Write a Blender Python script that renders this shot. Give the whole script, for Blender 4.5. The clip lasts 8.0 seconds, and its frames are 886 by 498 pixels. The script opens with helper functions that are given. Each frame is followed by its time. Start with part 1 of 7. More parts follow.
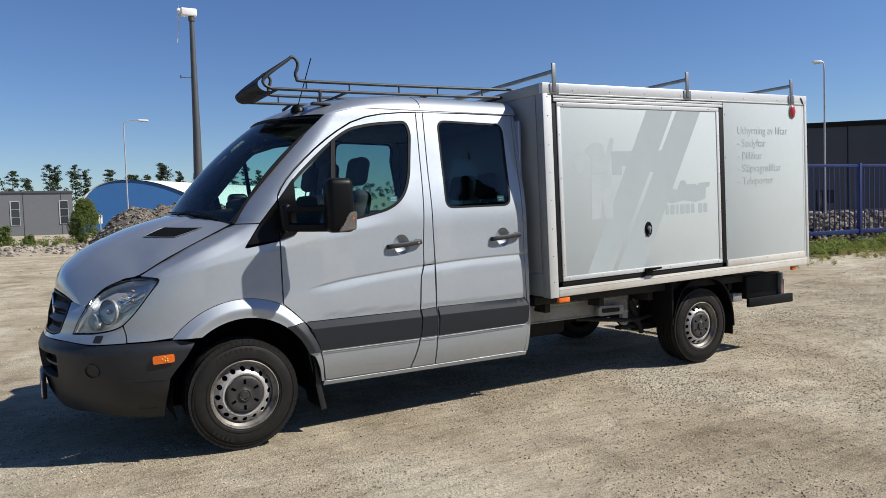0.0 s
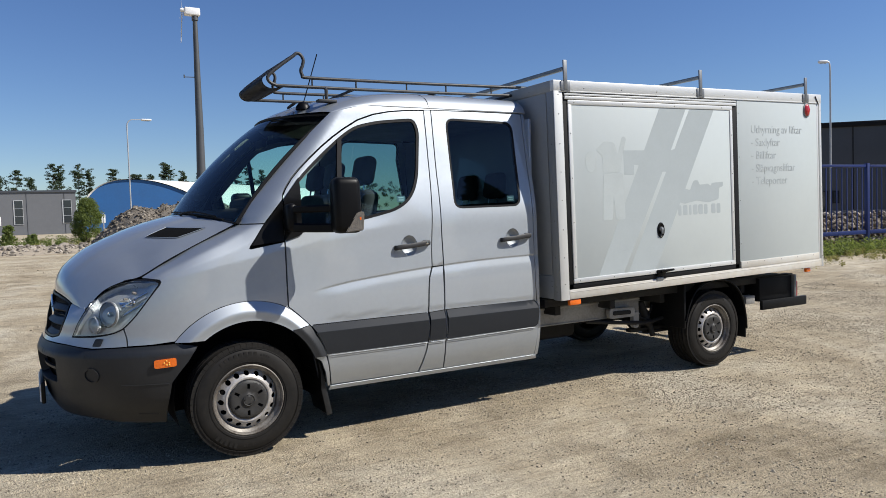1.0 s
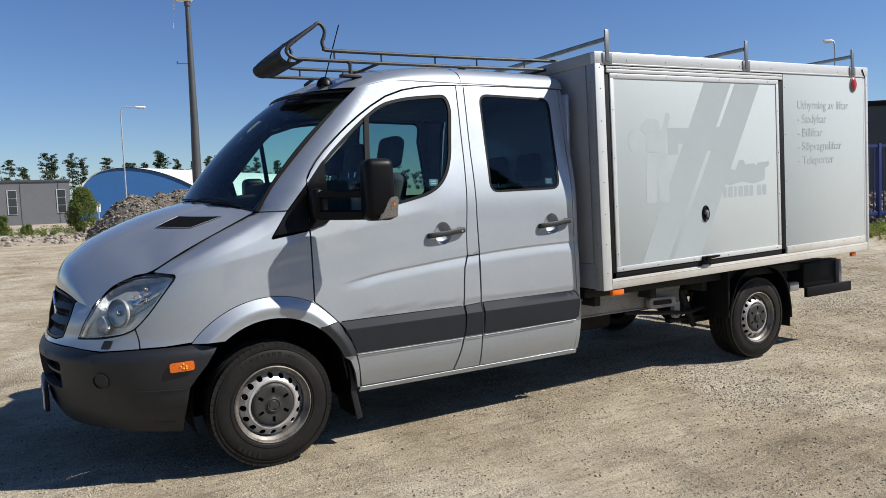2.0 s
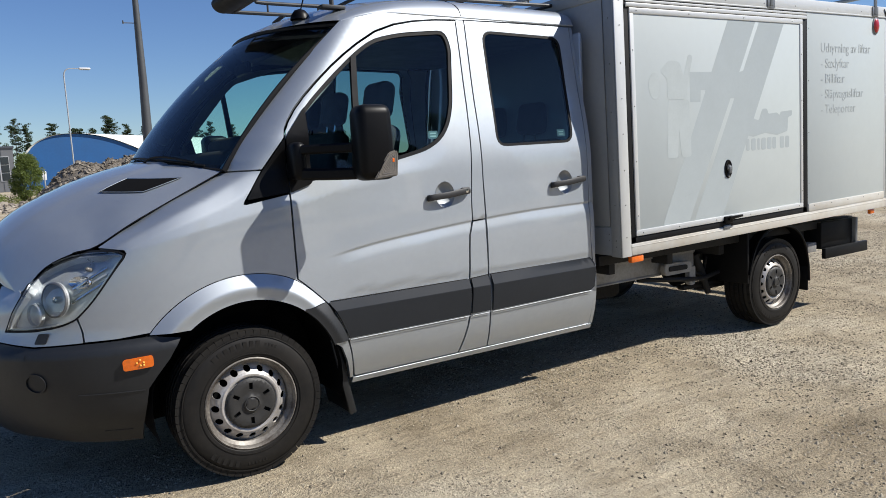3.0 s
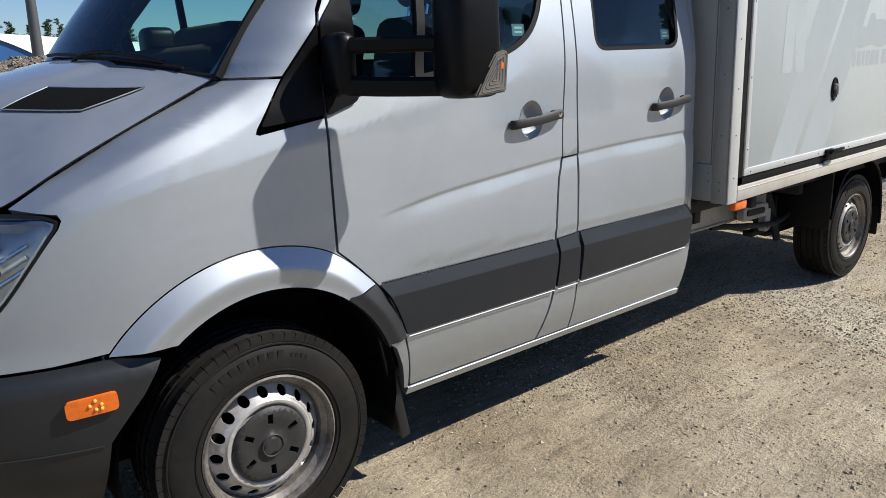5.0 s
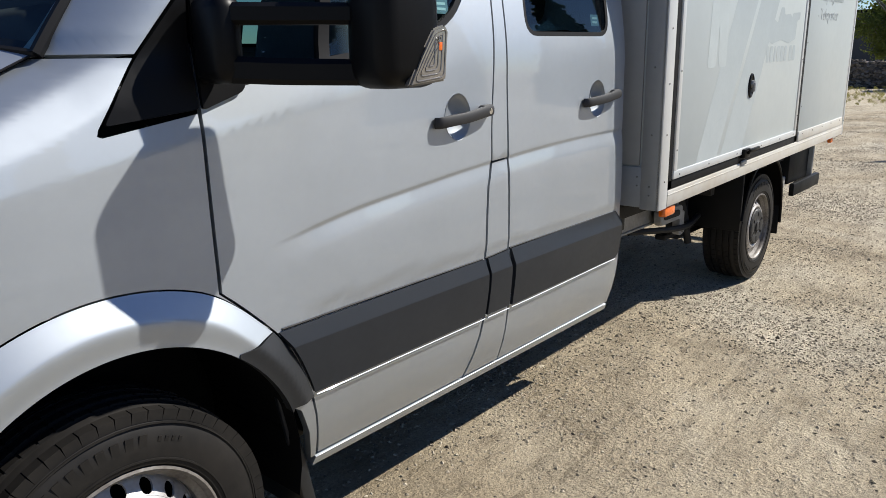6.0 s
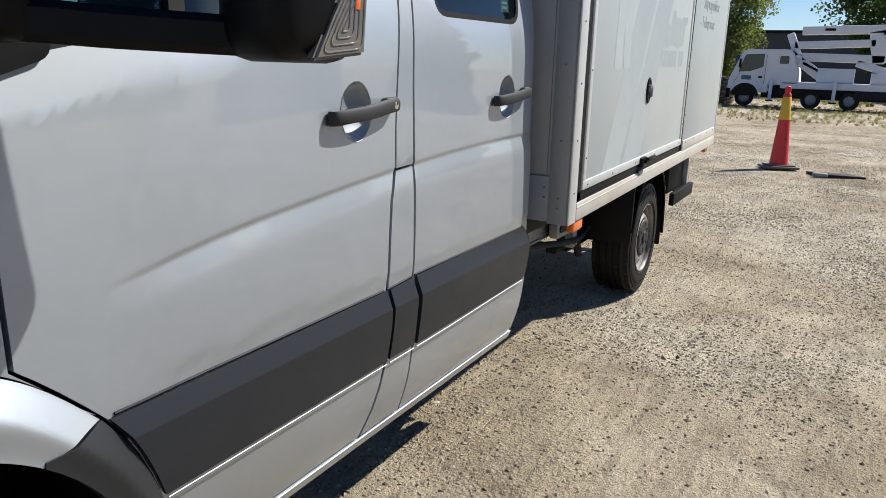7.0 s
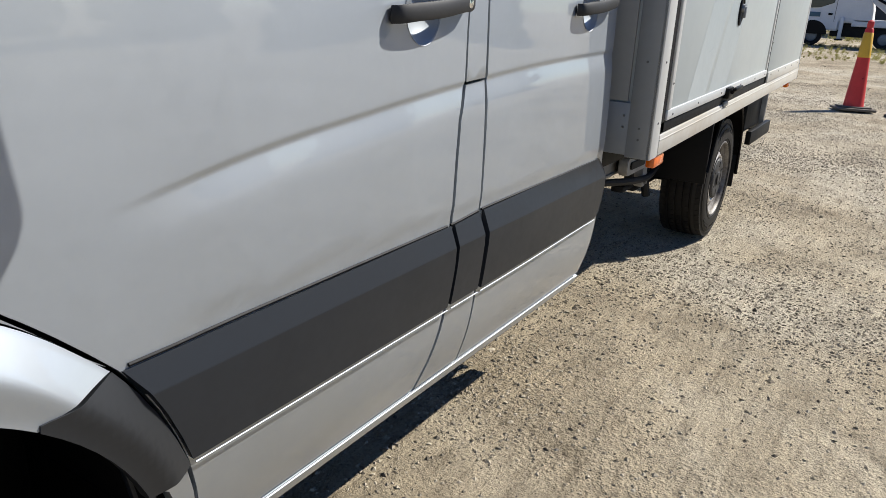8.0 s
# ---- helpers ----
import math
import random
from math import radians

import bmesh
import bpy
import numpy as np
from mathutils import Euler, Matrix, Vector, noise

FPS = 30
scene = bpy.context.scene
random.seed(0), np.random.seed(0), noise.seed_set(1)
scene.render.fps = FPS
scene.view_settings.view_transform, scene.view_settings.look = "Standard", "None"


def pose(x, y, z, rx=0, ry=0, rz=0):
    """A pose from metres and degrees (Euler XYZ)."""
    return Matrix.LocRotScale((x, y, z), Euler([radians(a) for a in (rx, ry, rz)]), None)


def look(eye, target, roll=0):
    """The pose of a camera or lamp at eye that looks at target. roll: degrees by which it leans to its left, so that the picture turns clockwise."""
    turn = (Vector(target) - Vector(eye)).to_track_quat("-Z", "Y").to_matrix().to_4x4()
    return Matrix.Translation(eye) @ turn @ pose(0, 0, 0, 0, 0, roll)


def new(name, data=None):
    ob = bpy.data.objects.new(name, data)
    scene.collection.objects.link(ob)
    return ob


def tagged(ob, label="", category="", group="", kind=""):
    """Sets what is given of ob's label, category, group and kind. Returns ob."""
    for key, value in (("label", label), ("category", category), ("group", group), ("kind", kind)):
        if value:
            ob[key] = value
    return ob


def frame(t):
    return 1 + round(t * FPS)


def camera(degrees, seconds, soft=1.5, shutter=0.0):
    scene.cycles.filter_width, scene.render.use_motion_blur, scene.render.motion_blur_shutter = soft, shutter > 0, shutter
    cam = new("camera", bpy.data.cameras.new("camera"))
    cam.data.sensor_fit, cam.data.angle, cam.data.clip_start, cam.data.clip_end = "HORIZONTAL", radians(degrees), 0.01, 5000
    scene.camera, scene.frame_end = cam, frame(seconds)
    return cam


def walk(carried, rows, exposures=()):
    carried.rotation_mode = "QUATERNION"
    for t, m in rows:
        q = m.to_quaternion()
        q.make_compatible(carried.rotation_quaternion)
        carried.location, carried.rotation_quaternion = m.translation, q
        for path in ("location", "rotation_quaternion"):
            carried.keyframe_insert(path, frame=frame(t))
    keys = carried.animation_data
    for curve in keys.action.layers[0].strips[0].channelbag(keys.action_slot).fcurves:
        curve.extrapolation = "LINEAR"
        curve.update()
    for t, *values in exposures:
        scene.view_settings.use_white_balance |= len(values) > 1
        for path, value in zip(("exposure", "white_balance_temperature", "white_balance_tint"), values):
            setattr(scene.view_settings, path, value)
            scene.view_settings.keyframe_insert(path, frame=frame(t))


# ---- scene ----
cam = camera(62.7, 8.0, soft=0.7)
EXPO = 0.42
PATH = [
    (0, (-1.197, -4.74, 1.485), (-0.201, -3.009, 1.388), -1.9),
    (0.5, (-1.184, -4.707, 1.487), (-0.189, -2.975, 1.392), -1.7),
    (1, (-1.169, -4.604, 1.489), (-0.179, -2.869, 1.392), -1.8),
    (1.5, (-1.192, -4.358, 1.497), (-0.206, -2.622, 1.389), -2.0),
    (1.7, (-1.204, -4.266, 1.497), (-0.218, -2.53, 1.38), -2.2),
    (2.8, (-1.073, -3.531, 1.462), (-0.013, -1.849, 1.244), -3.0),
    (3, (-1.048, -3.383, 1.461), (0.034, -1.718, 1.219), -3.1),
    (3.5, (-1.001, -3.024, 1.486), (0.144, -1.415, 1.169), -2.9),
    (4, (-0.913, -2.678, 1.466), (0.277, -1.117, 1.084), -2.5),
    (4.5, (-0.872, -2.306, 1.476), (0.344, -0.783, 1.029), -2.0),
    (4.7, (-0.9, -2.15, 1.48), (0.316, -0.632, 1.011), -1.8),
    (5.8, (-0.703, -1.559, 1.444), (0.705, -0.23, 0.944), -1.3),
    (6, (-0.622, -1.467, 1.446), (0.852, -0.212, 0.942), -0.7),
    (6.5, (-0.454, -1.247, 1.421), (1.17, -0.189, 0.928), 0.7),
    (7, (-0.298, -1.062, 1.39), (1.403, -0.132, 0.897), 1.8),
    (7.5, (-0.139, -0.915, 1.327), (1.561, -0.008, 0.79), 2.5),
    (8, (-0.101, -0.868, 1.299), (1.503, 0.127, 0.638), 2.8),
]
walk(cam, [(t, look(eye, target, roll)) for t, eye, target, roll in PATH], [(0.0, EXPO), (3.0, EXPO + 0.06), (6.0, EXPO + 0.15), (8.0, EXPO + 0.15)])

# ---- light ----
SUN = Vector((0.84, -0.60, 1.0)).normalized()
world = bpy.data.worlds.new("sky")
scene.world = world
world.use_nodes = True
wn = world.node_tree.nodes
sky = wn.new("ShaderNodeTexSky")
sky.sky_type, sky.sun_disc = "NISHITA", False
sky.sun_elevation = math.asin(SUN.z)
sky.sun_rotation = math.atan2(SUN.x, SUN.y)
sky.air_density, sky.dust_density, sky.ozone_density = 1.0, 0.08, 2.0
wn["Background"].inputs["Strength"].default_value = 0.0645
vivid = wn.new("ShaderNodeHueSaturation")
vivid.inputs["Hue"].default_value, vivid.inputs["Saturation"].default_value = 0.506, 1.12
world.node_tree.links.new(sky.outputs[0], vivid.inputs["Color"])
cool = wn.new("ShaderNodeMix")
cool.data_type, cool.blend_type = "RGBA", "MULTIPLY"
cool.inputs[0].default_value, cool.inputs[7].default_value = 1.0, (0.81, 0.935, 1.16, 1)
world.node_tree.links.new(vivid.outputs[0], cool.inputs[6])
world.node_tree.links.new(cool.outputs[2], wn["Background"].inputs[0])
sun = new("sun", bpy.data.lights.new("sun", "SUN"))
sun.data.energy, sun.data.angle, sun.data.color = 5.0, radians(0.53), (1.0, 0.96, 0.89)
sun.matrix_world = look(SUN * 50, (0, 0, 0))


# ---- materials ----
def mat(name, base, rough=0.5, metal=0.0, vary=0.0, scale=8.0, bump=0.0, bump_scale=60.0, coat=0.0, second=None, dirt=0.0, spec=0.5):
    """A surface: base colour with noise of two scales, optional bump, lacquer and dust."""
    m = bpy.data.materials.new(name)
    m.use_nodes = True
    nt = m.node_tree
    b = nt.nodes["Principled BSDF"]
    b.inputs["Base Color"].default_value = (*base, 1)
    b.inputs["Roughness"].default_value = rough
    b.inputs["Metallic"].default_value = metal
    b.inputs["Coat Weight"].default_value = coat
    b.inputs["Coat Roughness"].default_value = 0.03
    b.inputs["Coat IOR"].default_value = 1.62
    b.inputs["Specular IOR Level"].default_value = spec
    co = nt.nodes.new("ShaderNodeTexCoord")
    if vary or second:
        n1, n2, mx, mp = (nt.nodes.new(k) for k in ("ShaderNodeTexNoise", "ShaderNodeTexNoise", "ShaderNodeMix", "ShaderNodeMapRange"))
        add = nt.nodes.new("ShaderNodeMath")
        n1.inputs["Scale"].default_value, n2.inputs["Scale"].default_value = scale, scale * 9
        n1.inputs["Detail"].default_value = n2.inputs["Detail"].default_value = 5
        for n in (n1, n2):
            nt.links.new(co.outputs["Object"], n.inputs["Vector"])
        add.operation = "MULTIPLY_ADD"
        add.inputs[1].default_value = 0.5
        nt.links.new(n2.outputs[0], add.inputs[0])
        nt.links.new(n1.outputs[0], add.inputs[2])
        mp.inputs[1].default_value, mp.inputs[2].default_value = 0.5, 1.0
        nt.links.new(add.outputs[0], mp.inputs[0])
        mx.data_type = "RGBA"
        other = second or tuple(max(0, c * (1 - vary)) for c in base)
        mx.inputs[6].default_value = (*base, 1)
        mx.inputs[7].default_value = (*other, 1)
        nt.links.new(mp.outputs[0], mx.inputs[0])
        nt.links.new(mx.outputs[2], b.inputs["Base Color"])
        rr = nt.nodes.new("ShaderNodeMapRange")
        rr.inputs[3].default_value, rr.inputs[4].default_value = max(0.02, rough - 0.08 * (vary > 0)), min(1, rough + 0.1 * (vary > 0))
        nt.links.new(add.outputs[0], rr.inputs[0])
        nt.links.new(rr.outputs[0], b.inputs["Roughness"])
    if bump:
        nb, bp = nt.nodes.new("ShaderNodeTexNoise"), nt.nodes.new("ShaderNodeBump")
        nb.inputs["Scale"].default_value, nb.inputs["Detail"].default_value = bump_scale, 6
        bp.inputs["Strength"].default_value, bp.inputs["Distance"].default_value = min(1, bump * 20), bump
        nt.links.new(co.outputs["Object"], nb.inputs["Vector"])
        nt.links.new(nb.outputs[0], bp.inputs["Height"])
        nt.links.new(bp.outputs[0], b.inputs["Normal"])
    return m


def glass(name, tint, gloss_rough=0.0, ior=1.6):
    """A thin tinted pane: see-through colour and a Fresnel mirror gloss."""
    m = bpy.data.materials.new(name)
    m.use_nodes = True
    nt = m.node_tree
    nt.nodes.remove(nt.nodes["Principled BSDF"])
    tr, gl, mx, fr = (nt.nodes.new(k) for k in ("ShaderNodeBsdfTransparent", "ShaderNodeBsdfGlossy", "ShaderNodeMixShader", "ShaderNodeFresnel"))
    tr.inputs[0].default_value = (*tint, 1)
    gl.inputs["Roughness"].default_value = gloss_rough
    fr.inputs[0].default_value = ior
    nt.links.new(fr.outputs[0], mx.inputs[0])
    nt.links.new(tr.outputs[0], mx.inputs[1])
    nt.links.new(gl.outputs[0], mx.inputs[2])
    nt.links.new(mx.outputs[0], nt.nodes["Material Output"].inputs[0])
    return m


PAINT = mat("silver_paint", (0.412, 0.443, 0.474), 0.56, 0.93, vary=0.03, scale=3, coat=1.0)
PLASTIC = mat("grey_plastic", (0.013, 0.0145, 0.017), 0.45, vary=0.25, scale=6, bump=0.0006, bump_scale=500)
TRIM = mat("trim_plastic", (0.019, 0.022, 0.027), 0.36, spec=0.32, vary=0.2, scale=5, bump=0.0005, bump_scale=600)
BLACK = mat("black_plastic", (0.003, 0.003, 0.0035), 0.36, spec=0.16, vary=0.2, scale=9, bump=0.0003, bump_scale=300)
RUBBER = mat("rubber", (0.0075, 0.0072, 0.007), 0.58, second=(0.019, 0.017, 0.015), scale=5, spec=0.22, bump=0.001, bump_scale=120)
HANDLE = mat("handle_plastic", (0.020, 0.020, 0.021), 0.55, vary=0.2, scale=12, bump=0.001, bump_scale=350)
SEAL = mat("rubber_seal", (0.008, 0.008, 0.009), 0.55, spec=0.2, vary=0.3, scale=20)
STEEL = mat("wheel_steel", (0.54, 0.53, 0.52), 0.38, 0.35, second=(0.32, 0.29, 0.26), scale=9, bump=0.0006, bump_scale=90)
RIMLIP = mat("rim_lip", (0.25, 0.235, 0.21), 0.5, 0.3, second=(0.045, 0.032, 0.024), scale=9, bump=0.001, bump_scale=70)
CAP = mat("hub_cap", (0.026, 0.025, 0.024), 0.55, vary=0.3, scale=20, bump=0.0006, bump_scale=150)
CHROME = mat("chrome", (0.75, 0.75, 0.76), 0.12, 1.0)
REFLECT = mat("lamp_reflector", (0.60, 0.63, 0.65), 0.26, 0.45, vary=0.2, scale=14)
AMBER = mat("amber_lens", (0.90, 0.17, 0.008), 0.15, vary=0.25, scale=60, coat=0.6)
REDLENS = mat("red_lens", (0.45, 0.02, 0.02), 0.2, coat=0.5)
CLEARLENS = glass("clear_lens", (0.93, 0.95, 0.96), 0.02)
FROSTED = mat("frosted_lens", (0.20, 0.18, 0.155), 0.12, vary=0.3, scale=40, coat=1.0)
SPOT = mat("amber_facet", (0.95, 0.50, 0.08), 0.2, coat=0.5)
WINDOW = glass("green_glass", (0.62, 0.83, 0.80), 0.0, 1.5)
SCREEN = glass("windscreen_glass", (0.70, 0.88, 0.85), 0.0, 1.62)
PRIVACY = glass("privacy_glass", (0.32, 0.45, 0.45), 0.0, 1.5)
MIRROR = mat("mirror", (0.9, 0.9, 0.9), 0.02, 1.0)
INTERIOR = mat("cab_interior", (0.24, 0.245, 0.245), 0.7, vary=0.3, scale=8, bump=0.001, bump_scale=200)
DASH = mat("dash_plastic", (0.022, 0.023, 0.025), 0.7, vary=0.2, scale=9, bump=0.001, bump_scale=200)
FABRIC = mat("seat_fabric", (0.035, 0.037, 0.042), 0.85, vary=0.3, scale=12, bump=0.002, bump_scale=300)
# near-black for recesses and openings: their shade is put into the colour
VOIDSHADE = mat("shade_backing", (0.004, 0.004, 0.004), 0.8, spec=0.1, vary=0.3, scale=10)
BOXWHITE = mat("box_white", (0.485, 0.528, 0.525), 0.32, vary=0.05, scale=2, bump=0.0008, bump_scale=5)
# box colour greyed for the front, which faces away from the sun: painted shade
BOXSHADE = mat("box_front_shaded", (0.30, 0.312, 0.31), 0.40, 0.1, vary=0.12, scale=3)
ALU = mat("aluminium_profile", (0.62, 0.63, 0.62), 0.36, 0.25, vary=0.08, scale=12, bump=0.0004, bump_scale=300)
ALUDIRTY = mat("dirty_profile", (0.64, 0.63, 0.585), 0.42, 0.15, second=(0.55, 0.50, 0.42), scale=2.5, bump=0.0005, bump_scale=200)
DECAL = mat("faded_decal", (0.400, 0.442, 0.450), 0.32, vary=0.06, scale=6)
PALEFILM = mat("pale_film_trace", (0.450, 0.492, 0.492), 0.32, vary=0.08, scale=9)
INK = mat("faded_writing", (0.405, 0.443, 0.45), 0.45, vary=0.12, scale=25)
BOLT = mat("bolt", (0.16, 0.16, 0.155), 0.4, 0.6)
RACK = mat("rack_steel", (0.022, 0.024, 0.028), 0.55, 0.0, vary=0.3, scale=15)
GALV = mat("galvanised", (0.25, 0.26, 0.27), 0.42, 0.7, vary=0.25, scale=14, bump=0.0004, bump_scale=120)
CHASSIS = mat("chassis_grey", (0.34, 0.335, 0.32), 0.55, 0.1, second=(0.19, 0.18, 0.165), scale=5, bump=0.001, bump_scale=60)
CHASSISDARK = mat("chassis_dark", (0.008, 0.0075, 0.007), 0.7, vary=0.4, scale=8, bump=0.001, bump_scale=80)
GUARD = mat("guard_plastic", (0.0035, 0.004, 0.005), 0.5, spec=0.2, vary=0.2, scale=7)
PLATE = mat("plate_white", (0.75, 0.75, 0.73), 0.35)
STICKER = mat("sticker", (0.06, 0.13, 0.17), 0.5)
STICKERLIGHT = mat("sticker_light", (0.30, 0.42, 0.46), 0.5)



# ---- building helpers ----
def part(name, bm, material, parent=None, label="", smooth=True, normals=None):
    """Links a bmesh as one mesh object, under a thing or a part."""
    me = bpy.data.meshes.new(name)
    bm.to_mesh(me)
    bm.free()
    if material:
        me.materials.append(material)
    if smooth:
        for p in me.polygons:
            p.use_smooth = True
        if normals is None:
            me.set_sharp_from_angle(angle=radians(38))
    if normals is not None:
        me.normals_split_custom_set_from_vertices(normals)
    ob = new(name, me)
    if parent:
        ob.parent = parent
    if label:
        tagged(ob, label)
    return ob


def thing(name, label, category, m=None, group="", kind=""):
    ob = new(name)
    ob.empty_display_size = 0.2
    if m is not None:
        ob.matrix_world = m
    return tagged(ob, label, category, group, kind)


def add_box(bm, lo, hi, bev=0.0, m=None, segs=2):
    size = [b - a for a, b in zip(lo, hi)]
    mid = [(a + b) / 2 for a, b in zip(lo, hi)]
    t = Matrix.Translation(mid) @ Matrix.Diagonal((*size, 1))
    g = bmesh.ops.create_cube(bm, size=1, matrix=t)
    vs = g["verts"]
    if bev:
        es = list({e for v in vs for e in v.link_edges})
        r = bmesh.ops.bevel(bm, geom=es, offset=min(bev, min(size) * 0.45), segments=segs, profile=0.5, affect="EDGES")
        vs = list({v for f in r["faces"] for v in f.verts} | {v for v in vs if v.is_valid})
    if m is not None:
        bmesh.ops.transform(bm, matrix=m, verts=[v for v in vs if v.is_valid])
    return bm


def box(lo, hi, bev=0.0, m=None, segs=2):
    return add_box(bmesh.new(), lo, hi, bev, m, segs)


def add_tube(bm, pts, r, segs=8, closed=False, caps=True, r_end=None):
    """A round bar along a line of points."""
    pts = [Vector(p) for p in pts]
    n = len(pts)
    rings, ref = [], None
    for i, p in enumerate(pts):
        a = pts[i - 1] if (i or closed) else p
        b = pts[(i + 1) % n] if (i < n - 1 or closed) else p
        d = (b - a).normalized()
        if ref is None:
            ref = d.orthogonal().normalized()
        ref = (ref - d * ref.dot(d)).normalized()
        o = d.cross(ref)
        rad = r if r_end is None else r + (r_end - r) * i / (n - 1)
        rings.append([bm.verts.new(p + (ref * math.cos(k * math.tau / segs) + o * math.sin(k * math.tau / segs)) * rad) for k in range(segs)])
    for i in range(n if closed else n - 1):
        A, B = rings[i], rings[(i + 1) % n]
        for k in range(segs):
            bm.faces.new((A[k], A[(k + 1) % segs], B[(k + 1) % segs], B[k]))
    if caps and not closed:
        bm.faces.new(rings[0][::-1])
        bm.faces.new(rings[-1])
    return bm


def add_bar(bm, pts, w, h):
    """A flat bar with softened edges along a line, upright."""
    sec = [(.5, .3), (.3, .5), (-.3, .5), (-.5, .3), (-.5, -.3), (-.3, -.5), (.3, -.5), (.5, -.3)]
    rings = []
    for i, p in enumerate(pts):
        d = (Vector(pts[min(i + 1, len(pts) - 1)]) - Vector(pts[max(i - 1, 0)])).normalized()
        side = d.cross(Vector((0, 0, 1))).normalized()
        rings.append([bm.verts.new(Vector(p) + side * (a * w) + Vector((0, 0, b * h))) for a, b in sec])
    n = len(sec)
    for A, B in zip(rings, rings[1:]):
        for k in range(n):
            bm.faces.new((A[k], A[(k + 1) % n], B[(k + 1) % n], B[k]))
    bm.faces.new(rings[0][::-1])
    bm.faces.new(rings[-1])
    return bm


def tube(pts, r, segs=8, closed=False, r_end=None):
    return add_tube(bmesh.new(), pts, r, segs, closed, r_end=r_end)


def spline(pts, n=6, closed=False):
    """A smooth line through the points, in any dimension."""
    P = [Vector(p) for p in pts]
    out, N = [], len(P)
    for i in range(N if closed else N - 1):
        a = P[(i - 1) % N] if (closed or i) else P[0] * 2 - P[1]
        b, c = P[i], P[(i + 1) % N]
        d = P[(i + 2) % N] if (closed or i < N - 2) else P[-1] * 2 - P[-2]
        for k in range(n):
            t = k / n
            out.append(0.5 * (2 * b + (c - a) * t + (2 * a - 5 * b + 4 * c - d) * t * t + (3 * b - a - 3 * c + d) * t ** 3))
    if not closed:
        out.append(P[-1])
    return out


def rounded(pts, r, n=5):
    """The corners of a flat outline, rounded. r: one radius, or one a corner."""
    out, N = [], len(pts)
    rs = r if hasattr(r, "__len__") else [r] * N
    for i in range(N):
        p, a, b = Vector(pts[i]), Vector(pts[i - 1]), Vector(pts[(i + 1) % N])
        rr = rs[i]
        if rr <= 0:
            out.append(p)
            continue
        u, v = (a - p), (b - p)
        k = min(rr, u.length * 0.49, v.length * 0.49)
        s, e = p + u.normalized() * k, p + v.normalized() * k
        for j in range(n + 1):
            t = j / n
            out.append(s * (1 - t) ** 2 + p * 2 * t * (1 - t) + e * t * t)
    return out


def inset(pts, g):
    """An outline drawn inwards by g."""
    P = [Vector(p[:2]) for p in pts]
    area = sum(a.x * b.y - b.x * a.y for a, b in zip(P, P[1:] + P[:1]))
    sgn = 1 if area > 0 else -1
    out = []
    for i, p in enumerate(P):
        a, b = P[i - 1], P[(i + 1) % len(P)]
        d1, d2 = (p - a), (b - p)
        d1 = d1.normalized() if d1.length > 1e-9 else d2.normalized()
        d2 = d2.normalized() if d2.length > 1e-9 else d1
        n1, n2 = Vector((-d1.y, d1.x)), Vector((-d2.y, d2.x))
        n = (n1 + n2)
        n = n.normalized() if n.length > 1e-6 else n1
        k = max(0.4, n.dot(n1))
        out.append(p + n * sgn * g / k)
    return out


def densify(pts, step):
    out = []
    for i, p in enumerate(pts):
        q = pts[(i + 1) % len(pts)]
        p, q = Vector(p[:2]), Vector(q[:2])
        n = max(1, math.ceil((q - p).length / step))
        out += [p + (q - p) * k / n for k in range(n)]
    return out


def fill(loops, step=0.05, grid=True, cuts=()):
    """A flat sheet within the first outline and outside the others, cut into a grid."""
    bm = bmesh.new()
    for loop in loops:
        vs = [bm.verts.new((p[0], p[1], 0)) for p in loop]
        for a, b in zip(vs, vs[1:] + vs[:1]):
            bm.edges.new((a, b))
    bmesh.ops.triangle_fill(bm, use_beauty=True, use_dissolve=False, edges=bm.edges[:], normal=(0, 0, 1))
    if grid:
        steps = step if hasattr(step, "__len__") else (step, step)
        for ax in (0, 1):
            step = steps[ax]
            vals = [v.co[ax] for v in bm.verts]
            lo, hi = min(vals), max(vals)
            k = math.floor(lo / step) + 1
            no = (1, 0, 0) if ax == 0 else (0, 1, 0)
            while k * step < hi - 1e-5:
                co = [0, 0, 0]
                co[ax] = k * step
                bmesh.ops.bisect_plane(bm, geom=bm.verts[:] + bm.edges[:] + bm.faces[:], dist=1e-5, plane_co=co, plane_no=no)
                k += 1
        for c in cuts:
            bmesh.ops.bisect_plane(bm, geom=bm.verts[:] + bm.edges[:] + bm.faces[:], dist=1e-5, plane_co=(0, c, 0), plane_no=(0, 1, 0))
    return bm


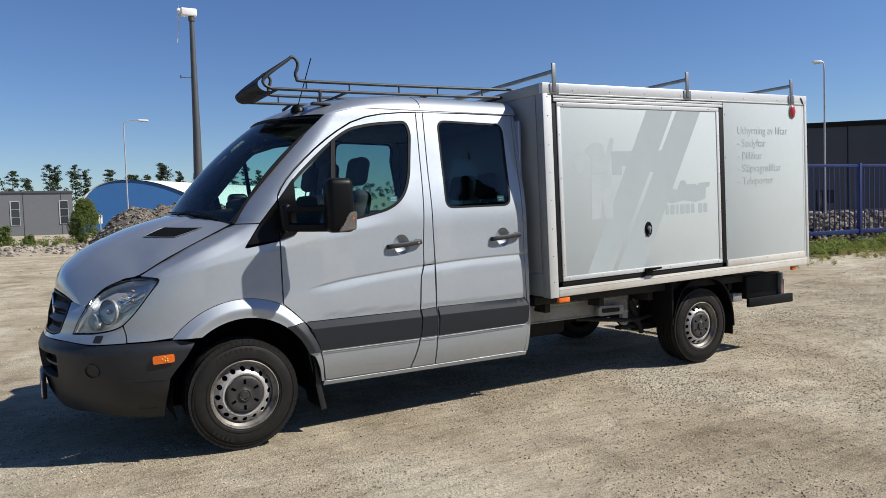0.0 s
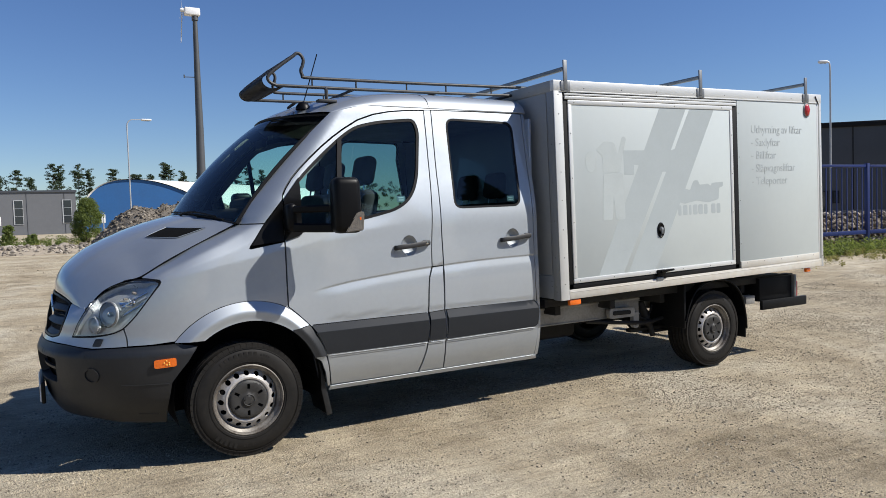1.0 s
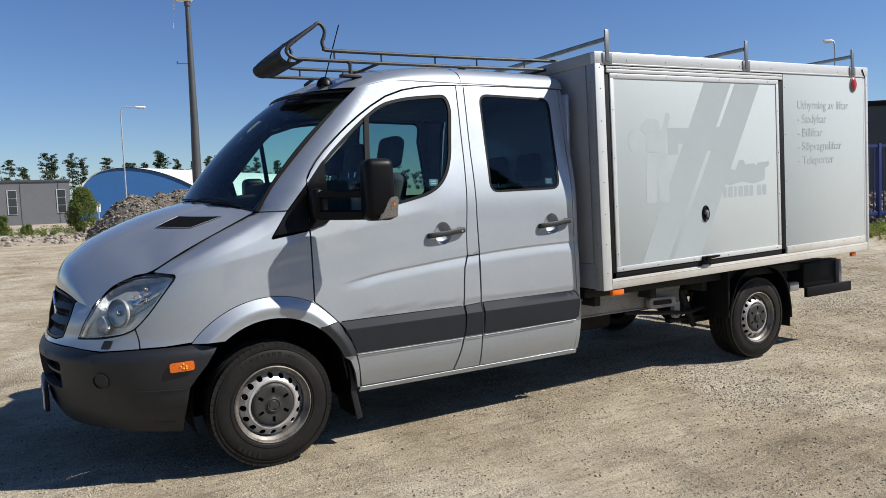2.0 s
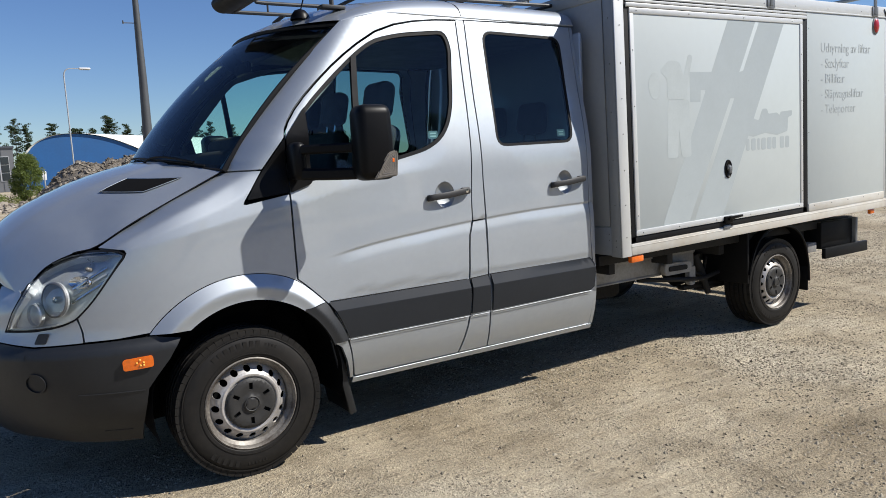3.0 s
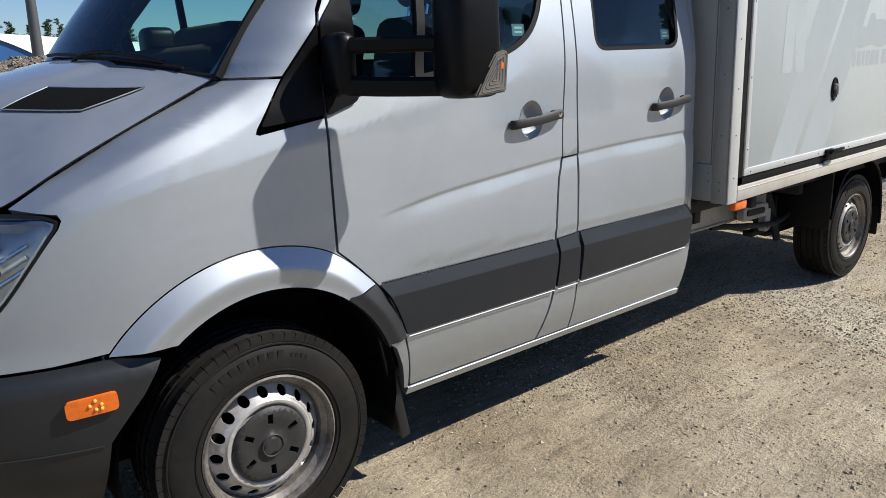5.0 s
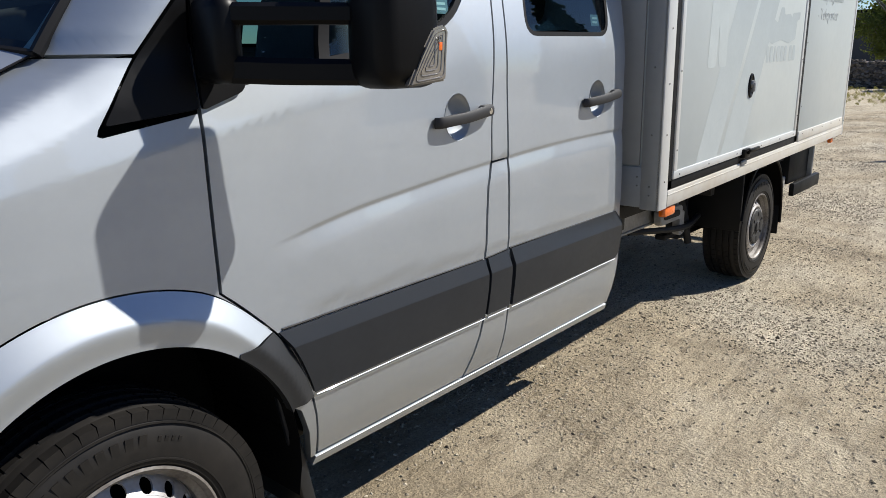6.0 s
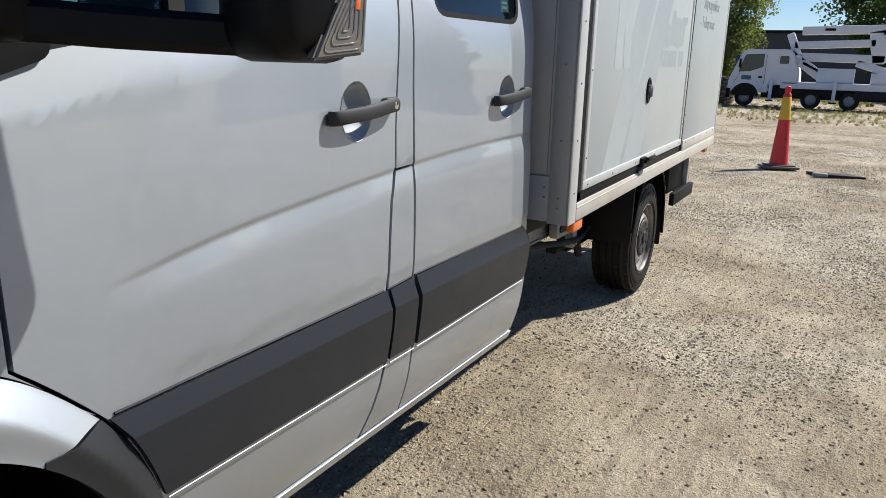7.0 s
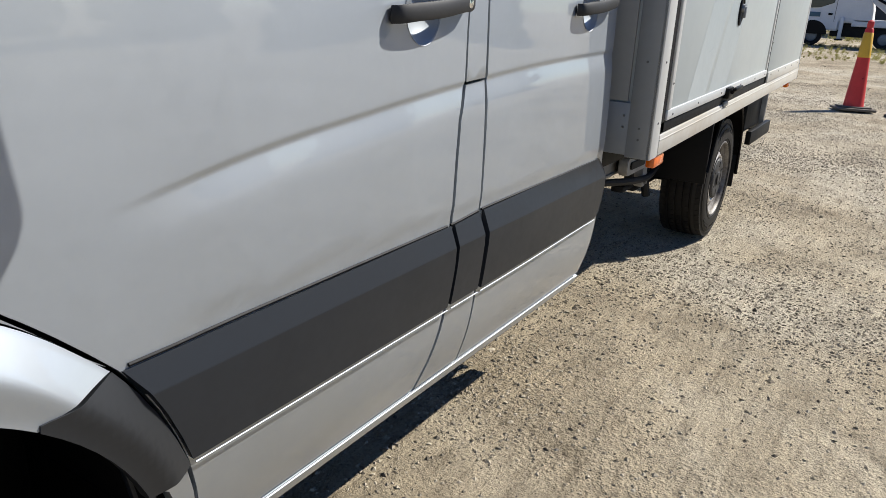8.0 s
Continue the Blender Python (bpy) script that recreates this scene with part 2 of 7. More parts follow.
def sheet(name, loops, place, material, parent, label="", thick=0.018, step=0.05, flip=False, off=0.0, edge=True, cuts=()):
    """A panel: outlines in the flat, placed by place(a, b), with turned-in edges. Its normals come from the surface itself."""
    loops = [densify(l, max(.012, min(step)) if hasattr(step, "__len__") else step) for l in loops]
    flat = fill(loops, step, True, cuts)

    def there(a, b):
        e = 0.002
        p = Vector(place(a, b))
        n = (Vector(place(a + e, b)) - Vector(place(a - e, b))).cross(Vector(place(a, b + e)) - Vector(place(a, b - e)))
        n = n.normalized() if n.length > 1e-12 else Vector((0, -1, 0))
        if flip:
            n = -n
        return p + n * off, n

    bm, normals, made = bmesh.new(), [], {}
    for v in flat.verts:
        p, n = there(v.co.x, v.co.y)
        made[v] = bm.verts.new(p)
        normals.append(n)
    for f in flat.faces:
        vs = [made[v] for v in f.verts]
        want = f.normal.z < 0
        if want != flip:
            vs = vs[::-1]
        try:
            bm.faces.new(vs)
        except ValueError:
            pass
    if edge:
        rim = [e for e in flat.edges if len(e.link_faces) == 1]
        for e in rim:
            quad, ns = [], []
            f = e.link_faces[0]
            mid = (e.verts[0].co + e.verts[1].co) / 2
            c = f.calc_center_median()
            for v in e.verts:
                p, n = there(v.co.x, v.co.y)
                quad.append((p, p - n * thick))
            a, b = quad
            pc, _ = there(c.x, c.y)
            pm = (a[0] + b[0]) / 2
            outw = (pm - pc)
            vs = [bm.verts.new(q) for q in (a[0], b[0], b[1], a[1])]
            fn = (b[0] - a[0]).cross(a[1] - a[0])
            if fn.dot(outw) < 0:
                vs = [vs[1], vs[0], vs[3], vs[2]]
                fn = -fn
            bm.faces.new(vs)
            fn = fn.normalized() if fn.length > 1e-12 else Vector((0, 0, 1))
            normals += [fn] * 4
    flat.free()
    return part(name, bm, material, parent, label, True, normals)


def grid_sheet(name, place, nu, nv, material, parent, label="", flip=False, solid=0.0):
    """A curved sheet place(a, b) with a and b from 0 to 1."""
    bm = bmesh.new()
    V = [[bm.verts.new(place(i / nu, j / nv)) for j in range(nv + 1)] for i in range(nu + 1)]
    for i in range(nu):
        for j in range(nv):
            q = (V[i][j], V[i + 1][j], V[i + 1][j + 1], V[i][j + 1])
            bm.faces.new(q[::-1] if flip else q)
    if solid:
        bmesh.ops.solidify(bm, geom=bm.faces[:], thickness=solid)
    return part(name, bm, material, parent, label)


def lathe(profile, segs=48, m=None, bm=None):
    """Turns (radius, along) points about the y axis."""
    bm = bm or bmesh.new()
    rings = []
    for r, y in profile:
        rings.append([bm.verts.new((r * math.cos(k * math.tau / segs), y, r * math.sin(k * math.tau / segs))) for k in range(segs)])
    for A, B in zip(rings, rings[1:]):
        for k in range(segs):
            bm.faces.new((A[k], A[(k + 1) % segs], B[(k + 1) % segs], B[k]))
    if m is not None:
        bmesh.ops.transform(bm, matrix=m, verts=bm.verts[:])
    return bm


def circle2(cx, cy, r, n=12, ry=None):
    return [(cx + r * math.cos(k * math.tau / n), cy + (ry or r) * math.sin(k * math.tau / n)) for k in range(n)]


# ---- the truck's outer skin: u runs along the side and round the nose, z up ----
def lerp_table(z, zs, ys):
    if z <= zs[0]: return ys[0]
    for i in range(1, len(zs)):
        if z <= zs[i]:
            k = (z - zs[i-1]) / (zs[i] - zs[i-1]); k = k*k*(3-2*k)*0.4 + k*0.6
            return ys[i-1] + k*(ys[i]-ys[i-1])
    return ys[-1]
def spline_table(z, zs, ys):
    """A smooth curve through the table."""
    n = len(zs)
    if z <= zs[0]: return ys[0]
    if z >= zs[-1]: return ys[-1]
    i = 0
    while z > zs[i+1]: i += 1
    def slope(j):
        if j == 0: return (ys[1]-ys[0])/(zs[1]-zs[0])
        if j == n-1: return (ys[-1]-ys[-2])/(zs[-1]-zs[-2])
        return ((ys[j]-ys[j-1])/(zs[j]-zs[j-1]) + (ys[j+1]-ys[j])/(zs[j+1]-zs[j]))/2
    h = zs[i+1]-zs[i]
    t = (z-zs[i])/h
    return ys[i]*(1+2*t)*(1-t)**2 + slope(i)*h*t*(1-t)**2 + ys[i+1]*t*t*(3-2*t) + slope(i+1)*h*t*t*(t-1)
def hinge(v, r=.12):
    """Zero below, rising in a line above, with a softened bend."""
    return (v + math.sqrt(v*v + r*r)) / 2
def clamp(v): return max(0.0, min(1.0, v))
def smooth(a, b, v):
    k = clamp((v-a)/(b-a)); return k*k*(3-2*k)
YC, XC, ARC = 0.975, -0.10, 1.42
def crease_z(x):
    return spline_table(x, (.3,.5,.74,1.0,1.18,1.37,1.8,2.4), (.965,1.005,1.044,1.071,1.088,1.103,1.128,1.142))
def shoulder_z(x):
    """The crisp bend that runs from the head lamp back under the windows."""
    return spline_table(x, (-.45, -.15, .112, .30, .545, .83, 1.10, 1.40), (1.141, 1.204, 1.256, 1.291, 1.341, 1.388, 1.425, 1.455))
def skin_recess(x, z):
    """The skin draws in just above the plastic strips."""
    return .0042*smooth(.832,.790,z)*smooth(.69,.75,z)*smooth(.50,.64,x)
def side_y(x, z, flare=False):
    y = spline_table(z, (.25,.34,.45,.56,.68,.80,.95,1.1,1.3,1.48,1.62,1.9,2.15,2.27,2.34), (.075,.038,.006,-.008,-.012,-.009,-.005,.0,.004,.008,.026,.081,.128,.154,.19))
    y += .135*hinge(z - shoulder_z(x), .004)*smooth(1.45, 1.62, 1.62 + 1.45 - z)*smooth(-.52,-.40,x)*smooth(1.30,.80,x)
    # crease: ledge that swells towards the rear
    zc = crease_z(x)
    amp = smooth(.42, .66, x)
    d = zc - z
    strip = .0075*(hinge(d, .003) - hinge(d - .050, .016))/.050
    y += amp*(.004 - strip + .0035*smooth(.05,.36,d) - .004*(1 - hinge(d + .011, .002)/.011 + hinge(d, .002)/.011)) if d > -.05 else 0
    y += skin_recess(x, z)
    # wheel arch flare
    if flare:
        r = math.hypot(x-.02, z-.40)
        ro = .572 - .021*smooth(70, 44, math.degrees(math.atan2(z-.40, x-.02)))
        y -= (.034*(hinge((ro-r)/.058, .05) - hinge((ro-r)/.058 - 1, .10)) - .006*smooth(.507,.455,r))*smooth(.42,.56,z)
    # fender rolls over to the bonnet, pillar to the windscreen
    zg = 1.12 + (x+.65)*.53
    fw = .07 + .075*smooth(-.5,.05,x)
    t = (z-(zg-fw))/fw
    F = (1 - smooth(.0,.3,x))*(.33*fw*min(1.7, hinge(t, .05)) + (.12 + .028*smooth(-.30,-.08,x) - .33*fw)/.42*min(.8, hinge(t - .58, .10))) if z < 1.6 else 0
    xp = .17 + (z-1.46)*.80
    P = .12*min(1.6, max(0, (xp-x)/.17))**1.8 if z > 1.42 else 0
    k = smooth(1.43,1.51,z)
    y += F*(1-k) + P*k
    return y
def front_x(z):
    return spline_table(z, (.2,.3,.45,.6,.74,.80,.9,1.07,1.17,1.3), (-.98,-1.05,-1.09,-1.12,-1.12,-1.09,-1.075,-1.02,-.95,-.83))
def shell(u, z, flare=False):
    if u >= XC: return (u, side_y(u, z, flare), z)
    th = min((XC-u)/ARC, 1.0)*math.pi/2
    n = 2/2.5
    # arc fraction by angle
    s, c = math.sin(th)**n, max(math.cos(th),0)**n
    xf = front_x(z)
    x = XC - (XC-xf)*s
    y0 = side_y(x, z, flare)
    return (x, YC - (YC-y0)*c, z)
def shell_flare(u, z): return shell(u, z, True)


def shell_far(u, z):
    x, y, z = shell(u, z)
    x -= (.05 + .12 * clamp((z - 1.60) / .42)) * smooth(1.36, 1.46, z) * smooth(2.27, 2.17, z) * smooth(-.3, .2, x) * smooth(2.30, 2.18, x)
    return (x, 2 * YC - y, z)


def u_of(x, z):
    """The place along the skin that lies at x, on the side or round the nose."""
    if x >= XC:
        return x
    lo, hi = XC - ARC, XC
    for _ in range(30):
        mid = (lo + hi) / 2
        lo, hi = (lo, mid) if shell(mid, z)[0] > x else (mid, hi)
    return (lo + hi) / 2


def arch(a0, a1, n, r=0.452):
    """Points round the front wheel opening, by the angle from the rear."""
    out = []
    for k in range(n + 1):
        deg = a0 + (a1 - a0) * k / n
        a, q = radians(deg), r - (.026 * smooth(70, 44, deg) if r > .5 else 0)
        x, z = 0.02 + q * math.cos(a), 0.40 + q * math.sin(a)
        out.append((u_of(x, z), z))
    return out


def ground_z(x, y):
    """Small waves in the yard; flat where the wheels stand."""
    d = math.hypot(x - 2, y + 1)
    k = smooth(60, 15, d) + .35 * smooth(15, 60, d)
    z = .018 * noise.noise((x * .35, y * .35, 0)) + .010 * noise.noise((x * 1.3, y * 1.3, 3)) + .004 * noise.noise((x * 5, y * 5, 7))
    calm = smooth(.0, 1.2, max(0, math.hypot(max(-1.5 - x, 0, x - 6.2), max(-.5 - y, 0, y - 2.5)))) * .75 + .25
    return z * k * calm - .014


truck = thing("crew_cab_truck", "silver crew cab truck with white cargo box, parked on gravel", "truck")

DOOR1 = [(.284, .915), (.318, .885), (.350, .855), (.390, .815), (.428, .775), (.458, .732), (.486, .682), (.511, .625), (.533, .565), (.548, .50), (.557, .44), (.570, .354), (1.236, .352), (1.266, .43), (1.292, .51), (1.306, .575), (1.316, .776), (1.326, .95), (1.334, 1.03), (1.362, 1.108),
         (1.364, 1.224), (1.382, 1.5), (1.396, 1.776), (1.406, 2.05), (1.412, 2.252), (1.27, 2.246), (1.124, 2.230), (1.0, 2.205), (.876, 2.160), (.764, 2.094), (.676, 2.034), (.588, 1.966), (.50, 1.890), (.42, 1.815), (.36, 1.75), (.316, 1.69), (.294, 1.65), (.285, 1.612), (.284, 1.3)]
HOLE1 = rounded([(.312, 1.645), (.42, 1.775), (.588, 1.928), (.74, 2.052), (.85, 2.122), (1.02, 2.163), (1.325, 2.192), (1.355, 2.10), (1.305, 1.776), (1.262, 1.66), (1.20, 1.578), (1.10, 1.52), (.852, 1.462), (.532, 1.418), (.312, 1.372)],
                [.01, .1, .1, .08, .06, .1, .07, .06, .1, .06, .06, .08, .1, .1, .01], 3)
DOOR2 = [(1.462, 1.112), (1.456, .792), (1.458, .70), (1.456, .57), (1.448, .350), (2.282, .346), (2.290, .45), (2.296, .56), (2.300, .70), (2.290, .80), (2.284, .90), (2.284, 1.344), (2.284, 1.776), (2.288, 2.1), (2.294, 2.262), (1.9, 2.262), (1.474, 2.258), (1.456, 1.776), (1.454, 1.376)]
HOLE2 = rounded([(1.572, 1.522), (2.178, 1.530), (2.196, 2.192), (1.586, 2.204)], .075, 5)
PILLAR = [(1.367, 1.110), (1.367, 1.224), (1.386, 1.5), (1.400, 1.776), (1.410, 2.05), (1.416, 2.254), (1.470, 2.256), (1.452, 1.776), (1.450, 1.376), (1.456, 1.114)]
COVER = [(1.366, 1.106), (1.458, 1.112), (1.453, 1.056), (1.452, .792), (1.454, .70), (1.452, .57), (1.444, .352), (1.240, .352), (1.270, .43), (1.296, .51), (1.310, .575), (1.320, .776), (1.330, .95), (1.338, 1.03)]
GAP = 0.0034

FENDER = [(.280, 1.338), (.280, .918), (.314, .887), (.346, .857), (.386, .817), (.418, .787)] + arch(47, 140.5, 40, .574) + \
    [ (-.44, .755), (-.570, .753), (-.600, .83), (-.612, .866), (-.57, .90), (-.536, .938), (-.472, 1.034), (-.428, 1.108), (-.424, 1.128), (-.436, 1.142), (-.50, 1.150), (-.548, 1.154), (-.46, 1.212), (-.38, 1.264), (-.29, 1.313), (-.196, 1.361), (-.09, 1.415), (.0, 1.459),
     (.160, 1.459), (.108, 1.388), (.056, 1.316), (.052, 1.305), (.06, 1.302)]
ARCHTRIM = [(.300, .766), (.355, .769), (.418, .780), (.450, .735), (.478, .685), (.504, .628), (.528, .566), (.450, .566)] + arch(20, 52, 8)[0:]
FENDER_TAIL = [(.452, .562), (.528, .560), (.543, .50), (.552, .44), (.562, .352), (.545, .352), (.525, .45), (.495, .53)]
TRI_FENDER = [(.280, 1.345), (.280, 1.606), (.168, 1.464), (.112, 1.389), (.066, 1.322)]
TRI_DOOR = [(.288, 1.342), (.288, 1.612), (.31, 1.642), (.405, 1.760), (.405, 1.45), (.412, 1.415), (.402, 1.380)]
APILLAR = [(-.012, 1.463), (.162, 1.463), (.280, 1.612), (.290, 1.655), (.312, 1.695), (.356, 1.755), (.416, 1.82), (.496, 1.895), (.584, 1.971), (.672, 2.039), (.760, 2.099), (.872, 2.165), (.996, 2.210), (1.124, 2.235), (1.27, 2.251), (1.412, 2.258), (1.9, 2.267), (2.34, 2.267), (2.34, 2.290), (1.4, 2.290), (1.1, 2.290), (.94, 2.275), (.80, 2.240), (.690, 2.215), (.585, 2.115), (.44, 1.975), (.26, 1.79), (.105, 1.62)]
HEADLAMP = spline([(-1.0, .808), (-.955, .89), (-.90, .968), (-.84, 1.03), (-.78, 1.075), (-.66, 1.122), (-.55, 1.140), (-.47, 1.139), (-.434, 1.126)], 3) + \
    spline([(-.434, 1.110), (-.476, 1.032), (-.54, .936), (-.604, .868), (-.652, .842), (-.716, .825), (-.82, .814), (-.94, .808)], 3)
FRONTPANEL = [(-.577, .753), (-.606, .83), (-.620, .862), (-.655, .836), (-.73, .818), (-.82, .807), (-1.008, .801), (-.962, .89), (-.908, .966), (-.935, 1.000), (-1.052, .990), (-1.10, .90), (-1.165, .800), (-1.25, .783), (-1.52, .780), (-1.52, .760), (-1.40, .760), (-1.20, .764), (-1.04, .762), (-.80, .745)]
GRILLE = [(-1.060, 1.000), (-1.106, .905), (-1.170, .806), (-1.26, .788), (-1.52, .785), (-1.52, 1.052), (-1.30, 1.045), (-1.12, 1.020)]
BUMPER = [(u_of(-.30, .73), .728), (-.308, .750), (-.44, .748), (-.572, .746), (-.80, .738), (-1.04, .757), (-1.30, .757), (-1.52, .755), (-1.52, .30), (-1.2, .30), (-.90, .30), (-.70, .275), (-.50, .262), (-.404, .258), (-.372, .40), (-.345, .52), (-.262, .64)]
INTAKE = rounded([(-1.13, .52), (-1.10, .675), (-1.50, .685), (-1.50, .52)], [.02, .03, .01, .01], 3)


def bumper_place(u, z):
    """The bumper bulges in its upper half and tucks in below."""
    x, y, zz = shell(u, z)
    d = Vector((x + .35, (y - YC), 0)).normalized()
    o = .022 - .022 * smooth(.69, .75, z) - .03 * smooth(.42, .26, z)
    return (x + d.x * o, y + d.y * o, zz)


def trim_place(u, z):
    x, y, zz = shell(u, z)
    return (x, y - skin_recess(x, zz) - (.001 + .020 * clamp((.790 - z) / .062) - .010 * clamp((.728 - z) / .15)), zz)


def mirrored(fn):
    def far(u, z):
        x, y, zz = fn(u, z)
        return (x, 2 * YC - y, zz)
    return far


def both(name, loops, fn, material, parent, label="", **kw):
    a = sheet(name, loops, fn, material, parent, label, **kw)
    b = sheet(name, loops, mirrored(fn), material, parent, label, flip=True, **kw)
    return a, b


def flare_sheet(parent, far):
    """The flared lip round the wheel opening, laid out in rings."""
    def at(a, b):
        r0 = .572 - .120 * b
        lo, hi = 43.8 + 8.5 * b, 180 - math.degrees(math.asin(.357 / r0))
        ang = lo + (hi - lo) * a
        r = r0 - .021 * smooth(70, 44, ang) * (1 - b)
        x, z = .02 + r * math.cos(radians(ang)), .40 + r * math.sin(radians(ang))
        p = shell_flare(u_of(x, z), z)
        return (p[0], 2 * YC - p[1], p[2]) if far else p
    grid_sheet("wheel_arch_lip", at, 56, 24, PAINT, parent, "flared silver wheel arch lip", flip=not far)


def warp(loop):
    """An outline in the doors' own measure, in which the crease runs level."""
    return [(q.x, q.y - crease_z(q.x) + 1.08) for q in densify(loop, .03)]


def warped(fn):
    return lambda u, w: fn(u, w + crease_z(u) - 1.08)


# doors with their windows
CREASE = [1.08 - .0043 * k for k in range(-5, 16)]
doors = {}
for far in (False, True):
    fn = shell_far if far else shell
    kw = dict(flip=far)
    tfn = mirrored(trim_place) if far else trim_place
    d1 = sheet("front_door", [warp(l) for l in (inset(DOOR1, GAP), HOLE1, circle2(1.185, 1.270, .062, 36, .072))], warped(fn), PAINT, truck, "silver painted front door", step=(.04, .03), cuts=CREASE, **kw)
    ring = inset(HOLE1, .020)
    sheet("window_seal", [HOLE1, ring], fn, SEAL, d1, "black rubber seal", off=-.003, thick=.02, **kw)
    sheet("window_glass", [inset(HOLE1, .018)], fn, WINDOW, d1, "green-tinted window glass", off=-.011, edge=False, **kw).visible_shadow = False
    sheet("window_divider", [[(.640, 1.44), (.676, 1.44), (.742, 2.045), (.708, 2.02)]], fn, SEAL, d1, off=.002, thick=.02, **kw)
    sheet("mirror_base", [rounded(TRI_DOOR, [.01, .01, .01, .01, .02, .03, .02], 3)], fn, BLACK, d1, off=.010, thick=.02, **kw)
    sheet("trim_strip", [[(.434, .776), (.463, .734), (.490, .684), (.515, .628), (.536, .574), (1.300, .574), (1.310, .68), (1.308, .780)]], tfn, TRIM, d1, "dark grey plastic trim strip", thick=.02, cuts=(.7255, .7305), **kw)
    d2 = sheet("rear_door", [warp(l) for l in (inset(DOOR2, GAP), HOLE2, circle2(2.083, 1.286, .062, 36, .072))], warped(fn), PAINT, truck, "silver painted rear door", step=(.05, .03), cuts=CREASE, **kw)
    sheet("window_seal", [HOLE2, inset(HOLE2, .016)], fn, SEAL, d2, off=-.001, thick=.02, **kw)
    sheet("window_glass", [inset(HOLE2, .014)], fn, PRIVACY, d2, "dark privacy glass", off=-.004, edge=False, **kw).visible_shadow = False
    sheet("trim_strip", [[(1.468, .786), (1.472, .70), (1.466, .574), (2.258, .582), (2.288, .60), (2.297, .70), (2.292, .755), (2.268, .792)]], tfn, TRIM, d2, thick=.02, cuts=(.7255, .7305), **kw)
    pil = sheet("door_pillar", [inset(PILLAR, .001)], fn, PAINT, truck, **kw)
    cov = sheet("pillar_cover", [warp(inset(COVER, GAP))], warped(fn), PAINT, truck, "silver pillar cover between the doors", off=.001, step=(.03, .03), cuts=CREASE, **kw)
    sheet("trim_strip", [[(1.325, .779), (1.445, .785), (1.449, .70), (1.446, .577), (1.315, .577), (1.323, .68)]], tfn, TRIM, cov, "scuffed grey plastic trim", thick=.02, cuts=(.7255, .7305), **kw)
    fe = sheet("fender", [inset(FENDER, .002)], fn, PAINT, truck, "silver fender above the wheel", step=(.025, .010), **kw)
    flare_sheet(fe, far)
    sheet("arch_trim", [ARCHTRIM], mirrored(shell_flare) if far else shell_flare, PLASTIC, fe, "dark plastic arch trim", off=.003, thick=.03, step=.0125, **kw)
    sheet("fender_tail", [FENDER_TAIL], fn, PAINT, fe, off=.002, thick=.03, step=.02, **kw)
    sheet("fender_triangle", [rounded(TRI_FENDER, [.008, .008, .01, .01, .012], 3)], fn, BLACK, fe, "black plastic corner panel", off=.006, thick=.02, **kw)
    sheet("windscreen_pillar", [inset(APILLAR, .002)], fn, PAINT, truck, step=.025, **kw)
    sheet("rear_corner", [[(2.287, .345), (2.316, .345), (2.322, .60), (2.322, 2.262), (2.299, 2.262), (2.292, 2.1), (2.288, 1.6), (2.288, .9), (2.304, .72)]], fn, PAINT, truck, off=-.004, **kw)
    sheet("sill", [[(.555, .322), (2.300, .318), (2.300, .343), (.562, .349)]], fn, PAINT, truck, "silver door sill", off=.006, thick=.05, **kw)
    # light catching lip below the strips
    for a, b in ((.540, 1.300), (1.316, 1.446), (1.462, 2.262)):
        pts = [Vector(fn(a + (b - a) * k / 8, .566 + .010 * smooth(1.5, 2.3, a + (b - a) * k / 8))) + Vector((0, .011 if far else -.011, 0)) for k in range(9)]
        a0 = .446 if a < .6 else a
        top = [Vector(fn(a0 + (b - a0) * k / 12, .7800 + .0085 * smooth(1.30, 1.50, a0 + (b - a0) * k / 12))) + Vector((0, .0015 if far else -.0015, 0)) for k in range(13)]
        part("trim_joint", tube(top, .0034, 6), SEAL, d1 if b < 1.31 else (cov if b < 1.45 else d2))
        part("trim_lip", tube(pts, .0019, 6), PAINT, d1 if b < 1.31 else (cov if b < 1.45 else d2))
    pts = [Vector(fn(.575 + (2.27 - .575) * k / 12, .346)) + Vector((0, .004 if far else -.004, 0)) for k in range(13)]
    part("sill_lip", tube(pts, .0030, 6), PAINT, truck)
    doors[far] = (d1, d2)
    # inner skin that closes the gaps, near-black in place of their shade
    inner = [(.14, 1.36), (.50, .95), (.60, .36), (2.28, .36), (2.28, 2.255), (1.2, 2.25), (.95, 2.225), (.72, 2.12), (.48, 1.93), (.26, 1.70), (.12, 1.50)]
    sheet("door_lining", [[(.34, 1.0), (.62, .60), (2.26, .60), (2.26, 2.20), (1.2, 2.21), (.80, 2.08), (.34, 1.66)], inset(HOLE1, -.022), inset(HOLE2, -.022)], fn, INTERIOR, truck, off=-.060, edge=False, step=.15, **kw)
    sheet("shade_backing", [inner, inset(HOLE1, -.022), inset(HOLE2, -.026)], fn, VOIDSHADE, truck, off=-.034, edge=False, step=.15, **kw)

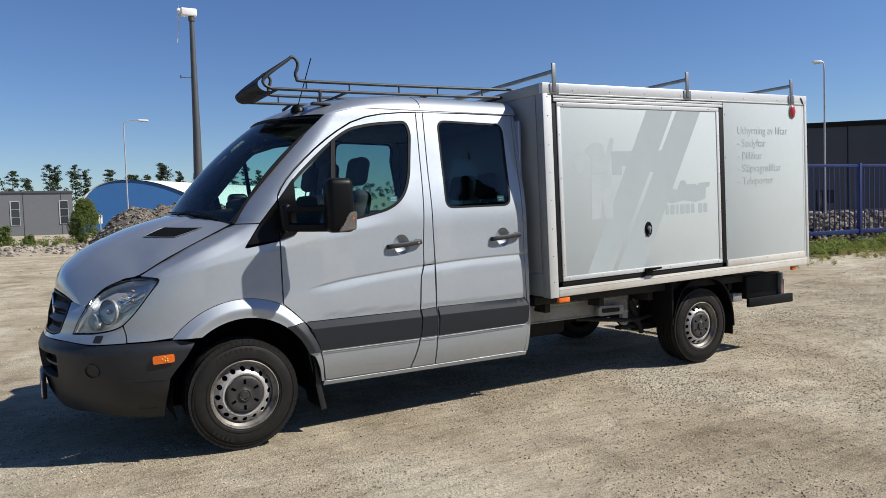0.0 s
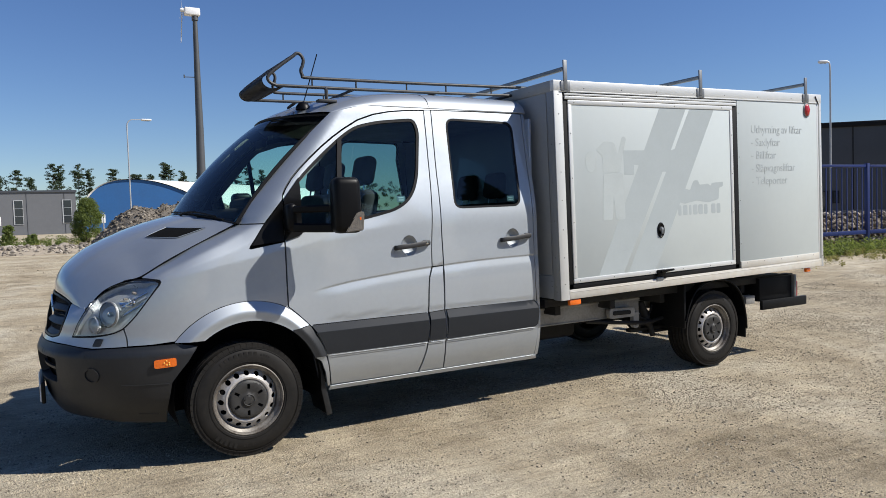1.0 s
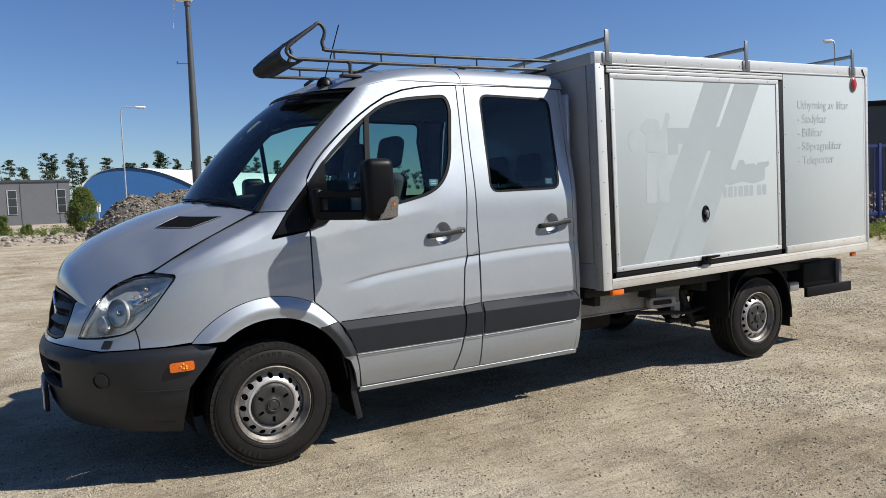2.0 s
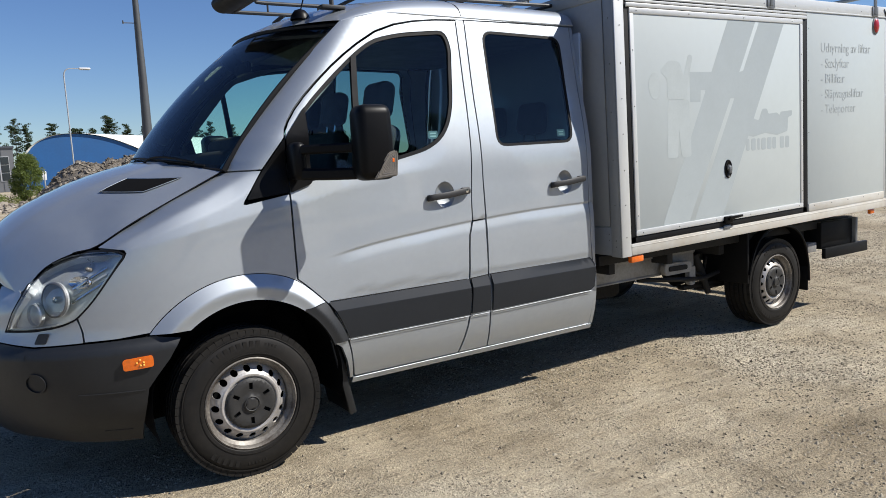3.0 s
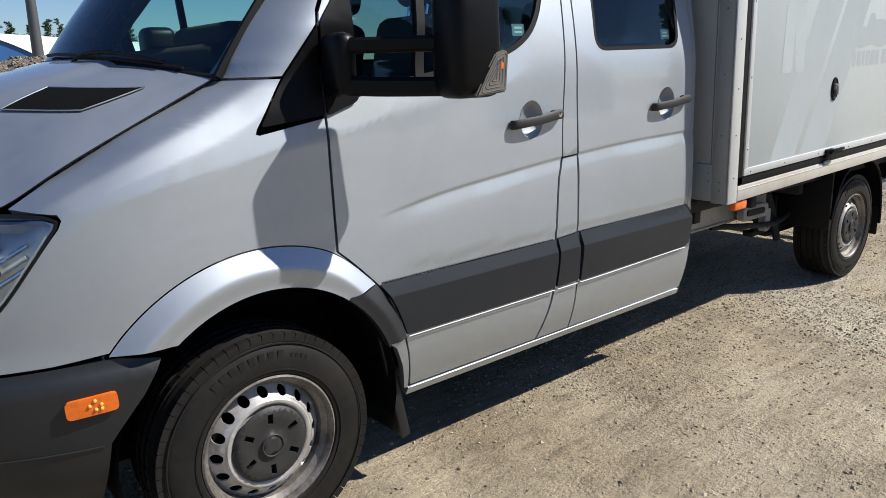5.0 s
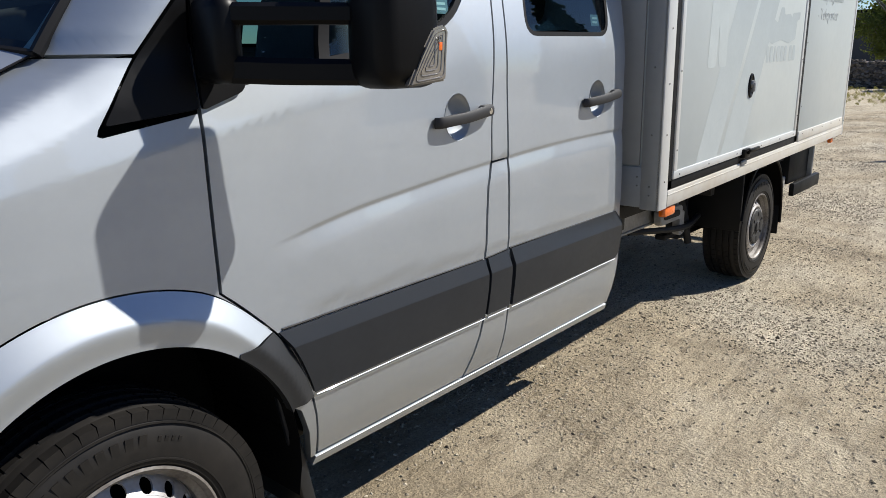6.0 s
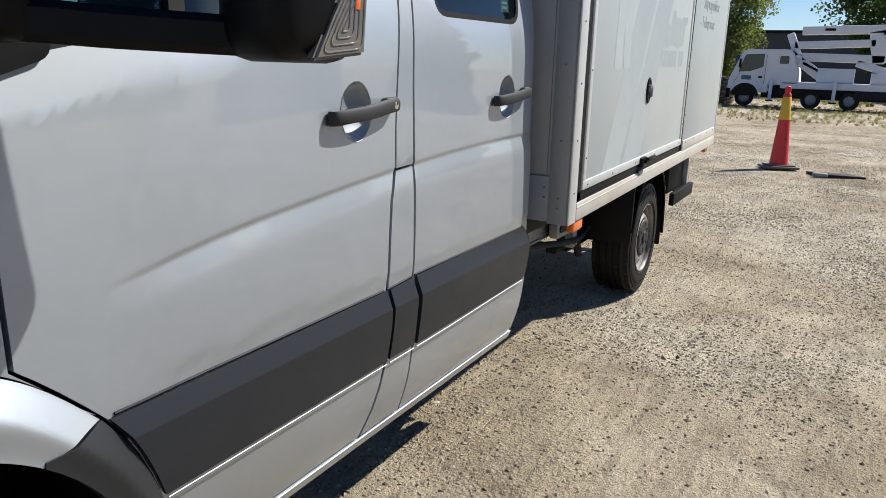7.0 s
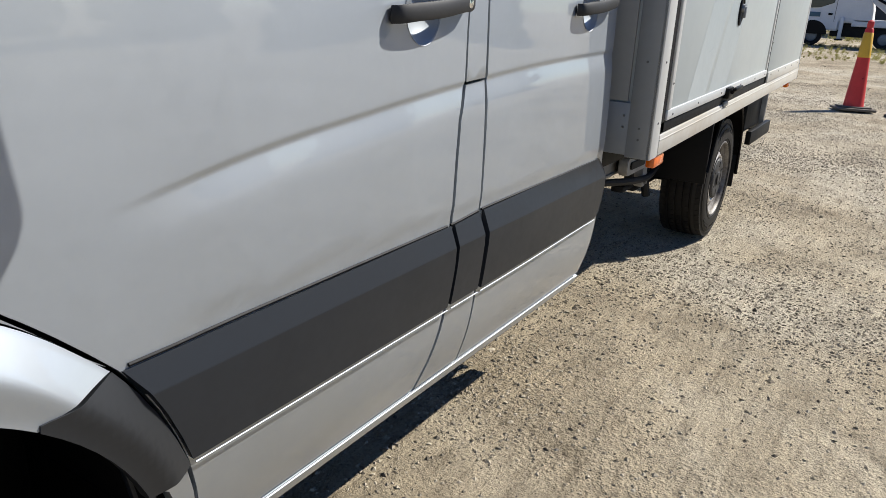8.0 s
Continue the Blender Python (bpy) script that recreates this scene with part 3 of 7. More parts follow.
# nose: head lamps, front panel, grille, bumper
for far in (False, True):
    fn = shell_far if far else shell
    bfn = mirrored(bumper_place) if far else bumper_place
    kw = dict(flip=far)
    lamp = sheet("headlamp", [inset(HEADLAMP, .004)], fn, CLEARLENS, truck, "clear headlamp with chrome reflectors", off=.004, thick=.012, **kw)
    lamp.visible_shadow = False
    sheet("bezel", [inset(HEADLAMP, -.004), inset(HEADLAMP, .003)], fn, SEAL, lamp, off=.003, thick=.012, **kw)
    sheet("reflector", [inset(HEADLAMP, .008)], fn, REFLECT, lamp, "silver lamp housing", off=-.036, edge=False, **kw)
    sheet("reflector_side", [inset(HEADLAMP, .006), inset(HEADLAMP, .012)], fn, REFLECT, lamp, off=-.006, thick=.046, **kw)

    def lamp_at(u, z, depth):
        e = .004
        p = Vector(fn(u, z))
        n = (Vector(fn(u + e, z)) - Vector(fn(u - e, z))).cross(Vector(fn(u, z + e)) - Vector(fn(u, z - e))).normalized() * (-1 if far else 1)
        n = (n + Vector((-.55, 0, 0))).normalized()
        q = n.to_track_quat("Y", "Z").to_matrix().to_4x4()
        return Matrix.Translation(p - n * depth) @ q

    # round main lamp, low lamp, turn lamp and ribbed band
    part("main_bowl", lathe([(.078, -.004), (.078, .010), (.072, .014), (.066, .008), (.060, -.004), (.048, -.020), (.028, -.032), (.004, -.036)], 32, lamp_at(-.735, .945, .024)), REFLECT, lamp, "round bright lamp bowl")
    part("main_ring", lathe([(.0795, .004), (.0795, .013), (.074, .016), (.071, .012)], 36, lamp_at(-.735, .945, .022)), GALV, lamp)
    part("bulb", lathe([(.018, -.03), (.018, .0), (.014, .012), (.001, .016)], 14, lamp_at(-.735, .945, .026)), CHROME, lamp)
    part("low_lamp", lathe([(.054, -.004), (.054, .012), (.048, .016), (.044, .004), (.030, .012), (.016, .018), (.001, .020)], 28, lamp_at(-.835, .880, .022)), REFLECT, lamp, "small bright projector lamp")
    part("turn_lamp", lathe([(.040, .0), (.038, .012), (.030, .004), (.016, -.010), (.001, -.014)], 24, lamp_at(-.62, 1.015, .024) @ Matrix.Diagonal((1.5, 1, .75, 1))), CHROME, lamp)
    part("marker_bulb", lathe([(.010, .0), (.010, .02), (.006, .026), (.001, .028)], 12, lamp_at(-.60, 1.075, .040)), FROSTED, lamp, "small bulb")
    for k in range(3):
        pts = [Vector(fn(-.655 + .145 * i / 6, .925 + .030 * k + .085 * (i / 6))) for i in range(7)]
        dn = Vector((.6, .0, 0)).normalized() * .020 + Vector((0, .020 if not far else -.020, 0))
        part("reflector_step", tube([p + dn for p in pts], .0065, 8), REFLECT if k % 2 else CHROME, lamp)
    fp = sheet("front_panel", [FRONTPANEL], fn, PAINT, truck, "silver panel below headlamp", off=.0, **kw)
    sheet("washer_cover", [rounded([(-.745, .755), (-.80, .755), (-.795, .80), (-.742, .80)], .008, 2)], fn, PLASTIC, fp, off=.007, **kw)
    sheet("grille_back", [GRILLE], fn, VOIDSHADE, truck, off=-.07, edge=False, **kw)
    sheet("grille_frame", [GRILLE, inset(GRILLE, .012)], fn, BLACK, truck, off=.001, thick=.03, **kw)
    for zc, hgt in ((.985, .030), (.905, .032), (.828, .030)):
        u0 = -1.06 - .10 * (1.0 - zc) / .2 - .012
        loop = [(u0, zc + hgt), (u0 - .012, zc - hgt), (-1.52, zc - hgt + .004), (-1.52, zc + hgt + .004)]

        def slat_place(u, z, fn=fn, zc=zc, hgt=hgt):
            p = fn(u, z)
            return (p[0] + .045 * clamp((z - zc + hgt) / (2 * hgt)), p[1], p[2])
        sheet("grille_slat", [loop], slat_place, PLASTIC, truck, "dark grey grille slat", off=-.004, thick=.02, **kw)
    bm = bmesh.new()
    for k in range(22):
        u = -1.10 - .0195 * k
        add_tube(bm, [Vector(fn(u - .01, zz)) + Vector((.028, 0, 0)) for zz in (.80, .87, .94, 1.0, 1.03)], .0028, 4)
    for k in range(10):
        zz = .80 + .024 * k
        add_tube(bm, [Vector(fn(-1.10 - .42 * j / 8, zz)) + Vector((.030, 0, 0)) for j in range(9)], .0028, 4)
    tagged(part("grille_mesh", bm, PLASTIC, truck, "fine dark mesh behind the grille slats"), kind="stuff")
    bu = sheet("bumper", [BUMPER, INTAKE], bfn, PLASTIC, truck, "dark grey plastic front bumper", thick=.05, step=.04, **kw)
    sheet("intake_back", [inset(INTAKE, -.05)], fn, VOIDSHADE, bu, off=-.045, edge=False, **kw)
    sheet("intake_bar", [[(-1.14, .59), (-1.14, .606), (-1.52, .606), (-1.52, .59)]], fn, PLASTIC, bu, off=-.01, **kw)
    sheet("fog_cover", [circle2(-.80, .585, .052, 24, .046), circle2(-.80, .585, .044, 24, .038)], bfn, PLASTIC, bu, off=.008, thick=.01, **kw)
    sheet("fog_lens", [circle2(-.80, .585, .044, 20, .038)], bfn, PLASTIC, bu, off=.001, thick=.004, **kw)
    for zz, ua, ub in ((.515, -.36, -.62), (.325, -.43, -.55)):
        pts = [Vector(bfn(ua + (ub - ua) * k / 8, zz + .006 * (k / 8))) for k in range(9)]
        part("bumper_ridge", tube(pts, .0035, 5), PLASTIC, bu)
    mk = sheet("side_marker", [rounded([(-.316, .622), (-.316, .672), (-.424, .665), (-.424, .615)], .012, 3)], bfn, AMBER, bu, "amber side marker lamp", off=.012, thick=.014, step=.02, **kw)
    for k in range(5):
        p = Vector(bfn(-.352 - .012 * (k % 3), .640 + .012 * (k // 2 - .5)))
        part("marker_spot", lathe([(.005, 0), (.004, .003), (.0005, .004)], 8, Matrix.Translation(p + Vector((0, .0125 if far else -.0125, 0))) @ pose(0, 0, 0, 0, 0, 0 if far else 180)), SPOT, mk)

ring = [Vector((front_x(.91) + .030, YC + .105 * math.cos(k * math.tau / 40), .915 + .105 * math.sin(k * math.tau / 40))) for k in range(40)]
part("emblem_ring", tube(ring, .009, 8, True), CHROME, truck, "round chrome emblem")
part("emblem_disc", lathe([(.045, 0), (.04, .01), (.001, .014)], 24, Matrix.Translation((front_x(.91) + .040, YC, .915)) @ pose(0, 0, 0, 0, 0, 90)), CHROME, truck)
pl = part("number_plate", box((-1.150, .66, .372), (-1.142, 1.14, .485), .003), PLATE, truck, "white number plate in a black holder")
part("plate_holder", box((-1.142, .645, .360), (-1.118, 1.155, .500), .006), BLACK, pl)
for k in range(6):
    part("plate_bar", box((-1.1515, .70 + .065 * k, .402), (-1.1498, .735 + .065 * k, .457)), BLACK, pl)

# bonnet
HC = spline([(-1.025, 1.058), (-1.022, 1.10), (-1.0, 1.155), (-.95, 1.222), (-.826, 1.318), (-.638, 1.408), (-.444, 1.478), (-.25, 1.528)], 5)
HE = spline([(-.945, .486, 1.000), (-.915, .415, .985), (-.882, .362, .975), (-.782, .310, 1.080), (-.672, .252, 1.135), (-.576, .206, 1.160), (-.394, .168, 1.268), (.002, .155, 1.464)], 5)


def bonnet_place(a, b):
    """a: from the nose to the windscreen; b: across."""
    f = a * (len(HC) - 1)
    i = min(int(f), len(HC) - 2)
    k = f - i
    c, e = HC[i].lerp(HC[i + 1], k), HE[i].lerp(HE[i + 1], k)
    v = abs(2 * b - 1)
    x = c.x + (e.x - c.x) * v ** 2
    z = c.y + (e.z - c.y) * (.75 * v ** 2.6 + .25 * v ** 6) + .012 * (1 - smooth(.52, .60, v)) * smooth(.05, .3, a)
    y = YC + (YC - e.y) * (1 if b > .5 else -1) * v
    return (x, y, z)


def bonnet_vent(a, b):
    p = Vector(bonnet_place(a, b))
    return p + Vector((-.002, 0, .005))


hood = grid_sheet("bonnet", bonnet_place, 56, 64, PAINT, truck, "silver bonnet, glossy and slightly domed")
for sgn in (-1, 1):
    part("bonnet_gap", tube([(e.x + .001, e.y if sgn < 0 else 2 * YC - e.y, e.z + .001) for e in HE[20:]], .0024, 5), SEAL, hood)
    bm = bmesh.new()
    N = 8
    V = []
    for i in range(N + 1):
        s, row = i / N, []
        for j in range(N + 1):
            t = j / N
            ab = Vector((.803, .178)) * (1 - s) * (1 - t) + Vector((.890, .195)) * s * (1 - t) + Vector((.892, .075)) * (1 - s) * t + Vector((.958, .060)) * s * t
            row.append(bm.verts.new(bonnet_vent(ab.x, ab.y if sgn < 0 else 1 - ab.y)))
        V.append(row)
    for i in range(N):
        for j in range(N):
            q = (V[i][j], V[i + 1][j], V[i + 1][j + 1], V[i][j + 1])
            bm.faces.new(q if sgn > 0 else q[::-1])
    vent = part("bonnet_vent", bm, VOIDSHADE, hood, "black air vent in the bonnet")
    edge = [(.803, .178), (.890, .195), (.958, .060), (.892, .075)]
    line = []
    for i in range(4):
        p, q = Vector(edge[i]), Vector(edge[(i + 1) % 4])
        line += [p.lerp(q, k / 6) for k in range(6)]
    part("vent_rim", tube([bonnet_vent(p.x, p.y if sgn < 0 else 1 - p.y) for p in line], .0022, 6, True), PAINT, vent)
# dark filler block in the nose, so no daylight shows through the openings
part("engine_bay", add_box(box((-.85, .3, .55), (.25, 1.65, .98), .05), (-.90, .52, .33), (-.6, 1.43, .96), .03), VOIDSHADE, truck)


# windscreen, roof
def screen_place(a, b):
    v = 2 * b - 1
    x0, z0 = -.25 + .26 * v * v, 1.532 - .066 * v * v
    x1, z1 = .435 + .275 * v * v, 2.235 - .035 * v * v
    y = YC + v * (.825 - .045 * a)
    bow = .045 * 4 * a * (1 - a)
    return (x0 + (x1 - x0) * a - bow * .7, y, z0 + (z1 - z0) * a + bow * .7)


ws = grid_sheet("windscreen", screen_place, 24, 32, SCREEN, truck, "large sloping windscreen, tinted green")
ws.visible_shadow = False
bm = bmesh.new()
for b in (0, 1):
    add_tube(bm, [Vector(screen_place(k / 20, b)) for k in range(21)], .014, 6)
add_tube(bm, [Vector(screen_place(0, k / 20)) + Vector((0, 0, .002)) for k in range(21)], .008, 6)
add_tube(bm, [Vector(screen_place(1, k / 20)) for k in range(21)], .012, 6)
part("windscreen_seal", bm, SEAL, ws)
grid_sheet("sun_band", lambda a, b: tuple(Vector(screen_place(.90 + .1 * a, b)) + Vector((.006, 0, -.006))), 4, 24, SEAL, ws, "black band along the windscreen top")
grid_sheet("cowl", lambda a, b: tuple(Vector(screen_place(-.03 + .07 * a, b)) + Vector((.012, 0, -.014))), 4, 24, SEAL, truck)

RC = spline([(.43, 2.235), (.52, 2.29), (.70, 2.355), (1.0, 2.415), (1.45, 2.447), (2.335, 2.44)], 5)
RE = spline([(.700, .172, 2.214), (.80, .166, 2.245), (.965, .162, 2.272), (1.15, .160, 2.276), (1.5, .160, 2.276), (2.335, .160, 2.278)], 5)


def roof_place(a, b):
    f = a * (len(RC) - 1)
    i = min(int(f), len(RC) - 2)
    k = f - i
    c, e = RC[i].lerp(RC[i + 1], k), RE[i].lerp(RE[i + 1], k)
    s = 2 * b - 1
    t = s * math.pi / 2
    v = abs(math.sin(t)) ** .9
    h = max(0, 1 - v ** 3.2) ** .5
    x = c.x + (e.x - c.x) * v ** 2
    y = YC + (YC - e.y) * (1 if s > 0 else -1) * v
    return (x, y, e.z + (c.y - e.z) * h)


roof = grid_sheet("roof", roof_place, 40, 60, PAINT, truck, "silver cab roof")
part("roof_gutter", tube([(e.x, e.y - .002, e.z - .004) for e in RE], .007, 6), PAINT, roof)
part("roof_gutter", tube([(e.x, 2 * YC - e.y + .002, e.z - .004) for e in RE], .007, 6), PAINT, roof)
part("cab_back", box((2.315, .08, .36), (2.345, 1.87, 2.22), .01), PAINT, truck, "flat silver rear wall of the cab")
part("cab_floor", box((.56, .06, .40), (2.3, 1.89, .62), .02), CHASSISDARK, truck)
part("foot_well", box((-.1, .10, .92), (.60, 1.85, 1.00), .02), INTERIOR, truck)
part("headliner", box((.75, .22, 2.20), (2.3, 1.73, 2.235), .01), INTERIOR, truck)
part("roof_joint", tube([(1.462, e[0], e[1]) for e in [(roof_place(.8, b)[1], roof_place(.8, b)[2] + .001) for b in (0, .04, .08, .12, .2, .5, .8, .92, 1)]], .003, 4), SEAL, roof)

# cabin: dashboard, wheel, seats
dash = part("dashboard", add_box(box((-.16, .16, 1.02), (.40, 1.79, 1.40), .07, segs=4), (.02, .20, 1.36), (.36, 1.75, 1.575), .07, segs=4), DASH, truck, "dark grey dashboard")
part("instrument_hood", box((.10, .28, 1.54), (.34, .74, 1.640), .045, segs=4), DASH, dash)
wheel_m = Matrix.Translation((.52, .50, 1.36)) @ pose(0, 0, 0, 0, 62, 0)
sw = part("steering_wheel", tube([wheel_m @ Vector((.205 * math.cos(k * math.tau / 36), .205 * math.sin(k * math.tau / 36), 0)) for k in range(36)], .016, 8, True), BLACK, truck, "black steering wheel")
bm = bmesh.new()
for a in (0, 2.3, 4.0):
    add_tube(bm, [wheel_m @ Vector((0, 0, -.02)), wheel_m @ Vector((.2 * math.cos(a), .2 * math.sin(a), 0))], .014, 6)
add_tube(bm, [wheel_m @ Vector((0, 0, .0)), wheel_m @ Vector((0, 0, -.25))], .05, 10)
part("spokes", bm, BLACK, sw)


def seat(x, y, width=.46, heads=1, z=0):
    bm = box((x - .05, y - width / 2, .62), (x + .46, y + width / 2, .98 + z), .06, segs=3)
    s = part("seat", bm, FABRIC, truck, "dark fabric cab seat")
    lean = Matrix.Translation((x + .40, y, .92 + z)) @ pose(0, 0, 0, 0, 12, 0)
    part("backrest", box((-.06, -width / 2, 0), (.08, width / 2, .66), .06, lean, 3), FABRIC, s)
    for k in range(heads):
        off = (k - (heads - 1) / 2) * .44
        part("headrest", box((-.05, off - .13, .70), (.06, off + .13, .92), .055, lean, 4), FABRIC, s)
        part("headrest_posts", add_tube(tube([lean @ Vector((0, off - .06, .60)), lean @ Vector((0, off - .06, .75))], .007), [lean @ Vector((0, off + .06, .60)), lean @ Vector((0, off + .06, .75))], .007), CHROME, s)


seat(.50, .50, z=.12)
seat(.50, 1.34, .80, 2, z=.12)
seat(1.72, .975, 1.55, 3)
part("centre_mirror", box((.41, .87, 2.03), (.45, 1.10, 2.10), .02), BLACK, truck)

def lens_shape(far):
    """A wedge lens that wraps the lower rear corner of the mirror."""
    s = 1 if far else -1
    bm = bmesh.new()
    prof = [(-.034, -.172), (.086, -.160), (.0955, -.052), (.084, -.038), (.046, -.048), (.006, -.105)]
    a = [bm.verts.new((x, s * .058, z)) for x, z in prof]
    b = [bm.verts.new((x, s * .0785, z)) for x, z in prof]
    bm.faces.new(a)
    bm.faces.new(b[::-1])
    for k in range(len(prof)):
        j = (k + 1) % len(prof)
        bm.faces.new((a[k], b[k], b[j], a[j]))
    bmesh.ops.recalc_face_normals(bm, faces=bm.faces[:])
    bmesh.ops.bevel(bm, geom=bm.edges[:], offset=.005, segments=2, affect="EDGES")
    return bm


# wing mirrors on long arms
for far in (False, True):
    s = -1 if far else 1

    def my(p):
        return Vector((p[0], 2 * YC - p[1] if far else p[1], p[2]))
    wm = None
    bm = bmesh.new()
    add_box(bm, (-.100, -.075, -.175), (.095, .075, .178), .045, None, 4)
    for v in bm.verts:
        k = (v.co.z + .175) / .35
        v.co.y *= 1.0 - .08 * k
        v.co.x *= 1.0 - .14 * k * (v.co.x > 0)
        if v.co.x < 0:
            v.co.x *= 1 - .10 * abs(v.co.z) / .175
    m = Matrix.Translation(my((.590, -.300, 1.560))) @ pose(0, 0, 0, 0, 0, -3 * s)
    bmesh.ops.transform(bm, matrix=m, verts=bm.verts[:])
    wm = part("wing_mirror", bm, BLACK, truck, "black wing mirror on a twin arm")
    part("mirror_glass", box((.060, -.050, -.140), (.0745, .050, .115), .002, m), MIRROR, wm)
    # turn signal on the lower outer corner
    bm = lens_shape(far)
    bmesh.ops.transform(bm, matrix=m, verts=bm.verts[:])
    sig = part("turn_signal", bm, FROSTED, wm, "clear ribbed turn signal lens")
    part("signal_bulb", box((.060, -.0800, -.094), (.072, -.0780, -.076), .001, m) if not far else box((.060, .0780, -.094), (.072, .0800, -.076), .001, m), AMBER, sig)
    outline = [(-.034, -.172), (.086, -.160), (.0955, -.052), (.084, -.038), (.046, -.048), (.006, -.105)]
    for k in range(4):
        yy = (-.0790 if not far else .0790)
        loop = rounded([tuple(p) for p in inset(outline, .010 + .009 * k)], .014, 4)
        part("lens_rib", tube([m @ Vector((p[0] - .002 * k, yy, p[1])) for p in loop], .0013, 4, True), FROSTED, sig)
    bm = bmesh.new()
    for z0, z1, r in ((1.545, 1.545, .024), (1.430, 1.420, .030)):
        line = spline([my((.300, -.005, z0)), my((.325, -.085, z0)), my((.40, -.150, (z0 + z1) / 2)), my((.56, -.270, z1))], 5)
        add_bar(bm, line, .046, r * 1.9)
    add_box(bm, tuple(min(a, b) for a, b in zip(my((.275, -.10, 1.40)), my((.345, .02, 1.585)))), tuple(max(a, b) for a, b in zip(my((.275, -.10, 1.40)), my((.345, .02, 1.585)))), .03, None, 3)
    part("mirror_arm", bm, BLACK, wm)


# door handles
def handle(x, z, door, far, lock):
    def P(dx, dz, out):
        q = Vector(shell(x + dx, z + dz))
        q.y -= out
        return Vector((q.x, 2 * YC - q.y, q.z)) if far else q
    fn = shell_far if far else shell

    def bowl_place(u, v):
        p = Vector(fn(u, v))
        k = max(0, 1 - ((u - x + .015) / .064) ** 2 - ((v - z) / .074) ** 2)
        p.y += (-1 if far else 1) * (.030 * k ** .6 - .0015)
        return p
    def bowl_at(a, b):
        u, v = x - .015 + .064 * b * math.cos(a * math.tau), z + .074 * b * math.sin(a * math.tau)
        return bowl_place(u, v)
    h = grid_sheet("door_handle", bowl_at, 40, 10, PAINT, door, "black pull handle over a round recess", flip=not far)
    line = spline([P(-.128, -.012, .004), P(-.120, -.011, .020), P(-.08, -.006, .030), (P(0, .0, .033)), P(.08, .010, .030), P(.130, .014, .022), P(.140, .015, .004)], 5)
    bm = add_bar(bmesh.new(), line, .018, .034)
    part("grip", bm, HANDLE, h)
    part("grip_base", box(tuple(min(a, b) for a, b in zip(P(.080, -.006, .0), P(.146, .033, .033))), tuple(max(a, b) for a, b in zip(P(.080, -.006, .0), P(.146, .033, .033))), .014, None, 3), HANDLE, h)
    if lock:
        part("key_lock", lathe([(.010, 0), (.010, .003), (.0005, .0035)], 16, Matrix.Translation(P(.112, .013, .0335)) @ pose(0, 0, 0, 0, 0, 0 if far else 180)), CHROME, h)


for far in (False, True):
    handle(1.200, 1.270, doors[far][0], far, True)
    handle(2.098, 1.286, doors[far][1], far, False)
for x, z, d in ((1.150, 1.600, doors[False][0]), (2.095, 1.588, doors[False][1])):
    q = Vector(shell(x, z))
    mm = Matrix.Translation(q + Vector((0, .016, .003))) @ pose(0, 0, 0, -9, 0, 0)
    st = part("sticker", box((-.032, -.001, -.022), (.032, .0, .022), 0, mm), STICKER, d, "small pale blue window sticker")
    for k in range(2):
        part("sticker_bar", box((-.02, -.0016, -.012 + .016 * k), (.02, -.001, -.004 + .016 * k), 0, mm), STICKERLIGHT, st)

# wiper and aerial
up = Vector((-.016, 0, .016))
arm = [Vector(screen_place(-.025, .34)) + up * .8, Vector(screen_place(.012, .30)) + up * 1.2, Vector(screen_place(.028, .22)) + up * 1.1, Vector(screen_place(.020, .10)) + up * .7]
wi = part("wiper", tube(spline(arm, 6), .0062, 6), BLACK, truck, "black wiper resting on the windscreen")
blade = [Vector(screen_place(.010, .06)) + up * .5, Vector(screen_place(.016, .22)) + up * .6, Vector(screen_place(.022, .40)) + up * .6, Vector(screen_place(.024, .52)) + up * .5]
part("wiper_blade", tube(spline(blade, 6), .0052, 6), SEAL, wi)
base = Vector(roof_place(.16, .30))
ae = part("aerial", add_tube(lathe([(.055, -.005), (.05, .02), (.03, .045), (.001, .055)], 16, Matrix.Translation(base) @ pose(0, 0, 0, 90, 0, 0)), [base + Vector((0, 0, .03)), base + Vector((.12, 0, .40))], .004, 5), BLACK, truck, "thin roof aerial on a black foot")


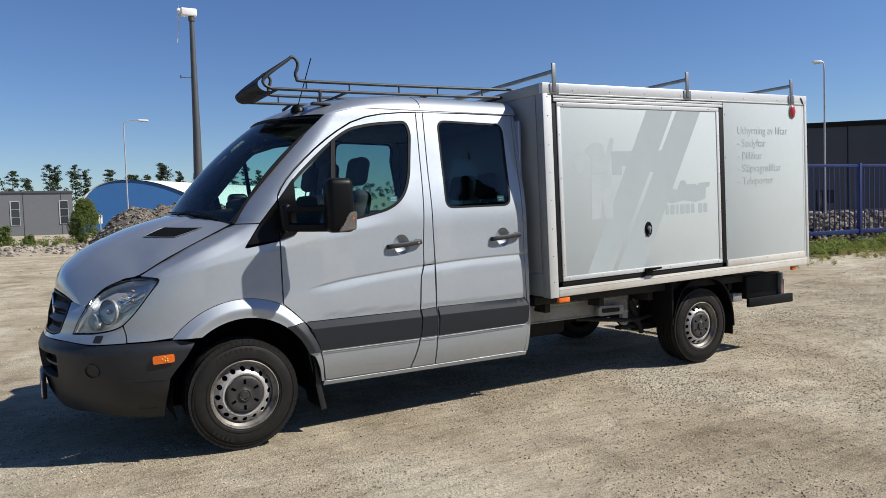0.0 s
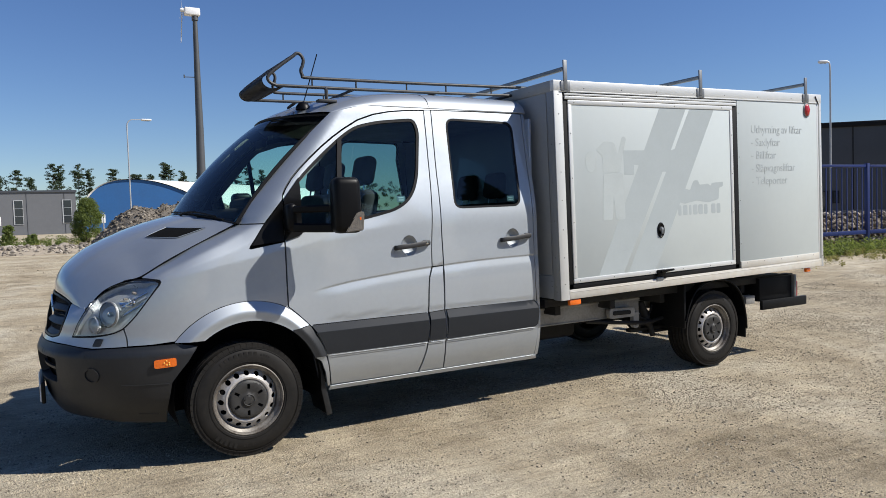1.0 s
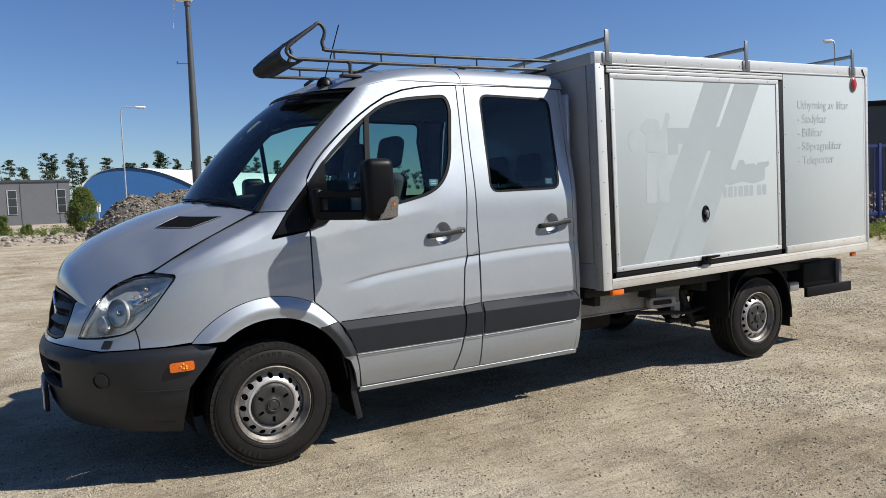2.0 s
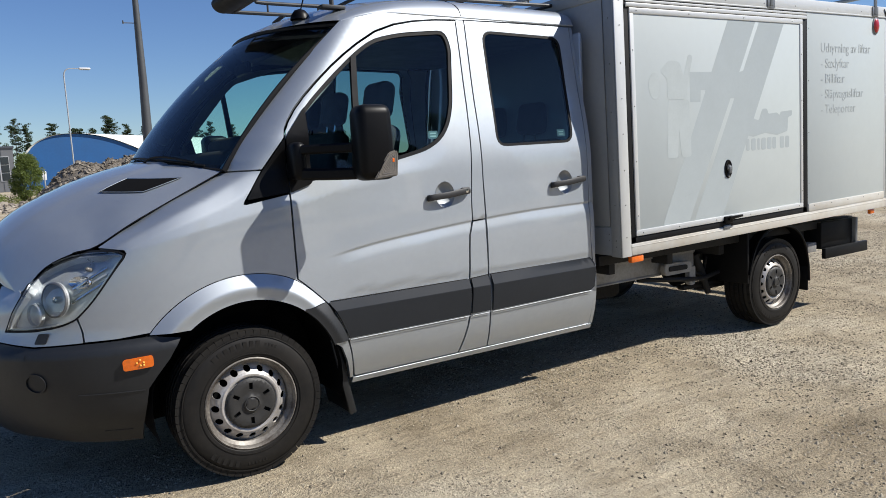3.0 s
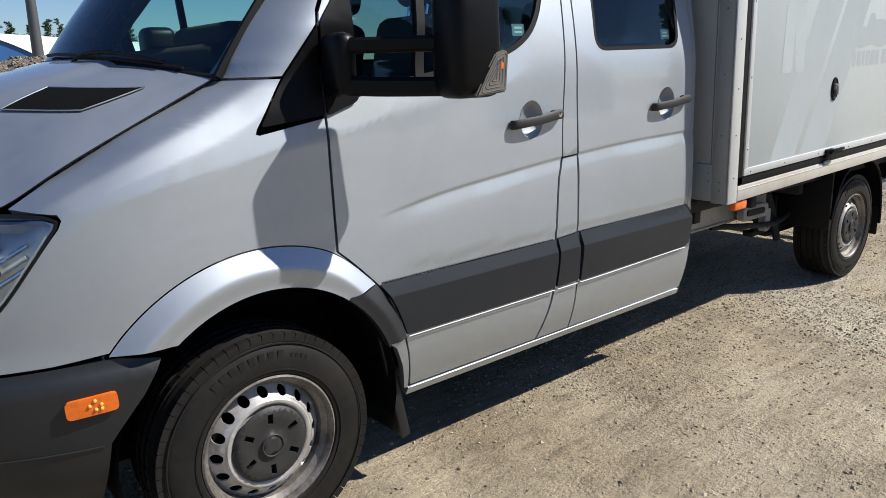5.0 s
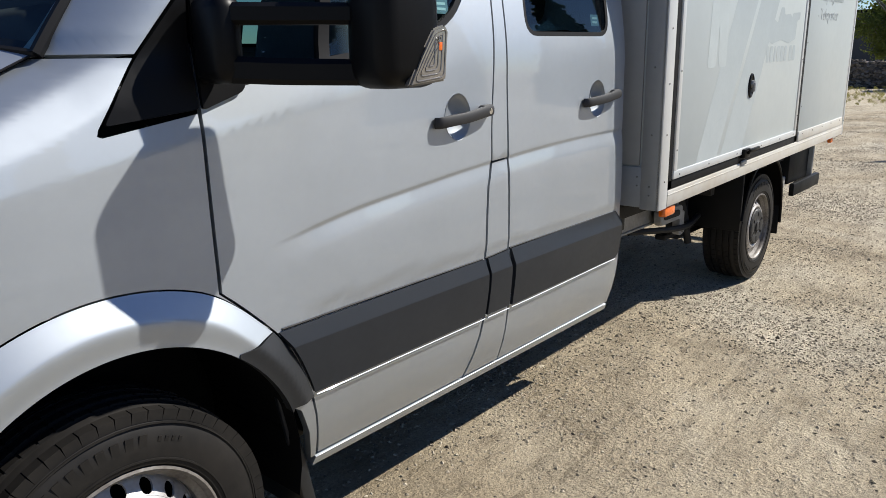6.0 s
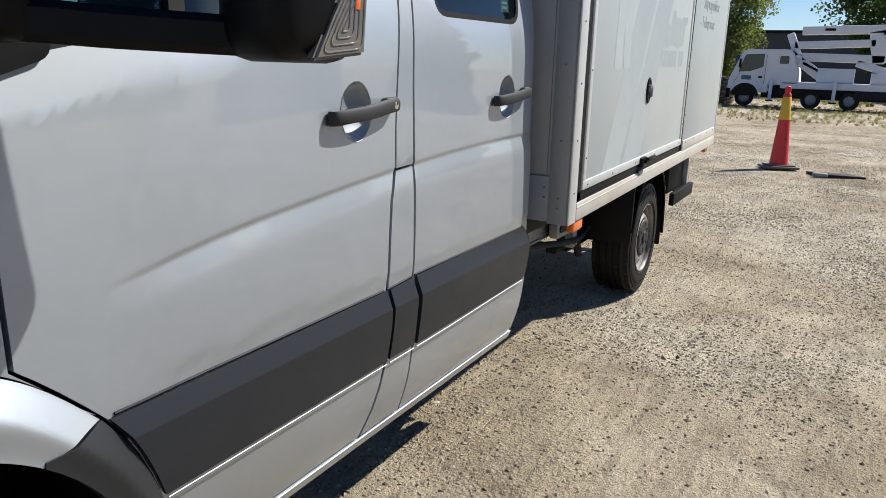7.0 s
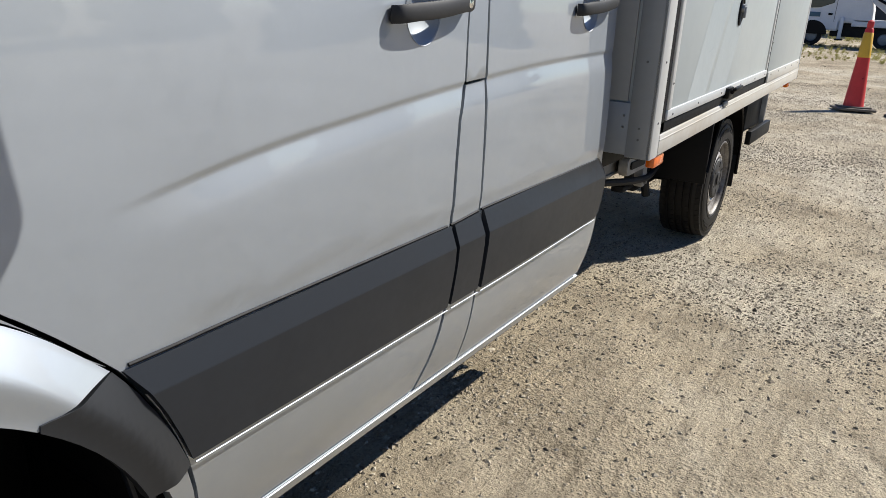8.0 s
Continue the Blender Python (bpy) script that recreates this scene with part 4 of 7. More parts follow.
# ---- wheels ----
def wheel(x, y, turned, parent):
    """Axle along y; the outer face towards -y."""
    big = 1.035 if x < 1 else 1.008
    m = Matrix.Translation((x, y - .004 * (1 if y < YC else -1), .347)) @ pose(0, 0, 0, 0, 0, turned) @ Matrix.Scale(big, 4)
    W = .118
    prof = [(.212, -W + .012), (.225, -W - .004), (.262, -W - .008), (.300, -W - .004), (.325, -W + .010), (.340, -W + .026), (.3475, -W + .045)]
    groove = []
    for yy in (-.058, -.020, .020, .058):
        groove += [(.3495, yy - .007), (.340, yy - .005), (.340, yy + .005), (.3495, yy + .007)]
    prof = prof + groove + [(r, -yy) for r, yy in reversed(prof)]
    tyre = part("wheel", lathe(prof, 72, m), RUBBER, parent, "steel wheel with a black worn tyre")
    # the tyre rests flat on the ground
    foot = ground_z(x, y) - .001
    for v in tyre.data.vertices:
        v.co.z = max(v.co.z, foot)
    # tread: shoulder blocks and three ribs cut by slots
    bm = bmesh.new()
    for k in range(58):
        for s, (ya, yb), r0, r1, w, sl in ((-1, (.084, .1125), .320, .3455, .0172, .10), (1, (.084, .1125), .320, .3455, .0172, .10), (-1, (.030, .052), .339, .3520, .0163, .25), (1, (.030, .052), .339, .3520, .0163, .25), (1, (-.012, .012), .339, .3520, .0170, 0)):
            mk = m @ Matrix.Rotation((k + (.5 if abs(ya) < .06 else 0)) * math.tau / 58, 4, "Y")
            lo, hi = (r0, min(s * ya, s * yb), -w), (r1, max(s * ya, s * yb), w)
            g = bmesh.ops.create_cube(bm, size=1, matrix=mk @ Matrix.Translation([(p + q) / 2 for p, q in zip(lo, hi)]) @ Matrix.Diagonal((*[q - p for p, q in zip(lo, hi)], 1)))
    for v in bm.verts:
        v.co.z = max(v.co.z, foot)
    tagged(part("tread", bm, RUBBER, tyre), kind="stuff")
    bm = bmesh.new()
    for r in (.238, .318):
        ringp = [m @ Vector((r * math.cos(k * math.tau / 60), -W - .0065 + (.006 if r > .3 else 0), r * math.sin(k * math.tau / 60))) for k in range(60)]
        add_tube(bm, ringp, .0030, 4, True)
    # raised bars where the sidewall is lettered
    for a0, n, w in ((62, 4, .006), (80, 8, .014), (226, 5, .016), (262, 6, .006)):
        for k in range(n):
            a = radians(a0 + k * (6.2 if w > .01 else 3.4))
            mk = m @ Matrix.Rotation(-a, 4, "Y") @ Matrix.Translation((.283, -W - .0065, 0))
            add_box(bm, (-w, -.0008, -.009 if w > .01 else -.004), (w, .003, .009 if w > .01 else .004), 0, mk)
    part("sidewall_relief", bm, RUBBER, tyre)
    rim = part("rim", lathe([(.216, -W + .022), (.219, -W - .001), (.213, -W - .004), (.206, -W + .004), (.204, -W + .020), (.188, -W + .034), (.184, -W + .10), (.17, .08)], 60, m), RIMLIP, tyre, "rusty rim flange")

    def disc_place(a, b):
        r = math.hypot(a, b)
        d = lerp_table(r, (.05, .112, .124, .137, .150, .172, .188), (.022, .016, .003, .001, .010, .030, .050))
        q = m @ Vector((a, -W + .012 + d, b))
        return q
    holes = [circle2(.163 * math.cos(k * math.tau / 16), .163 * math.sin(k * math.tau / 16), .0165, 12) for k in range(16)]
    sheet("wheel_disc", [circle2(0, 0, .189, 64), circle2(0, 0, .1455, 48), *holes], disc_place, STEEL, tyre, "silver steel disc with round holes", thick=.006, step=.012)
    part("disc_ring", lathe([(.147, -W + .0215), (.143, -W + .0185), (.137, -W + .013), (.130, -W + .0125), (.124, -W + .0150), (.116, -W + .026), (.09, -W + .03)], 56, m), STEEL, tyre)
    # dark disc behind the holes stands in for the shade inside the wheel
    part("disc_shadow", lathe([(.19, -.03), (.05, -.03), (.001, -.03)], 24, m), VOIDSHADE, tyre)

    def cap_place(a, b):
        r = math.hypot(a, b)
        d = lerp_table(r, (0, .030, .034, .05, .09, .112, .120), (.0, .0, .006, .010, .006, .008, .018))
        return m @ Vector((a, -W - .006 + d, b))
    slots = []
    for k in range(6):
        a = k * math.tau / 6 + .5
        c, s2 = math.cos(a), math.sin(a)
        slots.append([(c * r - s2 * w, s2 * r + c * w) for r, w in ((.066, -.0085), (.098, -.0085), (.098, .0085), (.066, .0085))])
    cap = sheet("hub_cap", [circle2(0, 0, .119, 40), *slots], cap_place, CAP, tyre, "dark grey plastic hub cap", thick=.012, step=.016)
    part("cap_ring", tube([m @ Vector((.034 * math.cos(k * math.tau / 24), -W - .004, .034 * math.sin(k * math.tau / 24))) for k in range(24)], .003, 5, True), CAP, cap)
    part("cap_back", lathe([(.1, -W + .012), (.001, -W + .012)], 24, m), VOIDSHADE, cap)


for x in (0.0, 4.325):
    wheel(x, .118, 0, truck)
    wheel(x, 2 * YC - .118, 180, truck)

# wheel housings and flaps
for x0, far in ((0.02, False), (0.02, True)):
    ya, yb = (.0, .42) if not far else (2 * YC - .42, 2 * YC)
    bm = bmesh.new()
    N = 20
    A = []
    for k in range(N + 1):
        a = radians(-15 + 215 * k / N)
        A.append((x0 + .47 * math.cos(a), .40 + .47 * math.sin(a)))
    r1 = [bm.verts.new((x, ya, z)) for x, z in A]
    r2 = [bm.verts.new((x, yb, z)) for x, z in A]
    for k in range(N):
        bm.faces.new((r1[k], r1[k + 1], r2[k + 1], r2[k]))
    bm.faces.new(r2 if not far else r1)
    part("wheel_housing", bm, VOIDSHADE, truck)
    y0 = .060 if not far else 2 * YC - .30
    fl = part("mud_flap", box((-.012, 0, -.36), (.012, .295, .06), .006, Matrix.Translation((.490, y0, .50)) @ pose(0, 0, 0, 0, -11, 0)), BLACK, truck, "black rubber mud flap")
    part("flap_edge", box((-.02, -.012, -.36), (.02, .004, .07), .004, Matrix.Translation((.490, y0, .50)) @ pose(0, 0, 0, 0, -11, 0)), PLASTIC, fl)

# rear mudguards
for far in (False, True):
    ya, yb = (-.02, .34) if not far else (2 * YC - .34, 2 * YC + .02)
    prof = [(3.945, .45), (4.00, .60), (4.08, .71), (4.20, .775), (4.36, .795), (4.52, .775), (4.64, .70), (4.72, .58), (4.76, .42), (4.77, .30)]
    prof = spline(prof, 3)
    bm = bmesh.new()
    o1 = [bm.verts.new((p.x, ya, p.y)) for p in prof]
    o2 = [bm.verts.new((p.x, yb, p.y)) for p in prof]
    for k in range(len(prof) - 1):
        bm.faces.new((o1[k], o1[k + 1], o2[k + 1], o2[k]))
    bmesh.ops.solidify(bm, geom=bm.faces[:], thickness=.012)
    mg = part("mudguard", bm, GUARD, truck, "black plastic rear mudguard")
    part("guard_edge", tube([(p.x, ya if not far else yb, p.y) for p in prof], .010, 6), BLACK, mg)
    part("rear_flap", box((4.76, ya + .01, .215), (4.775, yb, .45), .004, None), GUARD, mg)
    part("front_flap", add_box(box((3.93, ya + .005, .385), (3.955, yb + .06, .80), .006), (3.955, ya + .10, .55), (4.15, yb + .06, .80), .01), GUARD, mg)

# chassis
for y in (.50, 1.40):
    part("chassis_rail", box((2.25, y - .04, .52), (5.55, y + .04, .68), .008), CHASSIS, truck, "long grey steel chassis rail")
def plate(loop, y0, y1, bev=.004):
    """A flat plate with the outline (x, z), between two depths."""
    bm = bmesh.new()
    a = [bm.verts.new((p[0], y0, p[1])) for p in loop]
    b = [bm.verts.new((p[0], y1, p[1])) for p in loop]
    bm.faces.new(a)
    bm.faces.new(b[::-1])
    for k in range(len(loop)):
        j = (k + 1) % len(loop)
        bm.faces.new((a[k], b[k], b[j], a[j]))
    bmesh.ops.recalc_face_normals(bm, faces=bm.faces[:])
    rim = [e for e in bm.edges if abs(e.verts[0].co.y - e.verts[1].co.y) < 1e-6]
    bmesh.ops.bevel(bm, geom=rim, offset=bev, segments=2, affect="EDGES")
    return bm


rail = part("side_rail", box((2.30, .27, .515), (3.66, .32, .665), .010), CHASSIS, truck, "dusty grey side rail")
part("rail_flange", box((2.30, .258, .650), (3.66, .325, .668), .004), CHASSIS, rail)
part("rail_flange", box((2.30, .262, .512), (3.66, .325, .526), .004), CHASSIS, rail)
part("floor_beam", box((2.42, .06, .705), (5.60, .14, .770), .008), CHASSISDARK, truck, "dark beam under the box floor")
for x in (2.6, 3.2, 3.8, 4.9, 5.4):
    part("cross_member", box((x - .03, .12, .62), (x + .03, 1.83, .70), .006), CHASSISDARK, truck)
part("axle", tube([(4.325, .2, .345), (4.325, .8, .345), (4.325, .85, .345), (4.325, 1.75, .345)], .06, 12), CHASSISDARK, truck)
part("front_axle", tube([(0.0, .2, .33), (0.0, 1.75, .33)], .05, 10), CHASSISDARK, truck)
part("differential", lathe([(.001, -.12), (.10, -.10), (.15, 0), (.10, .10), (.001, .12)], 20, Matrix.Translation((4.325, YC, .345))), CHASSISDARK, truck)
part("drive_shaft", tube([(.6, YC, .48), (4.3, YC, .38)], .045, 10), CHASSISDARK, truck)
part("leaf_spring", add_box(box((3.6, .32, .34), (5.05, .39, .375), .01), (3.8, .32, .31), (4.85, .39, .34), .01), CHASSISDARK, truck)
part("fuel_tank", box((2.35, .55, .33), (3.15, 1.0, .56), .05), CHASSISDARK, truck)
part("exhaust", tube(spline([(1.0, 1.25, .38), (2.6, 1.25, .36), (3.2, 1.15, .40), (3.8, 1.1, .45)], 6), .045, 10), CHASSISDARK, truck)
part("underbody", box((.55, .15, .34), (2.28, 1.8, .42), .03), CHASSISDARK, truck)
br = part("tow_bracket", plate(rounded([(3.23, .515), (3.23, .610), (3.54, .597), (3.54, .515)], [.04, .04, .03, .03], 4), .195, .24), CHASSIS, truck, "rounded steel bracket under the box")
part("bracket_slot", plate(rounded([(3.27, .545), (3.27, .583), (3.48, .577), (3.48, .541)], .018, 4), .186, .196, .002), CHASSISDARK, br)
part("bracket_leg", plate(rounded([(3.525, .405), (3.525, .550), (3.595, .550), (3.595, .405)], [.03, .01, .01, .03], 4), .205, .25), CHASSIS, br)
part("bracket_pin", lathe([(.012, 0), (.012, .014), (.001, .016)], 12, Matrix.Translation((3.56, .205, .435)) @ pose(0, 0, 0, 0, 0, 180)), GALV, br)
part("bracket_arm", box((3.30, .235, .53), (3.40, .28, .59), .006), CHASSISDARK, br)
# added dark block: hides sunlit ground beyond, where only shade belongs
part("shade_block", box((2.42, 1.15, .27), (3.62, 1.80, .60), .05, segs=3), CHASSISDARK, truck, "dark block added under the box in place of shade")
part("shock_absorber", add_tube(tube([(3.70, .30, .62), (3.78, .27, .40)], .036, 10), [(3.78, .27, .42), (3.82, .26, .30)], .024, 8), CHASSISDARK, truck)
part("spring_hanger", plate([(3.60, .60), (3.74, .60), (3.70, .38), (3.62, .38)], .29, .33), CHASSISDARK, truck)
part("pipe", tube(spline([(3.05, .3, .50), (3.4, .2, .47), (3.7, .22, .44), (3.95, .25, .46)], 5), .018, 8), CHASSISDARK, truck)
part("cable_loop", tube(spline([(3.55, .3, .60), (3.62, .25, .50), (3.75, .26, .47), (3.85, .3, .58)], 6), .010, 6), CHASSISDARK, truck)

# rear lamp and beam
rb = part("rear_beam", box((4.82, .02, .52), (4.95, .10, .60), .006), CHASSIS, truck, "short steel stub behind the wheel")
part("under_run_bar", box((4.99, -.035, .455), (5.68, .0, .545), .006), GUARD, truck, "dark steel underrun bar")
part("underrun_cross", box((5.60, .002, .465), (5.675, 1.95, .535), .01), CHASSISDARK, truck)
lb = part("lamp_bracket", box((5.52, -.01, .49), (5.555, .32, .765), .006), GALV, truck, "galvanised lamp plate")
part("lamp_carrier", box((5.02, .02, .53), (5.52, .32, .76), .01), GUARD, lb)
part("rear_lamp", box((5.56, .02, .535), (5.625, .28, .70), .02), REDLENS, truck, "red rear lamp")

# ---- cargo box on the truck: local x to the rear, y across, z up from its floor ----
BM = Matrix.Translation((2.44, -.128, .783)) @ pose(0, 0, 0, 0, -1.1, 0)
L, WID, H = 3.375, 2.206, 1.70
cargo = part("cargo_box", box((.012, .012, .02), (L - .012, WID - .012, H - .01), .004), BOXWHITE, truck, "white boxy cargo body with a side hatch")
cargo.matrix_local = BM


def bpart(name, bm, material, label="", parent=None, smooth=True):
    return part(name, bm, material, parent or cargo, label, smooth)


def bolt_row(pts, n_out=(0, -1, 0), r=.006):
    q = Vector(n_out).to_track_quat("Y", "Z").to_matrix().to_4x4()
    for p in pts:
        ob = bpy.data.objects.new("rivet", RIVET)
        scene.collection.objects.link(ob)
        ob.parent = cargo
        ob.matrix_local = Matrix.Translation(p) @ q


_r = lathe([(.0046, 0), (.0042, .0016), (.0025, .0028), (.0003, .003)], 8)
RIVET = bpy.data.meshes.new("rivet")
_r.to_mesh(RIVET)
_r.free()
RIVET.materials.append(BOLT)

# front wall with its shade painted in as grey, low cover plate, corner profiles
bpart("front_wall", box((.0, .10, .19), (.012, WID - .10, H - .06), .002), BOXSHADE, "front wall of the white box, its shade painted in as grey")
bpart("front_cover", box((-.003, .085, .0), (.012, WID - .10, .185), .002), BOXSHADE)
# one profile, two colours: bright side leg, front leg with shade painted in
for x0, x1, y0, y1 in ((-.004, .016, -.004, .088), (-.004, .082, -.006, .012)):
    bpart("corner_profile", box((x0, y0, -.008), (x1, y1, H), .004), ALU if x1 > .05 else BOXSHADE, "aluminium corner profile")
bpart("corner_profile", box((-.004, WID - .09, -.008), (.08, WID + .004, H), .006), ALU)
bpart("corner_profile", box((L - .035, -.006, -.01), (L, .05, H), .006), ALU, "aluminium corner profile")
bpart("corner_profile", box((L - .075, -.004, .03), (L - .050, .012, H), .003), ALU)
bpart("corner_profile", box((L - .08, WID - .05, -.01), (L, WID + .004, H), .006), ALU)
bpart("floor_profile", box((.082, -.008, -.004), (L - .036, .03, .072), .005), ALUDIRTY, "cream-stained bottom profile")
bpart("floor_profile", box((2.12, -.010, .072), (L - .076, .012, .135), .004), ALUDIRTY)
bpart("floor_edge", box((.082, -.010, .050), (L - .036, .0, .056), .002), ALUDIRTY)
bpart("roof_profile", box((-.006, -.008, H - .075), (L + .004, .05, H + .012), .008), ALU, "white roof edge profile")
# front roof profile in the painted shade colour too
bpart("roof_profile", box((-.008, .03, H - .075), (.04, WID, H + .012), .008), BOXSHADE)
bpart("roof_profile", box((L - .05, .03, H - .075), (L + .004, WID, H + .012), .008), ALU)
bpart("roof_lip", box((.05, -.011, H - .080), (L - .04, .0, H - .070), .002), ALU)
# the hatch with its seal, frame and panel
x0, x1, z0, z1 = .128, 2.040, .118, 1.560
bpart("hatch_seal", add_box(add_box(add_box(box((.072, -.004, .072), (x0, .01, H - .078), .004), (x1 + .004, -.004, .072), (2.108, .01, H - .082), .004), (.072, -.004, .074), (2.10, .01, z0), .004), (x0, -.002, z1), (x1, .01, H - .080), .002), SEAL, "black rubber hatch seal")
bpart("header_rail", add_box(add_box(box((x0 - .03, -.014, z1 + .004), (x1 + .055, .006, z1 + .030), .004), (x0 - .03, -.010, z1 + .036), (x1 + .06, .006, z1 + .052), .003), (x0 - .04, -.014, z1 + .058), (x1 + .065, .006, H - .082), .003), ALU, "ribbed aluminium header rail")
hatch = bpart("hatch", box((x0 + .03, -.006, z0 + .03), (x1 - .028, .004, z1 - .028), .002), BOXWHITE, "white side hatch with faded lettering")
for lo, hi in (((x0, -.012, z0), (x1, .004, z0 + .038)), ((x0, -.012, z1 - .036), (x1, .004, z1)), ((x0, -.012, z0 + .038), (x0 + .036, .004, z1 - .036)), ((x1 - .034, -.012, z0 + .038), (x1, .004, z1 - .036))):
    bpart("hatch_frame", box(lo, hi, .004), ALU)
bpart("side_panel", box((2.112, -.004, .132), (L - .075, .006, H - .078), .002), BOXWHITE, "plain white side panel")
bpart("panel_joint", box((2.106, -.003, .13), (2.114, .004, H - .08), 0), SEAL)
bpart("strap", tube([(L - .10, -.012, H - .01), (L - .055, -.012, H - .085)], .004, 5), SEAL)
# latch and lock
lk = bpart("lock", lathe([(.052, 0), (.050, .006), (.044, .008), (.040, .004), (.001, .003)], 28, Matrix.Translation((1.098, -.006, .487)) @ pose(0, 0, 0, 0, 0, 180) @ Matrix.Diagonal((.82, 1, 1.28, 1))), BLACK, "black recessed lock plate")
bpart("lock_knob", add_box(lathe([(.022, 0), (.020, .012), (.001, .014)], 18, Matrix.Translation((1.098, -.012, .495)) @ pose(0, 0, 0, 0, 0, 180)), (1.088, -.030, .455), (1.108, -.014, .505), .004), GALV, parent=cargo)
la = bpart("latch", add_box(box((1.03, -.030, .100), (1.12, -.002, .150), .006), (1.05, -.055, .135), (1.20, -.038, .152), .005), BLACK, "black hatch latch")
bpart("latch_bar", tube([(1.06, -.035, .13), (1.19, -.046, .143)], .010, 6), BLACK)
bpart("striker", box((1.03, -.016, .060), (1.11, -.006, .085), .003), GALV)
# lamps on the box
bpart("marker_lamp", box((.085, .0, -.055), (.20, .035, -.010), .008), AMBER, "amber marker lamp under the box")
bpart("marker_lamp", box((L - .26, .01, -.05), (L - .19, .04, -.012), .008), AMBER)
bpart("marker_bezel", lathe([(.058, 0), (.056, .006), (.044, .010)], 24, Matrix.Translation((3.14, -.004, 1.55)) @ pose(0, 0, 0, 0, 0, 180) @ Matrix.Diagonal((.9, 1, 1.25, 1))), GALV)
bpart("red_lamp", lathe([(.050, .004), (.044, .014), (.025, .022), (.001, .024)], 24, Matrix.Translation((3.14, -.004, 1.55)) @ pose(0, 0, 0, 0, 0, 180) @ Matrix.Diagonal((.9, 1, 1.25, 1))), REDLENS, "round red reflector lamp")
# rivets
bolt_row([(.040, -.006, z) for z in (.12, .33, .55, .78, 1.0, 1.22, 1.45, 1.6)])
bolt_row([(-.004, .045, z) for z in (.06, .10, .33, .62, .92, 1.22, 1.5)], (-1, 0, 0))
bolt_row([(-.003, .105, z) for z in (.10, .14)], (-1, 0, 0))
bolt_row([(x, -.008, H - .045) for x in (.3, .7, 1.1, 1.55, 1.95, 2.4, 2.9)])
bolt_row([(x, -.012, z0 + .018) for x in (.19, .55, .95, 1.35, 1.7, 1.98)])
bolt_row([(x, -.012, z1 - .018) for x in (.19, .7, 1.3, 1.9)])
bolt_row([(x0 + .018, -.012, z) for z in (.25, .6, .95, 1.3)])
bolt_row([(x1 - .017, -.012, z) for z in (.25, .6, .95, 1.3)])
bolt_row([(x, -.010, .118) for x in (2.2, 2.45, 2.7, 2.95, 3.2)])
bolt_row([(2.13, -.004, z) for z in (.3, .7, 1.1, 1.5)])
bolt_row([(L - .018, -.006, z) for z in (.1, .4, .8, 1.2, 1.55)])
bolt_row([(-.008, y, H - .04) for y in (.3, .7, 1.1, 1.5, 1.9)], (-1, 0, 0))


# faded film on the hatch: slanting stripes, blocks where lettering was
def film(name, pts, material=DECAL, label="", y=-.0063):
    bm = bmesh.new()
    v = [bm.verts.new((x, y, z)) for x, z in pts]
    f = bm.faces.new(v)
    bmesh.ops.recalc_face_normals(bm, faces=[f])
    if f.normal.y > 0:
        f.normal_flip()
    return bpart(name, bm, material, label, hatch, False)


film("stripe", [(1.125, 1.525), (1.445, 1.525), (1.275, 1.215), (.66, .155), (.39, .155)], label="faded grey slanting stripe")
film("stripe", [(1.49, 1.525), (1.80, 1.525), (1.03, .155), (.715, .155)])
film("faded_bar", [(1.00, 1.165), (1.245, 1.165), (1.40, 1.20), (1.30, .975), (1.12, .985), (.93, .985)], y=-.0066)
# soft uneven blocks where a name and a number were taken off
film("faded_block", [(.700, .965), (.700, 1.165), (.955, 1.165), (.955, 1.10), (.935, 1.045), (.885, 1.020), (.860, 1.045), (.812, 1.045), (.806, .965)], y=-.0066)
film("faded_block", rounded([(1.24, .735), (1.26, .845), (1.40, .835), (1.47, .815), (1.515, .900), (1.575, .900), (1.590, .860), (1.70, .868), (1.735, .845), (1.745, .872), (1.900, .880), (1.895, .838), (1.845, .830), (1.835, .725), (1.70, .700), (1.55, .722), (1.40, .700)], .016, 3), y=-.0066)
for x, w in ((1.315, .040), (1.375, .055), (1.450, .030), (1.500, .055), (1.570, .055), (1.640, .045), (1.735, .055), (1.805, .050)):
    film("faded_bar", rounded([(x, .600), (x + w, .600), (x + w, .688), (x, .688)], .014, 3), y=-.0066)
# pale rounded shapes left by a picture
film("faded_picture", rounded([(.470, .985), (.660, .985), (.680, 1.10), (.735, 1.27), (.690, 1.285), (.635, 1.13), (.600, 1.23), (.490, 1.24), (.400, 1.17), (.470, 1.12)], .025, 3), PALEFILM, "pale trace of a removed picture", y=-.0066)
film("faded_picture", rounded([(.455, .600), (.560, .600), (.575, .80), (.600, .600), (.700, .600), (.685, .980), (.475, .980)], .020, 3), PALEFILM, y=-.0066)
film("faded_picture", [(q[0], q[1]) for q in circle2(.345, 1.075, .055, 20, .085)], PALEFILM, y=-.0066)
film("scratch", [(.62, .33), (.72, .352), (.72, .355), (.62, .334)], INK, y=-.0078)


